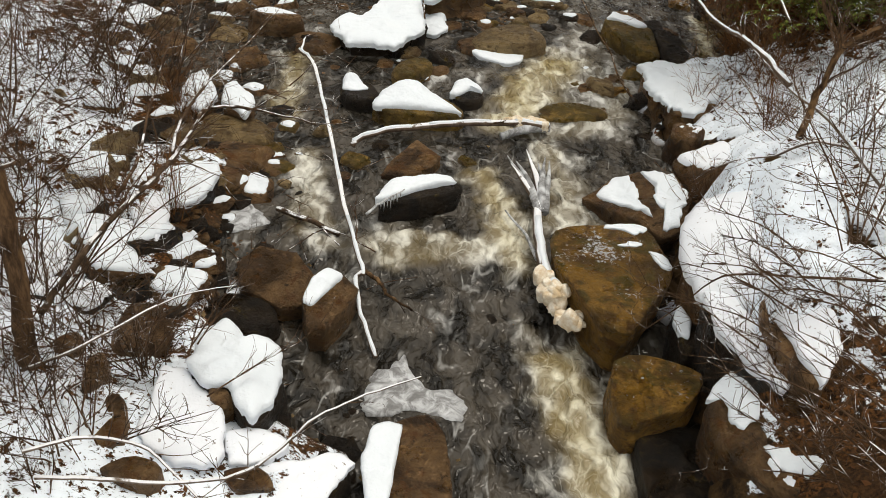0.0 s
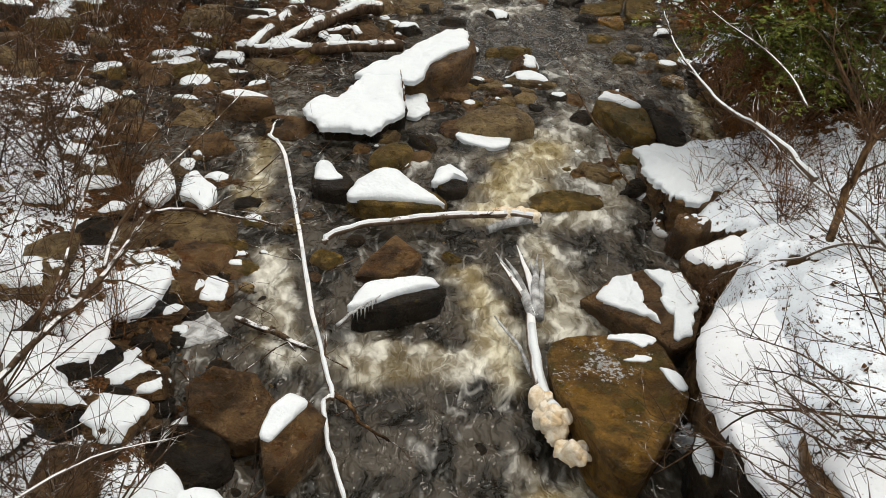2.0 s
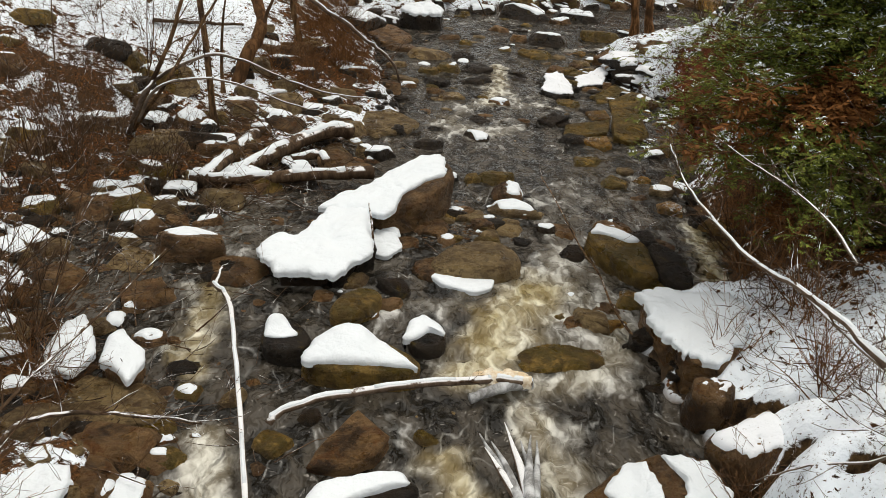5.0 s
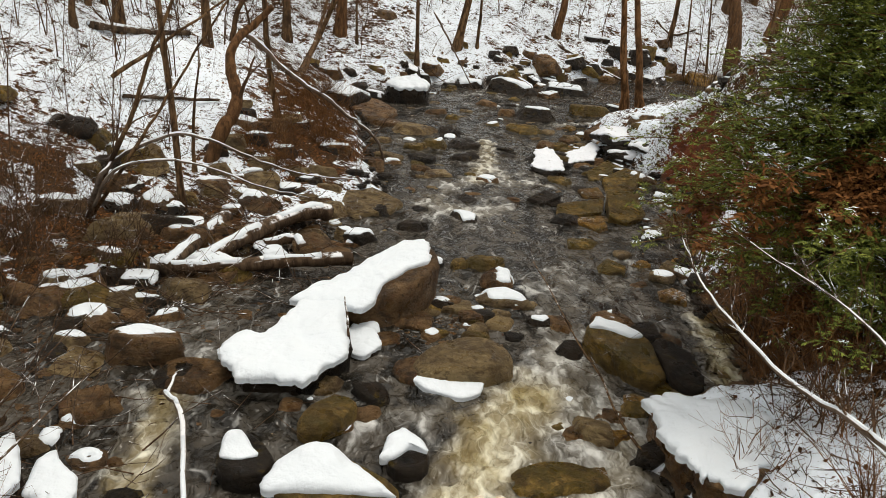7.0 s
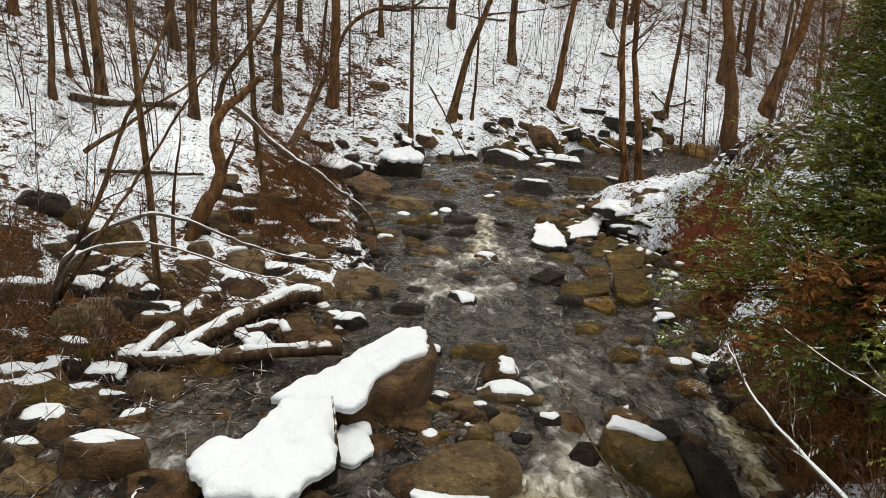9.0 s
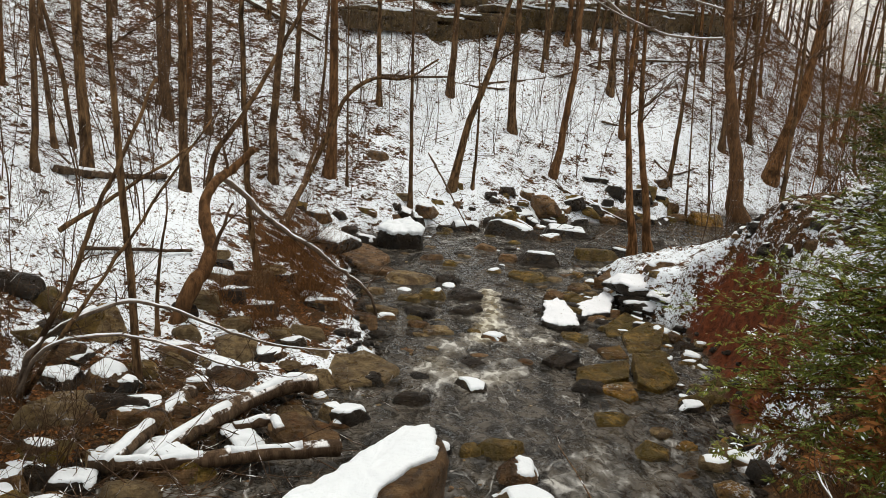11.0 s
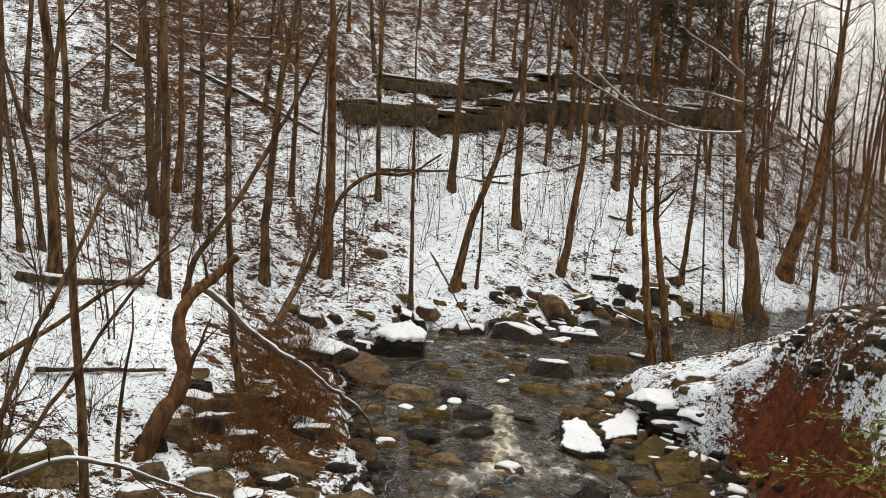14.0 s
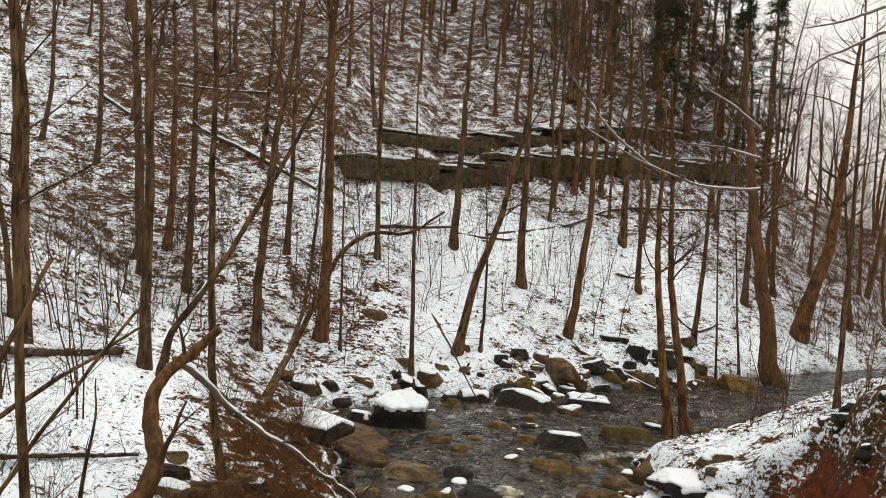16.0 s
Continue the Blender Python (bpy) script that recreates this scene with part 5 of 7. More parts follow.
# ---- trees ----
def tree(bark, radius, height, limbs, seed, *points):
    """A bare tree whose trunk runs through the points from its foot up and on to its height."""
    rng = random.Random(seed)
    root = tagged(new("tree"), "bare winter tree with a slender trunk on the snowy slope", "tree", "bare trees")
    root.location = points[0]
    pts = [Vector(p) - Vector(points[0]) for p in points]
    way = (pts[-1] - pts[-2]).normalized()
    while pts[-1].z < height:
        way = (way + Vector((rng.gauss(0, 0.05), rng.gauss(0, 0.05), 0.12))).normalized()
        pts.append(pts[-1] + way * max(height / 6, 0.6))
    line = smooth_line([Vector((0, 0, -0.25))] + pts, 4)
    top = max(p.z for p in line)
    line = [p + Vector((rng.gauss(0, 0.15), rng.gauss(0, 0.15), 0)) * radius for p in line]
    rad = [radius * (1 - 0.8 * max(0, p.z) / top) * (1 + 0.5 * math.exp(-max(0, p.z) / (radius * 2.5))) for p in line]
    trunk = Tubes()
    trunk.add(line, rad, 10)
    trunk.mesh("trunk", bark, root)
    crown = Tubes()
    high = [i for i, p in enumerate(line[:-1]) if p.z > top * (0.42 if height > 8 else 0.3)]
    for k in range(int(height * 1.6 * limbs) + 1):
        i = rng.choice(high)
        a = rng.uniform(0, 2 * math.pi)
        branching(crown, rng, line[i], (math.cos(a), math.sin(a), rng.uniform(0.2, 1.0)), rng.uniform(0.10, 0.24) * height, rad[i] * 0.32, 2, 0.12, 0.06, 4)
    tagged(crown.mesh("crown", TWIG, root), kind="stuff")
    return root


def fallen(name, material, r0, r1, snow, twigs, seed, label, category, *points):
    """A log, bough or leaning stem through the points, with a strip of snow on its upper side and side twigs."""
    rng = random.Random(seed)
    line = smooth_line(points, 5)
    n = len(line)
    big = max(r0, r1)
    jitter = 0.12 if big < 0.12 else 0.05
    line = [p + Vector((rng.gauss(0, jitter), rng.gauss(0, jitter), rng.gauss(0, jitter))) * big for p in line]
    rad = [0.7 * (r0 + (r1 - r0) * i / (n - 1)) * rng.uniform(0.9, 1.1) for i in range(n)]
    wood = Tubes()
    wood.add(line, rad, 10 if big > 0.05 else 6)
    ob = wood.mesh(name, material)
    tagged(ob, label, category)
    if twigs:
        side = Tubes()
        for k in range(twigs):
            i = rng.randint(n // 4, n - 1)
            way = (line[i] - line[max(i - 1, 0)]).normalized() * 0.8 + Vector((rng.gauss(0, 0.6), rng.gauss(0, 0.6), rng.gauss(0.35, 0.5)))
            branching(side, rng, line[i], way, rng.uniform(0.35, 1.0) * (0.4 + 6 * min(big, 0.16)), max(rad[i] * 0.4, 0.006), 2 if big > 0.03 else 1, 0.16, 0.02, 3)
        tagged(side.mesh("twig_mass", TWIG, ob), kind="stuff")
    if snow > 0.6 and big > 0.045:
        up = Vector((0, 0, 1))
        runs = [[]]
        for i, p in enumerate(line):
            way = (line[min(i + 1, n - 1)] - line[max(i - 1, 0)]).normalized()
            if noise.noise(Vector((i * 0.45, seed, 0))) < -0.28 or abs(way.z) > 0.85:
                runs.append([])
            else:
                runs[-1].append((p + up * rad[i] * 0.5, rad[i] * rng.uniform(0.62, 0.8)))
        for run in runs:
            if len(run) > 2:
                crest = Tubes()
                crest.add([p for p, _ in run], [r for _, r in run], 8)
                crest.mesh("snow_strip", CLEAN, ob, "white snow lying along the top")
    return ob


def ice_sheet(label, *outline):
    """A thin plate of ice with a ragged rim, just above the water."""
    rim = smooth_line([Vector((x, y, 0)) for x, y in outline + outline[:1]], 7)[:-1]
    mid = sum(rim, Vector()) / len(rim)
    rim = [p + (p - mid) * (0.10 * noise.noise(p * 7) + 0.07 * noise.noise(p * 19)) for p in rim]
    z = float(water_level(mid.y)) + 0.012
    n = len(rim)
    verts, faces = [], []
    for f, h in ((1.0, -0.05), (1.0, 0.0), (0.72, 0.02), (0.4, 0.03)):
        verts += [Vector((mid.x + (p.x - mid.x) * f, mid.y + (p.y - mid.y) * f, z + h + 0.012 * noise.noise(p * 6 * f))) for p in rim]
    for r in range(3):
        faces += [(r * n + k, r * n + (k + 1) % n, (r + 1) * n + (k + 1) % n, (r + 1) * n + k) for k in range(n)]
    verts.append(Vector((mid.x, mid.y, z + 0.035)))
    faces += [(3 * n + k, 3 * n + (k + 1) % n, 4 * n) for k in range(n)]
    return tagged(mesh_object("ice_sheet", verts, faces, ICE), label, "ice")


def icicle(x, y, z, length):
    """A clear icicle hanging from an overhang."""
    t = Tubes()
    t.add([(x, y, z), (x + 0.004, y - 0.003, z - length * 0.5), (x, y, z - length)], [0.014, 0.009, 0.002], 6)
    return tagged(t.mesh("icicle", ICE), "pale icicle hanging from the icy boulder's edge", "icicle", "icicles")


def frayed(x, y, z, way, length, splinters, seed):
    """A frozen log end split into a fan of icy splinters."""
    rng = random.Random(seed)
    root = tagged(new("split_log_end"), "frost-white log end split into a fan of splinters", "log")
    root.location = (x, y, z)
    for k in range(splinters):
        a = (k / (splinters - 1) - 0.55) * 0.34
        t = Tubes()
        pts, rad = crooked(rng, (a * 0.15, 0, 0), Vector(way) + Vector((a, 0, rng.uniform(0, 0.2))), length * (1.05 - 0.9 * abs(a)) * rng.uniform(0.75, 1.0), 0.075, 0.008, 7, 0.05)
        rad = [r * (1 + 0.35 * math.sin(3.1 * i / 7)) for i, r in enumerate(rad)]
        t.add(pts, rad, 7)
        t.mesh("splinter", DEADWOOD if k % 3 == 1 else ICE, root)
    return root
tree(BARK, 0.156, 16, 1, 129, (-9.09, 30.72, 2.26), (-9.32, 30.72, 5.63), (-9.50, 30.72, 8.35))
tree(BARK, 0.075, 13, 1, 130, (-4.91, 22.29, -0.27), (-5.13, 22.29, 2.52), (-5.38, 22.29, 5.61), (-5.50, 22.29, 7.25))
tree(BARK, 0.208, 15, 1, 131, (-10.99, 44.16, 3.03), (-11.36, 44.16, 7.11), (-11.68, 44.16, 10.42))
tree(BARK, 0.139, 15, 1, 132, (-7.01, 32.59, 1.77), (-7.13, 32.59, 5.10), (-7.31, 32.59, 8.82))
tree(BARK, 0.155, 15, 1, 133, (-9.19, 43.65, 2.72), (-9.17, 43.65, 6.57), (-9.31, 43.65, 10.51))
tree(BARK, 0.085, 14, 1, 134, (-3.81, 27.83, 0.44), (-4.06, 27.83, 1.45), (-4.22, 27.83, 2.83), (-4.42, 27.83, 5.88), (-4.50, 27.83, 8.24))
tree(BARK, 0.175, 16, 1, 135, (-5.97, 41.18, 1.17), (-5.96, 41.18, 4.17), (-5.74, 41.18, 8.34), (-5.42, 41.18, 10.39))
tree(BROWN_BARK, 0.232, 17, 1, 136, (-4.00, 43.50, 1.26), (-4.02, 43.50, 4.24), (-4.26, 43.50, 10.87))
tree(BARK, 0.132, 14, 1, 137, (-6.24, 48.14, 4.15), (-6.24, 48.14, 7.76), (-6.30, 48.14, 11.49))
tree(BARK, 0.126, 13, 1, 138, (-2.50, 50.90, 4.18), (-2.69, 50.90, 8.21), (-2.86, 50.90, 12.21))
tree(BARK, 0.092, 11, 0.5, 139, (-0.51, 43.28, 0.13), (-0.76, 43.28, 5.60), (-1.00, 43.28, 11.08))
tree(BARK, 0.199, 15, 1, 140, (1.14, 54.97, 4.72), (1.23, 54.97, 9.68), (1.27, 54.97, 13.19))
tree(BARK, 0.186, 12, 0.7, 141, (1.29, 45.93, 0.71), (1.87, 45.93, 3.85), (2.57, 45.93, 5.85), (2.90, 45.93, 7.32))
tree(BARK, 0.206, 15, 1, 142, (4.51, 52.81, 3.11), (4.33, 52.81, 8.01), (4.26, 52.81, 13.06))
tree(BROWN_BARK, 0.195, 14, 1, 143, (6.53, 50.05, 1.22), (6.87, 50.05, 4.27), (7.11, 50.05, 7.54), (7.11, 50.05, 12.81))
tree(BROWN_BARK, 0.161, 10, 1, 144, (8.21, 39.57, -0.62), (7.64, 39.57, 3.14), (7.38, 39.57, 6.17), (7.36, 39.57, 8.75))
tree(BROWN_BARK, 0.165, 11, 1, 145, (9.00, 40.30, -0.62), (8.45, 40.30, 2.70), (8.04, 40.30, 4.98), (7.94, 40.30, 7.65), (7.61, 40.30, 11.23))
tree(BROWN_BARK, 0.399, 15, 1, 146, (16.72, 51.40, -0.62), (15.77, 51.40, 3.99), (15.00, 51.40, 8.16), (14.27, 51.40, 13.58))
tree(BROWN_BARK, 0.396, 15, 1, 147, (20.92, 58.45, 1.06), (21.96, 58.45, 4.98), (22.54, 58.45, 8.32), (22.95, 58.45, 15.40))
tree(BARK, 0.213, 13, 1, 148, (11.24, 60.89, 5.50), (11.16, 60.89, 9.93), (11.14, 60.89, 13.60))
tree(BROWN_BARK, 0.145, 11, 1, 149, (11.11, 55.99, 3.06), (10.96, 55.99, 7.11), (10.69, 55.99, 11.07))
tree(BARK, 0.181, 12, 1, 150, (18.28, 59.81, 2.61), (18.23, 59.81, 6.69), (18.10, 59.81, 11.35))
tree(BARK, 0.139, 12, 1, 151, (13.27, 52.97, 0.89), (13.44, 52.97, 4.32), (13.53, 52.97, 8.11), (13.55, 52.97, 13.22))
tree(BARK, 0.406, 14, 1, 152, (10.52, 78.78, 16.30), (10.52, 78.78, 17.85), (10.37, 78.78, 20.48))
tree(BROWN_BARK, 0.158, 10, 1, 153, (25.72, 62.16, 1.49), (25.27, 62.16, 5.77), (24.45, 62.16, 12.71))
tree(BARK, 0.073, 12, 1, 154, (-10.15, 31.16, 2.93), (-10.39, 31.16, 4.86), (-10.69, 31.16, 6.95))
tree(BARK, 0.074, 12, 1, 155, (-9.90, 31.74, 2.98), (-10.22, 31.74, 5.17), (-10.68, 31.74, 6.73))
tree(BARK, 0.091, 14, 1, 156, (-9.94, 29.49, 2.49), (-9.94, 29.49, 4.89), (-9.94, 29.49, 8.11))
tree(BARK, 0.057, 8, 0.4, 157, (-3.19, 42.98, 0.91), (-3.34, 42.98, 4.30), (-3.51, 42.98, 8.69))
tree(BARK, 0.051, 2.6, 0.1, 158, (-5.26, 24.45, -0.05), (-5.24, 24.45, 1.23), (-5.10, 24.45, 2.54))
tree(BARK, 0.076, 7, 0.5, 159, (2.27, 46.50, 0.70), (2.32, 46.50, 2.60), (2.27, 46.50, 4.60))
tree(BARK, 0.059, 9, 0.5, 160, (13.63, 50.52, -0.62), (13.27, 50.52, 5.26), (12.81, 50.52, 10.67))
tree(BARK, 0.062, 9, 0.5, 161, (15.47, 52.54, -0.54), (14.87, 52.54, 5.32), (14.48, 52.54, 9.59))
tree(BARK, 0.154, 14, 1, 162, (-11.79, 45.69, 3.62), (-11.51, 45.69, 6.03), (-11.53, 45.69, 10.69))
fallen("log", DEADWOOD, 0.045, 0.06, 1, 3, 163, "long bare pale log with snow lying across the stream", "log", (-0.71, 7.55, -1.00), (-0.98, 8.19, -0.92), (-1.14, 8.78, -0.80), (-1.06, 8.94, -0.75), (-1.28, 9.57, -0.68), (-1.68, 10.85, -0.58), (-2.26, 13.03, -0.50), (-2.77, 14.66, -0.44), (-3.09, 15.08, -0.40))
fallen("branch", BARK, 0.05, 0.02, 0, 2, 164, "dark forked branch dipping into the water", "branch", (-1.06, 8.94, -0.75), (-0.82, 8.83, -0.85), (-0.65, 8.55, -0.85), (-0.33, 8.46, -0.98))
fallen("branch", DEADWOOD, 0.045, 0.015, 0, 1, 165, "pale root stub at the end of the log", "branch", (-3.05, 15.03, -0.40), (-3.04, 15.40, -0.30), (-2.94, 15.35, -0.20))
fallen("log", DEADWOOD, 0.07, 0.085, 1, 1, 166, "snow-covered log lodged across the rocks", "log", (-1.66, 12.05, -0.66), (-1.51, 12.18, -0.55), (-0.86, 12.52, -0.50), (-0.08, 12.82, -0.50), (1.07, 13.19, -0.55), (1.67, 13.29, -0.62))
fallen("ice_log", ICE, 0.1, 0.13, 0, 0, 167, "pale ice-coated butt of the lodged log", "log", (0.83, 12.94, -0.70), (1.25, 13.17, -0.66), (1.66, 13.35, -0.66))
fallen("log", DEADWOOD, 0.16, 0.06, 1, 0, 168, "frosted split log lying along the current", "log", (1.56, 8.56, -0.62), (1.37, 9.45, -0.60), (1.36, 10.52, -0.62), (1.38, 11.14, -0.62))
fallen("branch", ICE, 0.05, 0.02, 0, 0, 169, "ice-coated branch in the foam", "branch", (1.34, 9.46, -0.70), (1.19, 10.05, -0.72), (0.90, 10.74, -0.78))
fallen("log", WEATHERED, 0.2, 0.22, 1, 0, 170, "snow-covered log in the driftwood pile", "log", (-4.50, 19.53, -0.50), (-4.31, 20.58, -0.45), (-4.03, 22.39, -0.40))
fallen("log", WEATHERED, 0.2, 0.28, 1, 0, 171, "thick snowy log in the driftwood pile", "log", (-4.06, 19.65, -0.55), (-3.50, 21.00, -0.42), (-2.70, 22.47, -0.35), (-2.27, 22.95, -0.30), (-1.92, 23.22, -0.40))
fallen("log", WEATHERED, 0.15, 0.2, 1, 0, 172, "long snowy log in the driftwood pile", "log", (-4.75, 19.63, -0.50), (-3.56, 19.80, -0.48), (-2.54, 20.14, -0.45), (-1.12, 20.57, -0.45))
fallen("log", WEATHERED, 0.14, 0.16, 1, 0, 173, "short snowy log in the driftwood pile", "log", (-2.98, 21.30, -0.55), (-2.44, 21.63, -0.50), (-2.21, 21.29, -0.55))
fallen("log", WEATHERED, 0.06, 0.05, 0, 2, 174, "grey driftwood log in the foam", "log", (-2.52, 10.25, -0.78), (-2.02, 10.06, -0.80), (-1.53, 9.87, -0.88))
fallen("branch", BARK, 0.03, 0.012, 0, 6, 175, "thin bare branch lying over the rocks", "branch", (3.37, 14.49, -0.60), (3.15, 15.41, -0.55), (3.06, 16.41, -0.45), (2.90, 17.69, -0.50), (2.73, 20.30, -0.60), (2.57, 21.53, -0.60))
fallen("log", WEATHERED, 0.17, 0.10, 0.8, 3, 176, "dark fallen log half sunk in the hillside snow", "log", (-2.75, 53.90, 5.57), (-1.02, 55.06, 5.64), (1.07, 57.06, 5.79))
fallen("log", WEATHERED, 0.14, 0.08, 0.8, 3, 177, "dark fallen log half sunk in the hillside snow", "log", (2.94, 57.26, 5.52), (7.83, 61.12, 6.33), (11.26, 64.94, 7.58), (15.75, 68.15, 8.23))
fallen("log", WEATHERED, 0.16, 0.10, 0.8, 3, 178, "dark fallen log half sunk in the hillside snow", "log", (11.74, 65.52, 7.77), (17.91, 68.88, 8.13), (24.81, 73.89, 8.60))
fallen("log", WEATHERED, 0.20, 0.12, 0.8, 3, 179, "dark fallen log half sunk in the hillside snow", "log", (-9.66, 29.81, 2.53), (-8.68, 30.85, 2.32), (-7.58, 32.55, 2.14))
fallen("log", WEATHERED, 0.09, 0.05, 0.8, 3, 180, "dark fallen log half sunk in the hillside snow", "log", (-7.56, 26.33, 1.27), (-6.53, 27.12, 1.14), (-5.47, 27.74, 1.04))
fallen("log", WEATHERED, 0.16, 0.10, 0.8, 3, 181, "dark fallen log half sunk in the hillside snow", "log", (-20.23, 60.66, 12.43), (-17.26, 58.45, 10.90), (-14.44, 56.59, 9.51))
fallen("log", WEATHERED, 0.14, 0.08, 0.8, 3, 182, "dark fallen log half sunk in the hillside snow", "log", (-16.20, 63.73, 13.25), (-13.30, 64.58, 13.26), (-10.38, 65.80, 13.50))
fallen("log", WEATHERED, 0.22, 0.13, 0.8, 3, 183, "dark fallen log half sunk in the hillside snow", "log", (-14.00, 59.01, 10.49), (-10.11, 57.32, 9.00), (-6.04, 54.97, 7.22))
fallen("log", WEATHERED, 0.14, 0.08, 0.8, 3, 184, "dark fallen log half sunk in the hillside snow", "log", (5.90, 49.58, 1.20), (7.63, 48.31, 0.37), (9.94, 47.41, -0.54))
fallen("log", WEATHERED, 0.10, 0.06, 0.8, 3, 185, "dark fallen log half sunk in the hillside snow", "log", (-9.16, 73.72, 17.51), (-5.55, 75.18, 17.57), (-1.60, 79.58, 18.27))
fallen("log", WEATHERED, 0.10, 0.06, 0.8, 3, 186, "dark fallen log half sunk in the hillside snow", "log", (-4.60, 85.18, 22.11), (-0.65, 87.63, 22.22), (2.92, 87.04, 21.61))
fallen("log", WEATHERED, 0.12, 0.07, 0.8, 3, 187, "dark fallen log half sunk in the hillside snow", "log", (1.07, 56.38, 5.49), (2.60, 56.55, 5.35), (4.36, 57.46, 5.31))
fallen("log", WEATHERED, 0.10, 0.06, 0.8, 3, 188, "dark fallen log half sunk in the hillside snow", "log", (10.06, 56.88, 3.90), (11.08, 57.22, 3.73), (11.76, 57.48, 3.83))
fallen("log", WEATHERED, 0.14, 0.08, 0.8, 3, 189, "dark fallen log half sunk in the hillside snow", "log", (12.90, 54.96, 2.02), (13.65, 54.10, 1.39), (15.56, 56.24, 1.60))
fallen("stick", DEADWOOD, 0.07, 0.03, 0.3, 0, 190, "leaning broken stick at the water's edge", "branch", (0.11, 42.60, 2.56), (0.93, 42.40, 1.29), (2.09, 42.20, -0.63))
fallen("dead_trunk", DEADWOOD, 0.11, 0.04, 0.8, 12, 191, "pale dead trunk bent down to the water", "dead tree", (-4.83, 27.45, 3.0), (-4.3, 27.5, 2.62), (-3.72, 27.60, 2.02), (-3.1, 27.7, 1.62), (-2.6, 27.8, 1.32), (-1.95, 28.0, 0.78), (-1.45, 28.25, 0.38), (-1.12, 28.5, -0.12), (-0.92, 28.8, -1.00))
fallen("broken_tree", BROWN_BARK, 0.27, 0.10, 0.3, 2, 192, "broken crooked tree with torn brown bark", "tree", (-5.07, 25.05, -0.02), (-4.74, 25.20, 0.84), (-4.49, 25.60, 1.54), (-4.71, 25.90, 2.26), (-4.67, 26.10, 2.79), (-4.31, 26.60, 3.21), (-3.81, 26.60, 3.69))
fallen("crooked_tree", BARK, 0.1, 0.04, 0.8, 10, 193, "slender crooked tree leaning across the slope", "tree", (-4.83, 26.70, 2.76), (-4.74, 26.90, 3.50), (-4.04, 27.20, 4.71), (-3.35, 27.60, 6.19), (-2.76, 28.00, 7.57), (-2.26, 28.30, 8.97))
fallen("crooked_tree", BARK, 0.16, 0.05, 0.4, 10, 194, "dark crooked tree bending over the slope", "tree", (-4.29, 32.86, 0.72), (-4.22, 37.50, 1.56), (-3.41, 37.70, 3.51), (-2.94, 38.00, 4.67), (-2.03, 38.00, 5.39), (-0.89, 38.20, 5.48), (0.21, 38.40, 6.23))
fallen("crooked_tree", BARK, 0.1, 0.04, 0.1, 8, 195, "thin dark tree beside a bent one", "tree", (-4.21, 33.78, 0.71), (-3.96, 37.30, 2.55), (-3.66, 37.40, 5.37), (-3.64, 37.50, 8.12), (-3.60, 37.60, 10.65))
fallen("bough", BARK, 0.07, 0.02, 0.2, 5, 196, "long dark bough slanting over the bank", "branch", (-6.13, 22.00, 2.51), (-5.67, 22.50, 2.89), (-5.17, 23.00, 3.30), (-4.61, 23.50, 3.75), (-4.20, 24.00, 4.12))
fallen("arching_tree", DEADWOOD, 0.07, 0.015, 0.9, 6, 197, "slender tree arching low with snow along its stem", "tree", (-6.54, 21.32, -0.23), (-5.43, 19.20, 1.21), (-5.10, 19.30, 1.62), (-4.28, 19.50, 2.04), (-3.65, 19.80, 1.92), (-2.83, 20.20, 1.49), (-2.03, 20.60, 1.18), (-1.18, 21.00, 1.05))
fallen("arching_tree", DEADWOOD, 0.05, 0.012, 0.9, 5, 198, "thin snowy stem arching over driftwood", "tree", (-5.47, 19.00, 0.81), (-5.03, 18.90, 1.51), (-4.21, 19.00, 1.72), (-3.49, 19.20, 1.58), (-2.65, 19.40, 1.25), (-1.89, 19.80, 0.99))
fallen("sapling", BARK, 0.07, 0.03, 0.1, 10, 199, "grey-brown sapling with upright limbs", "tree", (-6.54, 21.43, -0.21), (-5.28, 19.30, 1.47), (-4.85, 19.40, 2.39), (-4.59, 19.60, 3.35), (-4.24, 19.80, 4.22), (-3.94, 20.00, 5.17))
fallen("sapling", BARK, 0.055, 0.02, 0.1, 10, 200, "thin grey sapling leaning over the bank", "tree", (-6.49, 21.44, -0.21), (-4.94, 19.10, 1.55), (-4.61, 19.20, 2.09), (-4.14, 19.40, 2.89), (-3.58, 19.60, 3.86), (-3.08, 20.00, 4.73))
fallen("near_tree", BARK, 0.16, 0.09, 0.2, 4, 201, "dark rough trunk on the snowy bank", "tree", (-4.15, 5.99, -0.06), (-3.99, 5.90, 0.73), (-3.97, 6.00, 1.35), (-3.97, 6.10, 1.92), (-4.03, 6.20, 2.44))
fallen("bough", WEATHERED, 0.055, 0.018, 0.3, 22, 202, "long grey-brown bough reaching over the water", "branch", (-4.00, 6.20, 0.51), (-3.77, 6.60, 0.80), (-3.61, 7.20, 0.97), (-3.34, 7.90, 1.11), (-3.15, 8.60, 1.23), (-3.10, 9.20, 1.33), (-2.80, 9.60, 1.20), (-2.36, 9.90, 0.99), (-1.89, 10.20, 0.73))
fallen("bough", WEATHERED, 0.034, 0.010, 0.3, 16, 203, "thin grey-brown bough slanting up", "branch", (-3.23, 8.30, 1.24), (-3.26, 8.80, 1.38), (-3.13, 9.60, 1.53), (-2.86, 10.60, 1.66), (-2.60, 11.60, 1.83))
fallen("bough", TWIG, 0.03, 0.01, 0.2, 10, 204, "dark thin bough rising from the bank", "branch", (-3.56, 7.40, 1.17), (-3.42, 7.80, 1.44), (-3.48, 8.40, 1.68), (-3.49, 9.00, 1.96), (-3.34, 9.60, 2.57))
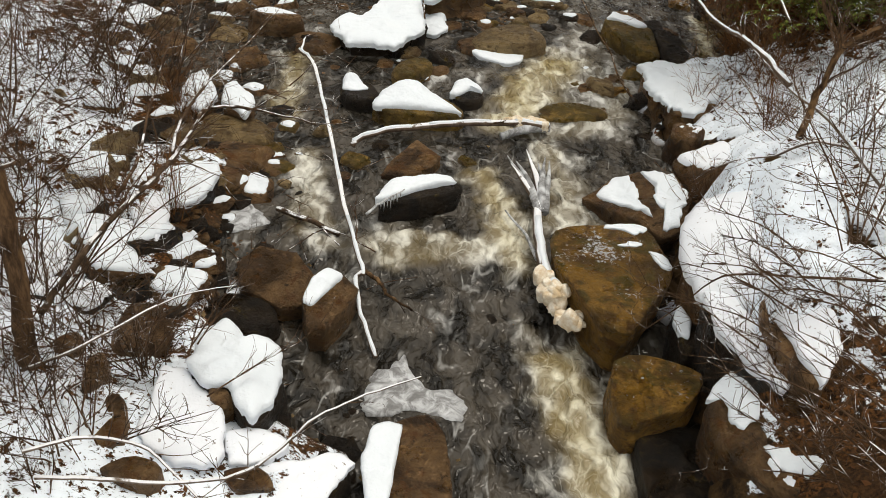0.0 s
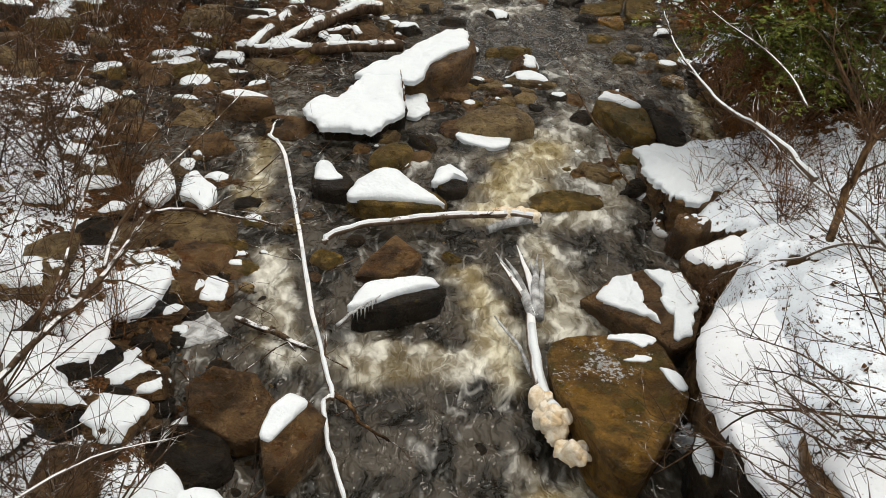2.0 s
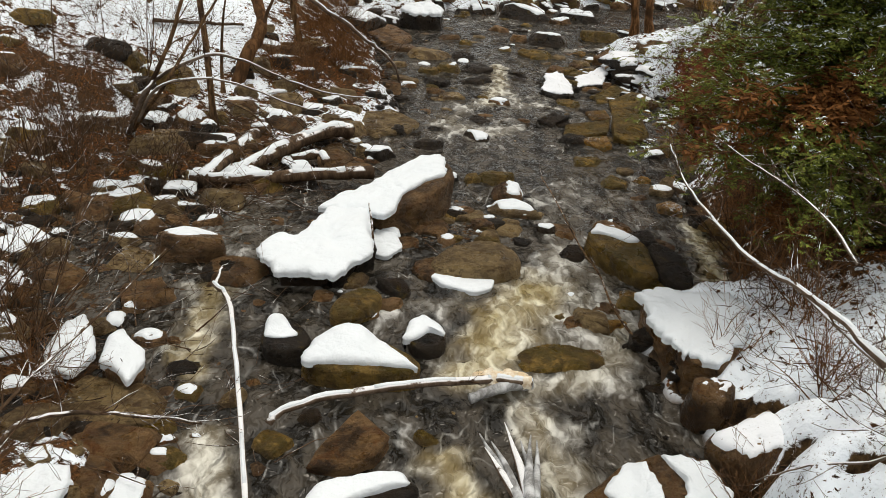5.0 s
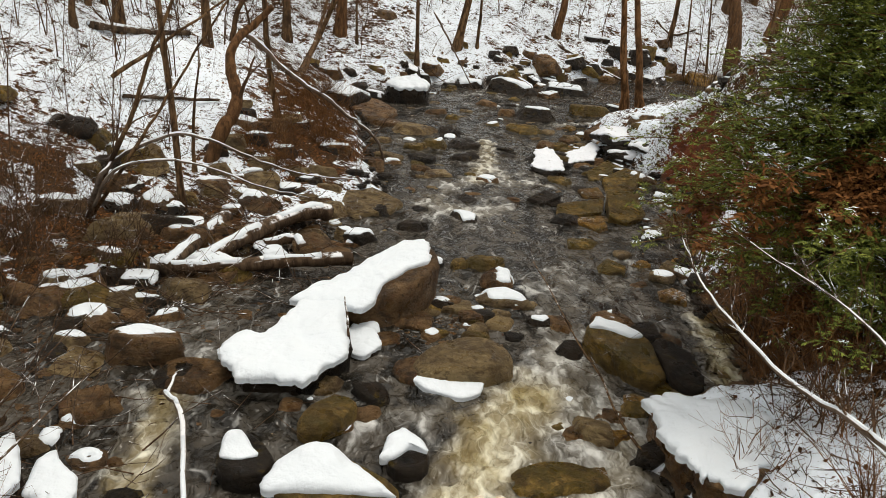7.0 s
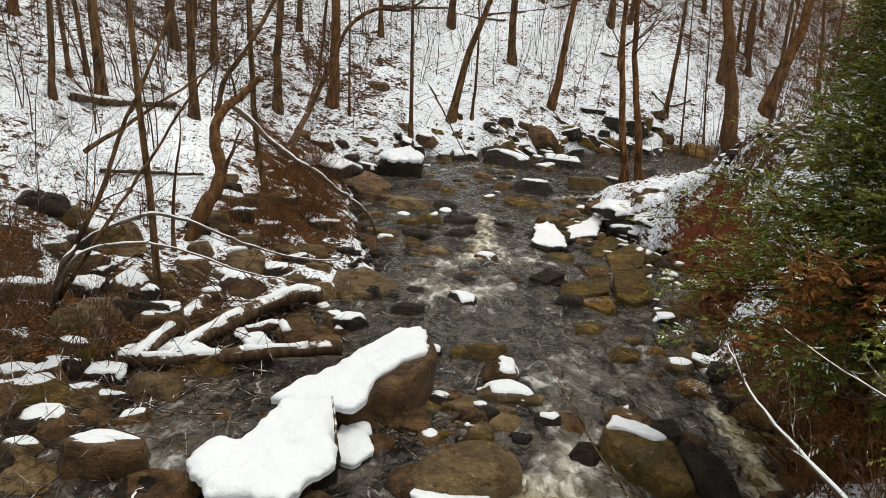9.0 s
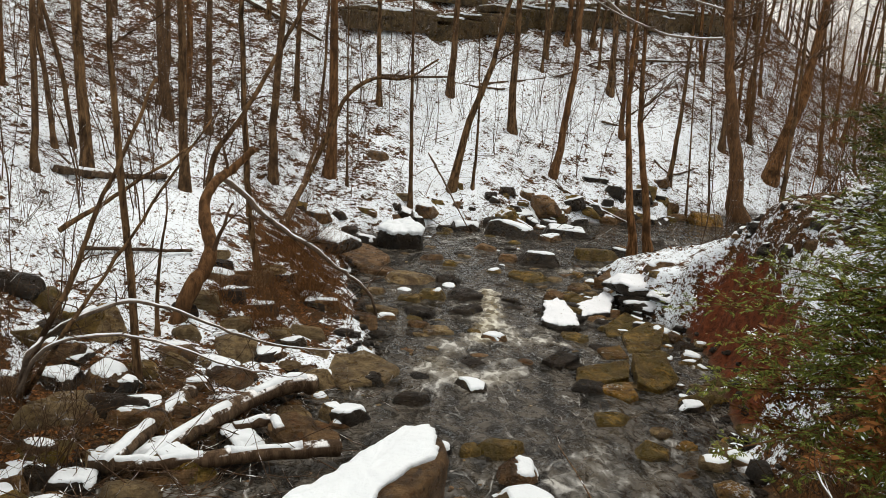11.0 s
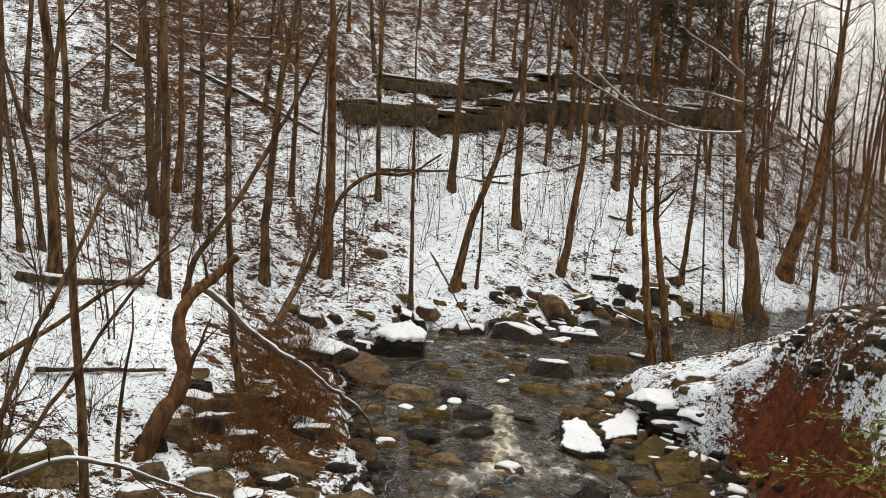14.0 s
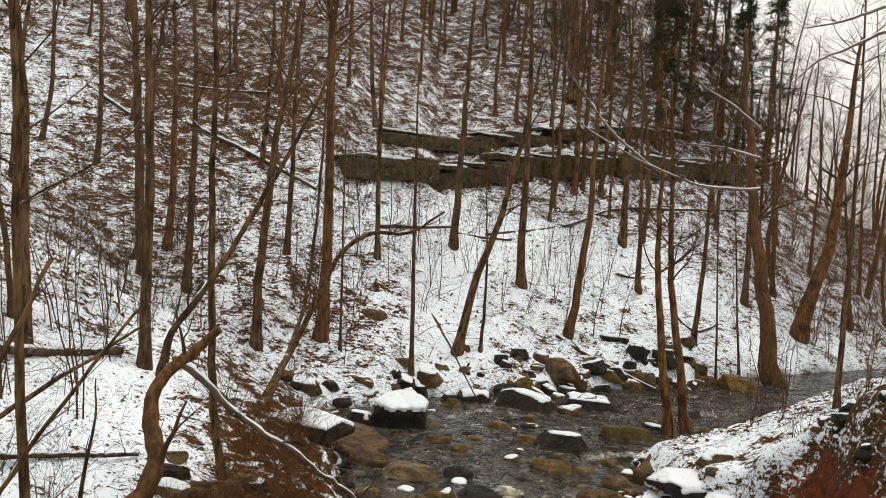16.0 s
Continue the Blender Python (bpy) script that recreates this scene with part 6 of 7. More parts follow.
fallen("branch", DEADWOOD, 0.03, 0.008, 0.5, 6, 205, "thin branch over the snowy stones", "branch", (-4.00, 5.67, 0.23), (-3.33, 5.50, 0.74), (-2.82, 5.80, 0.96), (-2.42, 6.10, 1.03), (-1.98, 6.30, 1.03))
fallen("branch", DEADWOOD, 0.03, 0.012, 0.8, 8, 206, "snow-dusted branch low over the bank", "branch", (-3.23, 4.30, 0.44), (-2.68, 4.35, 0.43), (-2.13, 4.40, 0.39), (-1.57, 4.50, 0.46), (-1.22, 4.70, 0.63), (-0.96, 4.90, 0.81), (-0.56, 5.20, 0.82), (-0.10, 5.50, 0.80))
fallen("branch", DEADWOOD, 0.028, 0.015, 0.5, 5, 207, "grey branch low over the bank", "branch", (-3.25, 4.30, 0.76), (-2.83, 4.50, 0.76), (-2.41, 4.60, 0.59), (-2.16, 4.50, 0.45), (-1.82, 4.30, 0.30))
fallen("leaning_tree", DEADWOOD, 0.06, 0.012, 0.85, 26, 208, "snow-edged slender tree leaning out over the water", "tree", (4.15, 9.90, 2.03), (3.96, 10.40, 2.17), (3.86, 11.20, 2.10), (3.63, 12.00, 2.04), (3.38, 12.80, 2.19), (3.22, 13.50, 2.35), (3.08, 13.90, 2.68))
fallen("leaning_tree", DEADWOOD, 0.026, 0.008, 0.7, 18, 209, "thin pale stem leaning beside it", "tree", (4.53, 11.50, 2.27), (4.39, 12.00, 2.51), (4.14, 12.60, 2.66), (3.88, 13.20, 2.73), (3.56, 13.80, 2.87))
fallen("bush_tree", BARK, 0.07, 0.03, 0.3, 22, 210, "small crooked brown tree on the snowy bank", "tree", (4.26, 9.35, 1.61), (4.47, 9.80, 1.90), (4.57, 9.90, 2.40), (4.64, 10.00, 2.59), (4.44, 10.20, 2.85), (4.19, 10.40, 3.25))
fallen("bush_tree", BARK, 0.05, 0.02, 0.3, 16, 211, "crooked limb of the small brown tree", "branch", (4.63, 10.00, 2.51), (4.86, 10.00, 2.75), (5.12, 10.10, 2.84), (5.53, 10.10, 3.06))
fallen("branch", DEADWOOD, 0.035, 0.012, 0.6, 6, 212, "thin branch across the bank snow", "branch", (5.05, 9.40, 1.50), (4.56, 9.60, 1.44), (4.22, 9.80, 1.10), (3.81, 10.00, 0.85), (3.49, 10.20, 0.47))
fallen("branch", DEADWOOD, 0.05, 0.02, 0.7, 5, 213, "pale fallen limb on the bank", "branch", (5.05, 8.60, 1.47), (4.77, 9.80, 1.65), (4.48, 10.60, 1.67), (4.21, 11.80, 1.74))
fallen("branch", TWIG, 0.025, 0.008, 0.1, 8, 214, "brown twig branch hanging over the rocks", "branch", (4.50, 6.60, 1.57), (4.08, 6.80, 1.40), (3.62, 7.00, 1.22), (3.06, 7.30, 0.92), (2.72, 7.40, 0.34), (2.39, 7.50, -0.18))
fallen("branch", TWIG, 0.018, 0.005, 0.1, 12, 215, "tangled thin brown branch over the bank", "branch", (4.18, 4.90, 0.60), (3.43, 5.30, 1.04), (2.85, 5.90, 0.98))
fallen("branch", TWIG, 0.018, 0.005, 0.1, 12, 216, "tangled thin brown branch over the bank", "branch", (3.94, 4.90, 1.31), (3.31, 5.30, 1.66), (2.84, 5.90, 1.55))
fallen("branch", TWIG, 0.018, 0.005, 0.1, 12, 217, "tangled thin brown branch over the bank", "branch", (4.30, 4.90, 0.29), (3.59, 5.30, 0.16), (2.99, 5.90, -0.59))
fallen("branch", TWIG, 0.018, 0.005, 0.1, 12, 218, "tangled thin brown branch over the bank", "branch", (3.64, 4.90, 2.06), (3.21, 5.30, 2.27), (2.93, 5.90, 2.08))
fallen("branch", TWIG, 0.018, 0.005, 0.1, 12, 219, "tangled thin brown branch over the bank", "branch", (3.86, 4.90, 0.23), (3.57, 5.30, 0.69), (3.51, 5.90, 0.60))
fallen("branch", TWIG, 0.018, 0.005, 0.1, 12, 220, "tangled thin brown branch over the bank", "branch", (4.11, 4.90, 0.90), (3.87, 5.30, 0.73), (3.83, 5.90, -0.03))
for k, line in enumerate((((10.4, 39.0, 7.7), (8.65, 39.0, 7.65), (7.7, 39.0, 7.9), (6.4, 39.0, 8.35), (5.0, 39.0, 9.05), (3.9, 39.0, 9.7)),
                          ((7.65, 40.0, 7.9), (5.8, 40.0, 9.2), (4.4, 40.0, 10.8), (3.3, 40.0, 12.3), (2.4, 40.0, 13.3)),
                          ((10.3, 39.0, 9.6), (9.2, 39.0, 10.4), (8.4, 39.0, 10.8), (7.9, 39.0, 11.3)),
                          ((10.3, 39.0, 8.7), (9.1, 39.0, 8.95), (7.9, 39.0, 9.0)),
                          ((12.5, 36.0, 12.3), (11.4, 36.0, 11.7), (10.6, 36.0, 11.3), (9.9, 36.0, 10.6)),
                          ((12.4, 36.0, 13.0), (11.3, 36.0, 12.5), (10.2, 36.0, 12.2)))):
    fallen("bough", DEADWOOD, 0.075, 0.025, 0.9, 9, 960 + k, "snow-edged bare bough reaching over the far pool", "branch", *line)
fallen("stick", TWIG, 0.03, 0.02, 0, 0, 970, "short dark stick wedged against the snowy boulder", "branch", (-0.80, 16.7, -0.2), (-0.86, 17.0, 0.0), (-0.95, 17.4, 0.14))
tangle = random.Random(41)
for k in range(40):
    x, y, z = tangle.uniform(3.4, 5.0), tangle.uniform(4.4, 7.2), tangle.uniform(0.0, 1.7)
    run = (tangle.uniform(-1.3, -0.5), tangle.uniform(0.1, 0.9), tangle.uniform(-0.3, 0.4))
    fallen("branch", TWIG, 0.016, 0.005, 0.1, 9, 980 + k, "tangled thin brown branch over the bank", "branch", (x, y, z), (x + run[0] * 0.5, y + run[1] * 0.5, z + run[2] * 0.5 + 0.1), (x + run[0], y + run[1], z + run[2]))
for k in range(12):
    x, y, z = tangle.uniform(-4.4, -2.2), tangle.uniform(4.6, 6.2), tangle.uniform(-0.1, 0.5)
    run = (tangle.uniform(-0.4, 0.9), tangle.uniform(0.1, 0.9), tangle.uniform(0.1, 0.6))
    fallen("branch", TWIG, 0.014, 0.004, 0.1, 7, 1040 + k, "thin brown branch rising from the snowy bank", "branch", (x, y, z), (x + run[0] * 0.5, y + run[1] * 0.5, z + run[2] * 0.6), (x + run[0], y + run[1], z + run[2]))
ice_sheet("grey rotten ice sheet at the slab's foot", (-0.77, 7.04), (-0.72, 7.33), (-0.53, 7.45), (-0.37, 7.67), (-0.24, 7.39), (0.02, 7.13), (0.26, 7.16), (0.46, 6.87), (0.35, 6.68), (0.08, 6.73), (-0.26, 6.78), (-0.45, 6.67), (-0.67, 6.64), (-0.79, 6.80))
ice_sheet("thin pale shelf ice between the rocks", (-3.38, 10.14), (-3.31, 10.61), (-3.07, 10.69), (-2.70, 10.24), (-2.61, 10.01), (-2.87, 9.88), (-3.17, 9.74), (-3.30, 9.86))
frayed(1.44, 10.55, -0.62, (-0.04, 1, 0.08), 1.7, 7, 3)
fallen("branch", ICE, 0.035, 0.012, 0, 0, 190, "thin ice-coated branch fringed with icicles", "branch", (-1.15, 9.9, -0.5), (-0.9, 10.2, -0.42), (-0.64, 10.48, -0.39))
icicle(-0.961, 10.117, -0.41, 0.12)
icicle(-0.918, 10.166, -0.41, 0.2)
icicle(-0.875, 10.215, -0.41, 0.16)
icicle(-0.832, 10.264, -0.41, 0.22)
icicle(-0.789, 10.313, -0.41, 0.14)
icicle(-0.746, 10.362, -0.41, 0.18)
icicle(-0.703, 10.411, -0.41, 0.1)


# ---- cedar over the water ----
def spray(verts, faces, p, way, length, rng, blades=10):
    """A flat drooping spray of scale leaves."""
    w = Vector(way).normalized()
    s = w.cross(Vector((0, 0, 1)))
    s = s.normalized() if s.length > 0.01 else Vector((1, 0, 0))
    for k in range(blades):
        t = k / (blades - 1)
        side = (1 if k % 2 else -1) * (0.9 - 0.5 * t)
        base = p + w * (length * 0.75 * t)
        tip = base + (w * 0.55 + s * side + Vector((0, 0, rng.uniform(-0.35, 0.1)))).normalized() * length * rng.uniform(0.35, 0.6)
        mid = (base + tip) / 2
        wide = (tip - base).cross(Vector((rng.gauss(0, 0.5), rng.gauss(0, 0.5), 1))).normalized() * length * 0.085
        n = len(verts)
        verts += [base, mid + wide, tip, mid - wide]
        faces.append((n, n + 1, n + 2, n + 3))


def conifer(x, y, z, height, reach, seed, foliage, count, label, lift=0.1, droop=-0.25, flecks=False, profile=((0, 1), (1, 0.1)), size=1.0, per=9):
    """An evergreen; profile: how far its limbs reach at shares of its height, as parts of reach."""
    rng = random.Random(seed)
    root = tagged(new("conifer"), label, "tree", "evergreens")
    root.location = (x, y, z)
    stem = Tubes()
    pts, rad = crooked(rng, (0, 0, -0.3), (0, 0, 1), height + 0.3, height * 0.022, 0.02, 9, 0.03, 0.2)
    stem.add(pts, rad, 8)
    stem.mesh("trunk", BROWN_BARK, root)
    limbs, verts, faces, white_v, white_f, rust_v, rust_f = Tubes(), [], [], [], [], [], []
    for k in range(count):
        f = lift + (1 - lift) * rng.random() ** 0.9
        at = Vector((0, 0, f * height))
        a = rng.uniform(0, 2 * math.pi) if k % 2 or not flecks else rng.gauss(3.6, 0.8)
        long = reach * float(lerp_table(f, profile)) * rng.uniform(0.6, 1.08)
        way = Vector((math.cos(a), math.sin(a), rng.uniform(-0.1, 0.3)))
        line, lr = crooked(rng, at, way, long, 0.018 * height * 0.16 + 0.012, 0.004, 6, 0.10, droop * 0.12)
        limbs.add(line, lr, 4, cap=False)
        for i in range(2, 7):
            for j in range(per):
                p = line[i - 1].lerp(line[i], rng.random())
                w = (line[i] - line[i - 1]).normalized() * 0.5 + Vector((rng.gauss(0, 0.8), rng.gauss(0, 0.8), rng.gauss(0.12, 0.5)))
                w.normalize()
                if flecks and noise.noise(p * 0.9) > 0.5:
                    spray(rust_v, rust_f, p + w * rng.uniform(0, 0.2), w, rng.uniform(0.15, 0.3), rng)
                    continue
                spray(verts, faces, p + w * rng.uniform(0, 0.22), w, rng.uniform(0.15, 0.32) * size, rng, 9 if size < 1.2 else 7)
                if flecks and rng.random() < 0.10:
                    spray(white_v, white_f, p + w * 0.1 + Vector((0, 0, 0.05)), w, rng.uniform(0.08, 0.17), rng, 5)
    tagged(limbs.mesh("limb_mass", BROWN_BARK, root), kind="stuff")
    tagged(mesh_object("crown", verts, faces, foliage, root, smooth=False), kind="stuff")
    if flecks:
        tagged(mesh_object("dead_foliage", rust_v, rust_f, RUST_LEAF, root, "rust-brown dying sprays", smooth=False), kind="stuff")
        tagged(mesh_object("caught_snow", white_v, white_f, CLEAN, root, "flecks of snow caught in the foliage", smooth=False), kind="stuff")
    return root


conifer(6.9, 16.9, float(ground(6.9, 16.9)) - 0.1, 9.2, 4.6, 5, NEEDLE, 600, "dense green cedar leaning over the stream bank", 0.03, flecks=True, profile=((0, 0.3), (0.1, 0.36), (0.16, 0.7), (0.23, 0.92), (0.3, 0.75), (0.4, 0.56), (0.5, 0.42), (0.8, 0.2), (1, 0.06)), size=0.5, per=22)
conifer(8.6, 19.2, float(ground(8.6, 19.2)) - 0.1, 3.6, 2.2, 9, NEEDLE, 130, "low spreading cedar bush on the bank", 0.0, flecks=True, size=0.8)
conifer(10.9, 25.2, float(ground(10.9, 25.2)) - 0.1, 10.0, 2.9, 6, DARK_CEDAR, 260, "dark green cedar on the snowy bank top", 0.0, size=0.85, per=12)

# ---- rock ledges across the hillside ----
def ledge(seed, x0, y0, x1, y1, height, depth, pieces, tone, snow, label):
    """A broken band of bedded rock along the slope, with snow on its shelves."""
    rng = random.Random(seed)
    root = tagged(new("rock_ledge"), label, "rock ledge", "hillside ledges")
    way = Vector((x1 - x0, y1 - y0, 0))
    total = way.length
    long = total / pieces
    way.normalize()
    side = Vector((-way.y, way.x, 0))
    courses = ((0.0, 0.22, 0.55, 0.1, 0.0), (0.24, 0.62, 0.0, 0.0, 0.3), (0.86, 0.16, 0.35, -0.1, 0.6))
    for base, share, back, wide, white in courses:
        at = -0.3 * long
        while at < total - 0.3 * long:
            run = long * rng.uniform(0.7, 1.9)
            mid = Vector((x0, y0, 0)) + way * (at + run / 2)
            z = float(ground(mid.x, mid.y)) - 0.25
            set_back = back + rng.uniform(-0.25, 0.3)
            corners = []
            for u, v in ((-0.53, 0), (-0.2, rng.uniform(-0.25, 0.2)), (0.15, rng.uniform(-0.25, 0.2)), (0.53, 0), (0.53, depth), (-0.53, depth)):
                p = mid + way * (u * run) + side * (v + set_back + rng.uniform(-0.12, 0.12))
                corners.append((p.x, p.y))
            low, high = z + base * height, z + (base + share) * height + rng.uniform(-0.12, 0.12)
            block, top = hewn("block", corners, low + 0.25, high, tone, "", worn=0.1, flare=-0.03, rough=0.025, seed=seed * 90 + int(at * 3))
            if rng.random() < white:
                drift(block, [(mid.x + (x - mid.x) * 0.9, mid.y + (y - mid.y) * 0.9) for x, y in corners], top, 0.07, seed + int(at))
            for key in ("label", "category", "group"):
                if key in block:
                    del block[key]
            block.parent = root
            at += run * rng.uniform(0.8, 1.0)
    return root


ledge(1, -4.2, 58.2, 9.0, 67.2, 1.9, 2.2, 9, "ledge", 0.5, "long mossy sandstone ledge with an undercut on the slope")
ledge(2, 9.0, 67.2, 22.5, 74.8, 2.1, 2.4, 8, "ledge", 0.5, "mossy sandstone ledge running on along the slope")
ledge(3, -2.5, 64.3, 23, 81.0, 1.2, 1.6, 12, "ledge", 0.6, "low upper rock ledge with snow on top")

# ---- hillside trees farther up ----
kinds = []
rng = random.Random(77)
for k in range(7):
    h = rng.uniform(12, 18)
    kinds.append(tree((BARK, BROWN_BARK)[k % 2], rng.uniform(0.09, 0.17), h, 1.0, 900 + k, (0, 0, 0), (rng.uniform(-0.3, 0.3), 0, 3), (rng.uniform(-0.5, 0.5), 0, 7)))
for k in range(230):
    x, y = rng.uniform(-40, 60), rng.uniform(50, 108)
    if y < 60 and -8 < x < 16 or y < float(lerp_table(x, FAR)) + 5:
        continue
    copy_thing(kinds[k % 7], pose(x, y, float(ground(x, y)) - 0.05, rng.uniform(-4, 4), rng.uniform(-4, 4), rng.uniform(0, 360)))
for k, (x, y) in enumerate(((-16, 40), (-13, 34), (-18, 48), (-11, 47), (-22, 38), (-15.5, 30.5), (13, 38))):
    kinds[k].matrix_world = pose(x, y, float(ground(x, y)) - 0.05, 0, 0, 40 * k)

for k in range(13):
    x, y = rng.uniform(17, 32), rng.uniform(46, 76)
    if y > float(lerp_table(x, FAR)) + 3 or y < float(lerp_table(x, BACK)) - 2:
        copy_thing(kinds[k % 7], pose(x, y, float(ground(x, y)) - 0.05, rng.uniform(-7, 7), rng.uniform(-7, 7), rng.uniform(0, 360)))

# hemlocks up the slope
dark_firs = []
for k, (x, y, h) in enumerate(((17, 76, 15), (20, 79, 17), (14, 82, 15), (24, 83, 17), (-29, 60, 9), (19, 86, 16), (23, 76, 14), (27, 80, 15), (10, 87, 15), (6, 93, 15), (16, 91, 16), (12, 97, 16), (22, 92, 16), (1, 99, 15))):
    if k < 2:
        dark_firs.append(conifer(x, y, float(ground(x, y)) - 0.1, h, 3.2, 40 + k, DARK_NEEDLE, 70, "dark hemlock high on the far slope", 0.12, size=1.7, per=6))
    else:
        copy_thing(dark_firs[k % 2], pose(x, y, float(ground(x, y)) - 0.1, 0, 0, 50 * k))


# ---- saplings and shrubs ----
def thicket(name, seed, height, stems, material, spread, label, forks=3, level=2):
    """A many-stemmed bare shrub, one mesh."""
    rng = random.Random(seed)
    t = Tubes()
    for k in range(stems):
        a, lean = rng.uniform(0, 2 * math.pi), rng.uniform(0.05, spread)
        branching(t, rng, (rng.gauss(0, 0.12), rng.gauss(0, 0.12), -0.1), (math.cos(a) * lean, math.sin(a) * lean, 1), height * rng.uniform(0.6, 1.1), 0.006 + 0.004 * height * rng.random(), level, 0.12, 0.02, forks)
    return tagged(t.mesh(name, material), label, "shrub", "bare shrubs")


shrubs = [thicket("shrub", 300 + k, (1.1, 1.5, 0.9, 1.7)[k], (8, 7, 9, 6)[k], TWIG, 0.8, "bare brown thicket shrub rising from the snow") for k in range(4)]
rusty = [thicket("shrub", 320 + k, (0.9, 1.2, 0.7)[k], 15, RED_TWIG, 1.1, "rust-red tangled bramble shrub on the bank") for k in range(3)]
saplings = [thicket("sapling", 340 + k, (4.5, 6.0, 3.5)[k], (2, 1, 3)[k], TWIG, 0.18, "thin bare sapling among the snowy trees", 4) for k in range(3)]


brushy = [thicket("bush", 360 + k, (6.5, 5.0)[k], (4, 6)[k], RED_TWIG, 0.35, "tall dense brown brush on the snowy bank", 4, 3) for k in range(2)]


def strew(kinds, places, seed, low=0.8, high=1.2):
    """Copies of the kinds about the places (x, y, reach, how many); the first ones are used up too."""
    rng = random.Random(seed)
    left = list(kinds)
    k = 0
    for cx, cy, reach, count in places:
        for _ in range(count):
            x, y = cx + rng.uniform(-reach, reach), cy + rng.uniform(-reach, reach)
            if float(ground(x, y)) < float(water_level(y)) + 0.06:
                continue
            m = pose(x, y, float(ground(x, y)) - 0.02, rng.uniform(-8, 8), rng.uniform(-8, 8), rng.uniform(0, 360))
            if left:
                left.pop().matrix_world = m
            else:
                o = copy_thing(kinds[k % len(kinds)], m)
                o.scale = (rng.uniform(low, high),) * 3
            k += 1


strew(shrubs, ((-4.6, 6.2, 0.9, 6), (-5.2, 8.5, 1.1, 9), (-5.8, 11, 1.4, 6), (-6.5, 14, 1.3, 5), (-3.4, 6.3, 0.6, 5), (5.2, 9.8, 0.6, 2), (5.9, 12, 0.6, 2), (4.6, 6.0, 0.6, 3), (5.4, 14.8, 0.6, 2),
               (-8.5, 21, 2.0, 8), (-3.6, 21.5, 1.2, 7), (-5.2, 19.6, 1.2, 5), (-4, 32, 1.2, 5), (-7, 27, 2.0, 6), (-3.4, 5.0, 0.5, 3), (-10.5, 26, 2.5, 7), (9, 30, 1.5, 5), (-4.5, 42, 2.5, 8), (-10, 38, 4, 10)), 5)
wands = [thicket("shrub", 380 + k, (2.6, 3.4)[k], 7, TWIG, 0.75, "tall arching bare shrub with pale wands", 3) for k in range(2)]
strew(wands, ((6.0, 15.6, 0.6, 2), (6.0, 17.0, 0.4, 1), (-6.2, 10.5, 0.9, 5), (-5.2, 7.5, 0.7, 4), (-6.8, 13.5, 1.0, 5), (5.0, 8.0, 0.5, 2), (-7.5, 18.5, 1.4, 7), (-5.2, 13.4, 0.8, 5), (-5.4, 15.4, 0.7, 4)), 10)
strew(brushy, ((24, 64, 4, 5), (15.5, 37, 2, 2), (27, 58, 4, 6), (12.5, 33, 1.5, 1), (30, 70, 5, 16), (36, 76, 6, 16), (22, 60, 3, 6), (30, 60, 5, 14), (38, 66, 5, 12)), 9)
strew(rusty, ((4.9, 12.2, 0.4, 2), (4.6, 13.6, 0.4, 1), (5.6, 14.6, 0.4, 2), (3.9, 11.0, 0.3, 1), (-3.3, 26.4, 1.2, 8), (5.9, 16.6, 0.6, 4), (6.2, 17.4, 0.6, 2), (6.4, 18.8, 0.5, 2), (5.9, 16.0, 0.5, 2), (-4.9, 12.6, 0.7, 3), (-3.0, 29.5, 1.0, 9), (-3.4, 32.5, 0.9, 7), (-2.3, 27.5, 0.7, 5), (-8, 19.5, 1.5, 2), (-5.2, 15, 0.8, 2), (-4.3, 9.6, 0.5, 2)), 6)
strew(saplings, ((-2, 50, 3, 8), (7, 53, 3, 8), (0, 58, 5, 10), (-8, 54, 4, 10), (-14, 48, 4, 8), (-9, 30, 3.5, 14), (-12, 36, 4.5, 20), (-6, 44, 3.5, 14), (2, 52, 5, 14), (5, 56, 6, 14), (12, 60, 7, 12), (-13, 27, 3, 9), (11, 38, 3, 6), (-7, 23, 1.5, 3), (20, 62, 6, 4), (29, 68, 5, 14), (36, 76, 7, 24)), 7)


# ---- snow-topped stones along the far shore and low ones in the far pool ----
rng = random.Random(31)
for k in range(120):
    x = rng.uniform(-5, 13)
    y = float(lerp_table(x, FAR)) + rng.gauss(0.5, 0.9)
    z = max(float(ground(x, y)), float(water_level(y)))
    w = rng.uniform(0.25, 0.6) * (1 + 1.3 * rng.random() ** 3)
    rock("shore_stone", x, y, z - 0.05, w, w * rng.uniform(0.6, 1.1), w * rng.uniform(0.3, 0.6), turn=rng.uniform(-60, 60), tone=rng.choice(("dark", "dark", "brown", "moss")), snow=rng.choice((0.0, 0.0, 0.5, 0.6, 0.8)), tilt=(rng.uniform(-12, 12), rng.uniform(-12, 12)), speckled=k % 2 == 0, seed=400 + k)
for k in range(120):
    y = rng.uniform(24, 43)
    x = rng.uniform(float(lerp_table(y, LEFT)), float(lerp_table(y, RIGHT)) + max(0, y - 36))
    if float(ground(x, y)) > float(water_level(y)):
        continue
    w = rng.uniform(0.2, 0.6) * (1 + rng.random() ** 3)
    rock("pool_stone", x, y, float(water_level(y)) - 0.06, w, w * rng.uniform(0.6, 1.0), w * rng.uniform(0.14, 0.3), turn=rng.uniform(-60, 60), tone=rng.choice(("dark", "dark", "moss", "brown", "tan")), snow=rng.choice((0.0, 0.0, 0.0, 0.0, 0.0, 0.6)), seed=1500 + k)
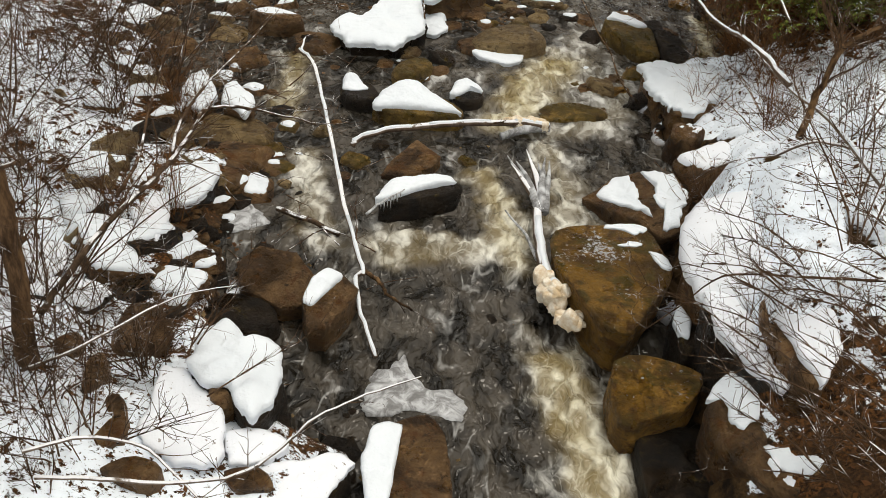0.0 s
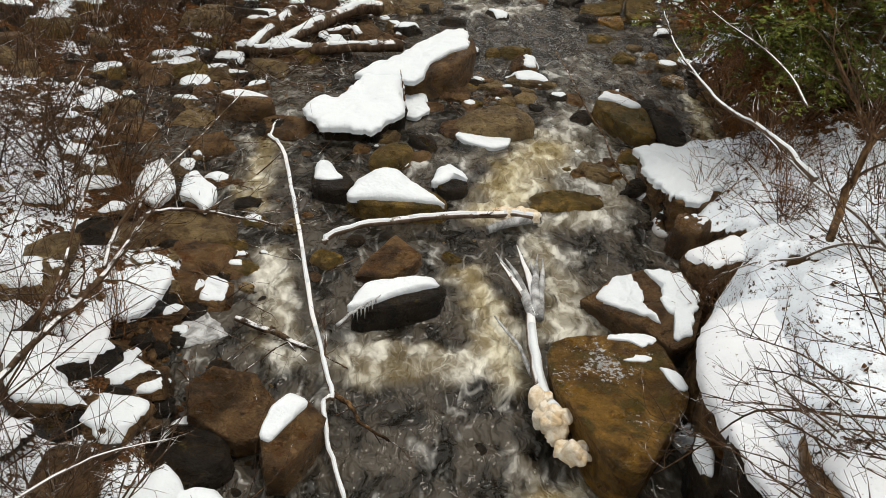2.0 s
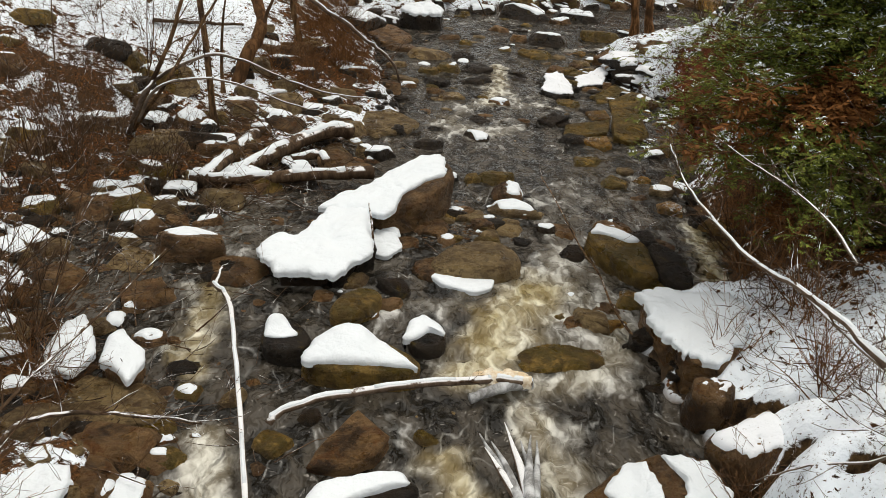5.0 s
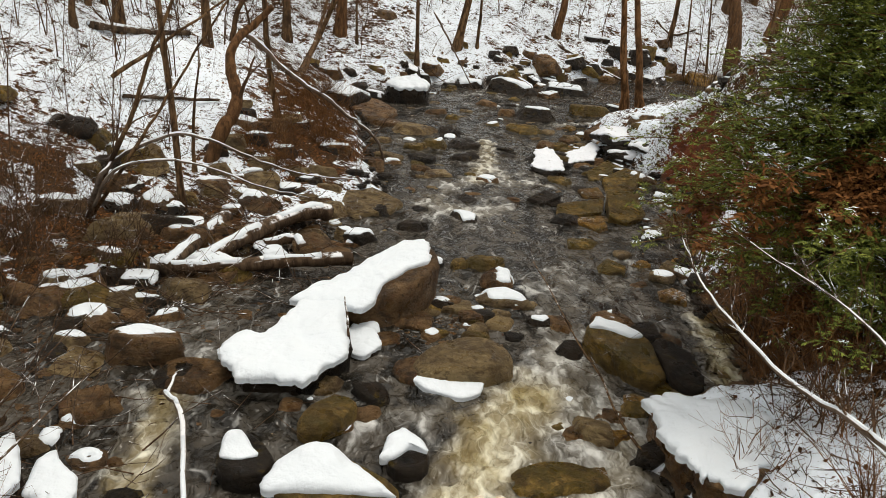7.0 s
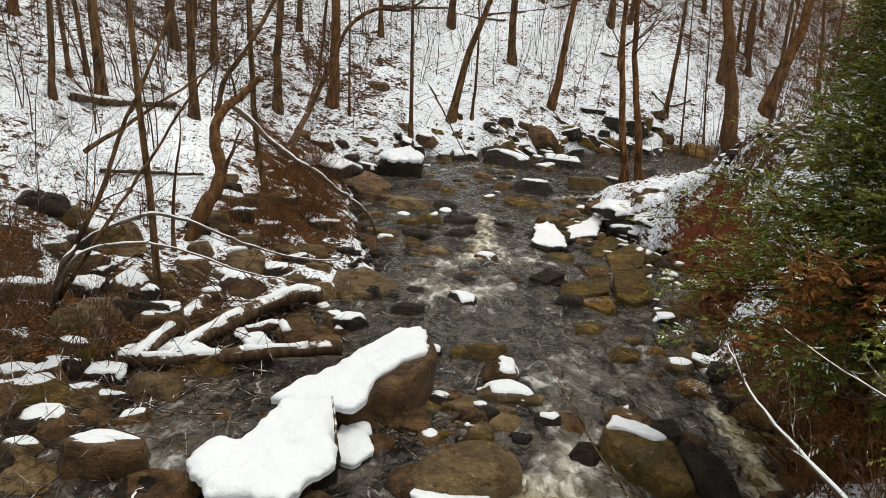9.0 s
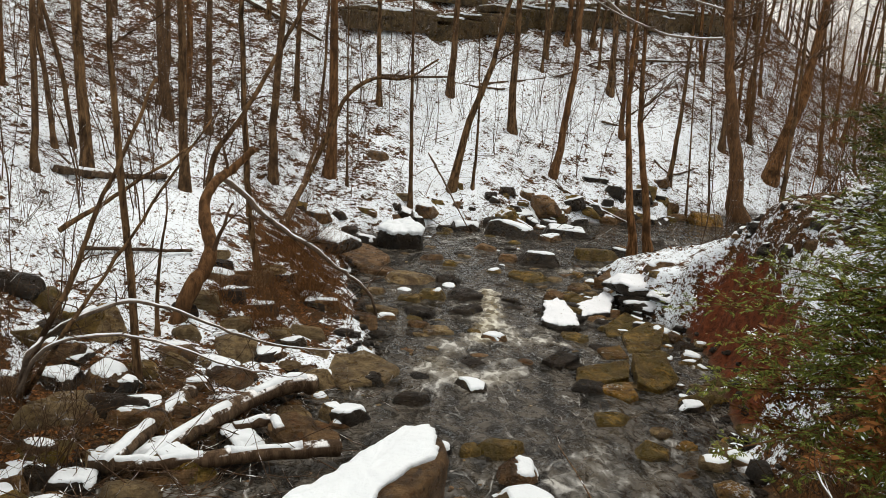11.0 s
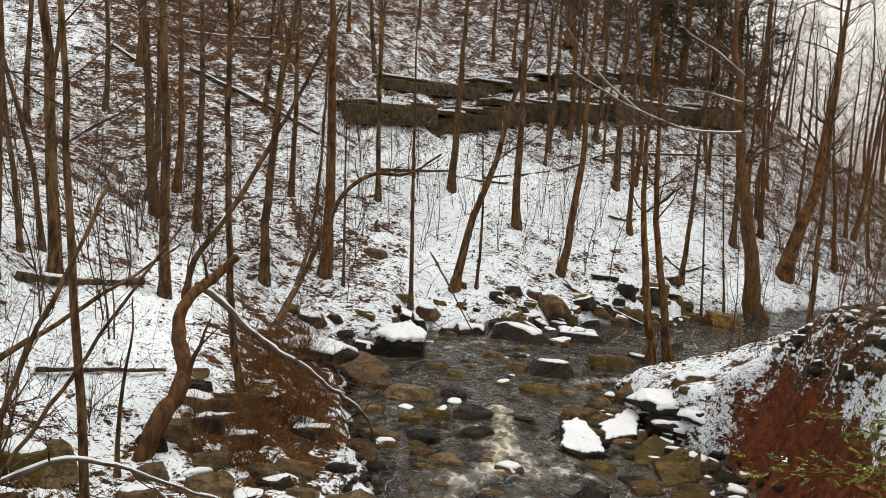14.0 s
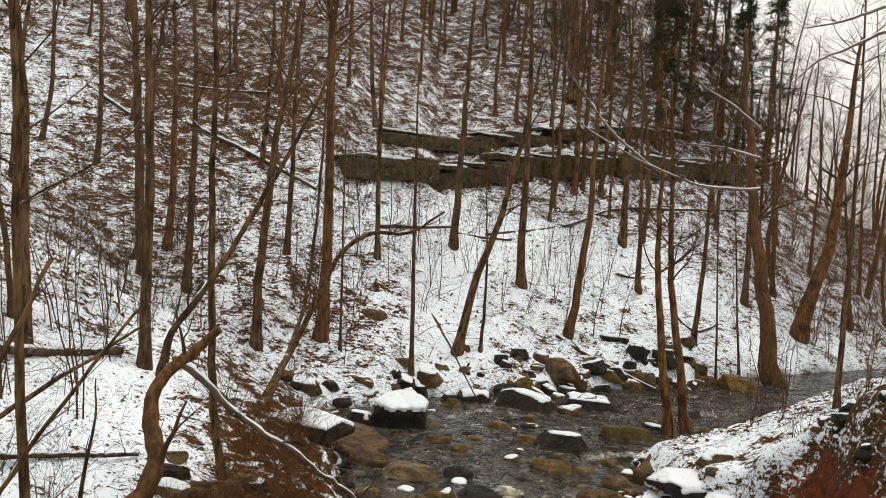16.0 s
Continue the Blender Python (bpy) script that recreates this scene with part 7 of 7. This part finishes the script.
for k in range(110):
    y = rng.uniform(8, 25)
    x = float(lerp_table(y, LEFT)) + (rng.gauss(0.3, 0.9) if y > 13 else -abs(rng.gauss(0.1, 0.9)))
    z = max(float(ground(x, y)), float(water_level(y)))
    w = rng.uniform(0.25, 0.75)
    rock("stone", x, y, z - 0.04, w, w * rng.uniform(0.6, 1.1), w * rng.uniform(0.2, 0.4), turn=rng.uniform(-60, 60), tone=rng.choice(("brown", "brown", "tan", "dark")), snow=rng.choice((0.0, 0.0, 0.0, 0.5, 0.7) if y > 13 else (0.0, 0.6, 0.8, 0.9)), seed=600 + k)
for k in range(90):
    y = rng.uniform(15, 36)
    x = float(lerp_table(y, RIGHT)) + rng.gauss(-0.5, 0.6)
    w = rng.uniform(0.2, 0.65)
    if float(ground(x, y)) < float(water_level(y)) + 0.3:
        rock("cobble", x, y, max(float(ground(x, y)), float(water_level(y))) - 0.05, w, w * rng.uniform(0.6, 1.1), w * rng.uniform(0.2, 0.4), turn=rng.uniform(-60, 60), tone=rng.choice(("moss", "tan", "ochre", "brown")), snow=rng.choice((0.0, 0.0, 0.0, 0.0, 0.6)), seed=800 + k)
for k in range(70):
    cx, cy, r = rng.choice(((0.4, 18.4, 1.2), (-1.6, 12.5, 1.3), (-0.9, 15.6, 0.7), (1.6, 19.5, 1.0), (-2.9, 11.2, 0.6)))
    x, y, w = cx + rng.gauss(0, r * 0.6), cy + rng.gauss(0, r * 0.6), rng.uniform(0.15, 0.5)
    rock("cobble", x, y, float(water_level(y)) - 0.05, w, w * rng.uniform(0.6, 1.1), w * rng.uniform(0.2, 0.45), turn=rng.uniform(-60, 60), tone=rng.choice(("moss", "dark", "tan", "brown")), snow=rng.choice((0.0, 0.0, 0.0, 0.0, 0.5)), seed=1000 + k)

for k in range(170):
    x, y = rng.uniform(7.0, 10.6), rng.uniform(24.5, 31)
    w = rng.uniform(0.15, 0.42)
    if float(ground(x, y)) < 2.1:
        continue
    rock("clod", x, y, float(ground(x, y)) - 0.08, w, w * rng.uniform(0.6, 1.0), w * rng.uniform(0.3, 0.55), turn=rng.uniform(-60, 60), tone=rng.choice(("brown", "dark")), snow=rng.choice((0.0, 0.5, 0.7, 0.85)), tilt=(rng.uniform(-15, 15), -10), speckled=True, label="dark root clod under ragged snow on the bank", seed=1200 + k)
for k in range(34):
    x, y = rng.gauss(5.9, 0.6), rng.uniform(28.5, 32.5)
    w = rng.uniform(0.25, 0.75)
    rock("stone", x, y, max(float(ground(x, y)), float(water_level(y))) - 0.05, w, w * rng.uniform(0.6, 1.0), w * rng.uniform(0.2, 0.4), turn=rng.uniform(-60, 60), tone=rng.choice(("brown", "dark", "moss")), snow=rng.choice((0.0, 0.6, 0.9)), seed=1300 + k)

for k in range(46):
    x, y = rng.uniform(-10, -3.6), rng.uniform(16.5, 24.5)
    z = max(float(ground(x, y)), float(water_level(y)))
    w = rng.uniform(0.4, 0.8) * (1 + rng.random() ** 3)
    rock("stone", x, y, z - 0.06, w, w * rng.uniform(0.55, 0.9), w * rng.uniform(0.25, 0.42), turn=rng.uniform(-30, 30), tone=rng.choice(("brown", "tan", "moss", "dark")), snow=rng.choice((0.0, 0.0, 0.45, 0.6)), lean=(-0.4, 0.6), tilt=(rng.uniform(-10, 10), rng.uniform(-10, 10)), seed=1400 + k)

for k in range(26):
    x, y = rng.uniform(-5.5, -1.2), rng.uniform(23.6, 28.5)
    z = max(float(ground(x, y)), float(water_level(y)))
    w = rng.uniform(0.35, 0.7) * (1 + rng.random() ** 2)
    rock("stone", x, y, z - 0.06, w, w * rng.uniform(0.6, 0.9), w * rng.uniform(0.28, 0.42), turn=rng.uniform(-30, 30), tone=rng.choice(("tan", "brown", "tan", "dark")), snow=rng.choice((0.0, 0.0, 0.4, 0.6)), lean=(-0.4, 0.6), seed=1700 + k)

# ---- small stones, cobbles and fallen leaves ----
def scatter_mesh(name, material, label, category, count, seed, place, level=2, size=(0.05, 0.16)):
    """Many small stones in one mesh."""
    rng = np.random.RandomState(seed)
    v, faces = ball(level)
    faces = np.array(faces)
    allv, allf, made = [], [], 0
    while made < count:
        x, y = place(rng)
        z = float(ground(x, y))
        w = float(water_level(y))
        if z > w + 0.45:
            continue
        s = rng.uniform(*size) * (1 + 1.2 * rng.random_sample() ** 4)
        p = block(v, rng, 5, 10)
        a = rng.uniform(0, 6.28)
        p = p * np.array((s, s * rng.uniform(0.6, 1.0), s * rng.uniform(0.35, 0.7)))
        p = np.stack([p[:, 0] * math.cos(a) - p[:, 1] * math.sin(a), p[:, 0] * math.sin(a) + p[:, 1] * math.cos(a), p[:, 2]], -1)
        allv.append(p + (x, y, max(z + 0.2 * s, w - 0.4 * s) if z < w else z - 0.05 * s))
        allf.append(faces + made * len(v))
        made += 1
    ob = mesh_object(name, np.concatenate(allv), np.concatenate(allf).tolist(), material)
    return tagged(ob, label, category, kind="stuff")


def along_stream(rng):
    y = 4 + 40 * rng.random_sample() ** 0.9
    a, b = float(lerp_table(y, LEFT)), float(lerp_table(y, RIGHT))
    edge = rng.random_sample()
    if edge < 0.45:
        return a + rng.normal() * 0.5 + 0.1, y
    if edge < 0.8:
        return b + rng.normal() * 0.45 - 0.1, y
    return a + (b - a) * rng.random_sample(), y


def left_flat(rng):
    return -4.6 + rng.normal() * 1.3, 18 + rng.normal() * 4.5


scatter_mesh("cobbles", STONE["dark"], "wet dark cobbles along the stream's edges", "cobbles", 1500, 1, along_stream, 1, (0.05, 0.17))
scatter_mesh("cobbles", STONE["brown"], "brown cobbles on the muddy flats", "cobbles", 420, 2, left_flat, 2, (0.05, 0.16))
def bars(rng):
    cx, cy, r = ((0.5, 18.4, 0.8), (-3.2, 9.3, 0.7), (-4.6, 17.5, 1.6), (0.3, 19.6, 0.6), (-5.2, 21.5, 1.5))[rng.randint(5)]
    return cx + rng.normal() * r * 0.6, cy + rng.normal() * r * 0.6


scatter_mesh("gravel", STONE["brown"], "brown gravel bars between the boulders", "gravel", 1500, 8, bars, 1, (0.02, 0.075))
scatter_mesh("pebbles", STONE["tan"], "tan pebbles at the water's edge", "pebbles", 600, 3, along_stream, 1, (0.02, 0.06))


def leaves(name, material, count, seed, place, size, label):
    rng = np.random.RandomState(seed)
    pts = np.array([place(rng) for _ in range(count)])
    x, y = pts[:, 0], pts[:, 1]
    z = ground(x, y)
    clump = wave(x, y, 1.6, 41) + 0.7 * wave(x, y, 0.7, 42) + 1.2 * litter_mask(x, y) - 0.55
    keep = (z > water_level(y) + 0.04) & (steepness(x, y) < 0.6) & (rng.random_sample(count) < 0.15 + 0.85 * step(clump * 1.5))
    x, y, z = x[keep], y[keep], z[keep]
    n = len(x)
    a, s = rng.uniform(0, 6.28, n), rng.uniform(size[0], size[1], n)
    lift = rng.normal(size=(n, 4)) * 0.28
    verts = np.zeros((n, 4, 3))
    for k, (u, v) in enumerate(((-1, 0), (0, -0.55), (1, 0), (0, 0.55))):
        verts[:, k, 0] = x + s * (u * np.cos(a) - v * np.sin(a))
        verts[:, k, 1] = y + s * (u * np.sin(a) + v * np.cos(a))
        verts[:, k, 2] = np.clip(ground(verts[:, k, 0], verts[:, k, 1]), z - 0.7 * s, z + 0.7 * s) + 0.02 + s * lift[:, k]
    ob = mesh_object(name, verts.reshape(-1, 3), np.arange(n * 4).reshape(n, 4).tolist(), material, smooth=False)
    return tagged(ob, label, "leaves", kind="stuff")


leaves("fallen_leaves", DEAD_LEAF, 36000, 4, lambda r: (r.uniform(-11, 10), r.uniform(3, 40)), (0.015, 0.05), "brown dead leaves strewn on the snow")
leaves("fallen_leaves", DEAD_LEAF, 90000, 5, lambda r: (r.uniform(-26, 26), r.uniform(34, 78)), (0.03, 0.11), "dead leaves and twigs strewn over the far slope")
leaves("fallen_leaves", RUST_LEAF, 11000, 6, lambda r: (-7.2 + r.normal() * 2.4, 20.5 + r.normal() * 2.6), (0.015, 0.045), "rust-coloured leaf carpet on the flat bank")
leaves("fallen_leaves", RUST_LEAF, 9000, 8, lambda r: (6.8 + r.normal() * 0.9, 17.6 + r.normal() * 1.1), (0.02, 0.055), "rust-coloured leaves under the bank shrubs")
leaves("fallen_leaves", RUST_LEAF, 8000, 7, lambda r: (-3.2 + r.normal() * 0.9, 30 + r.normal() * 3), (0.02, 0.055), "rust-coloured leaves on the bushy bank")


def sticks(seed, count, place, length, label):
    """Broken twigs lying about, one mesh."""
    rng = random.Random(seed)
    t = Tubes()
    for k in range(count):
        x, y = place(rng)
        z = max(float(ground(x, y)), float(water_level(y)))
        a, n = rng.uniform(0, 6.28), rng.uniform(*length)
        pts, rad = crooked(rng, (x, y, z + 0.02), (math.cos(a), math.sin(a), rng.uniform(0.0, 0.5)), n, 0.004 + 0.008 * n * rng.random(), 0.003, 4, 0.16)
        t.add(pts, rad, 4, cap=False)
    return tagged(t.mesh("fallen_sticks", TWIG, None), label, "sticks", kind="stuff")


sticks(1, 900, lambda r: (-5.2 + r.gauss(0, 1.8), r.uniform(6, 24)), (0.2, 1.3), "broken brown twigs strewn over the leafy bank")
sticks(2, 500, lambda r: (4.6 + abs(r.gauss(0, 0.8)), r.uniform(5, 16)), (0.15, 0.9), "thin twigs lying on the bank snow")
sticks(4, 260, lambda r: (-4.0 + r.gauss(0, 1.2), r.uniform(18, 23.5)), (0.5, 2.0), "brown brush and broken branches on the leafy flat")
sticks(3, 900, lambda r: (r.uniform(-12, 14), r.uniform(40, 62)), (0.5, 2.6), "fallen twigs over the far slope")
leaves("fallen_leaves", DEAD_LEAF, 2600, 12, lambda r: (r.uniform(3.2, 7.5), r.uniform(5, 16)), (0.02, 0.05), "curled brown leaves lying on the bank snow")
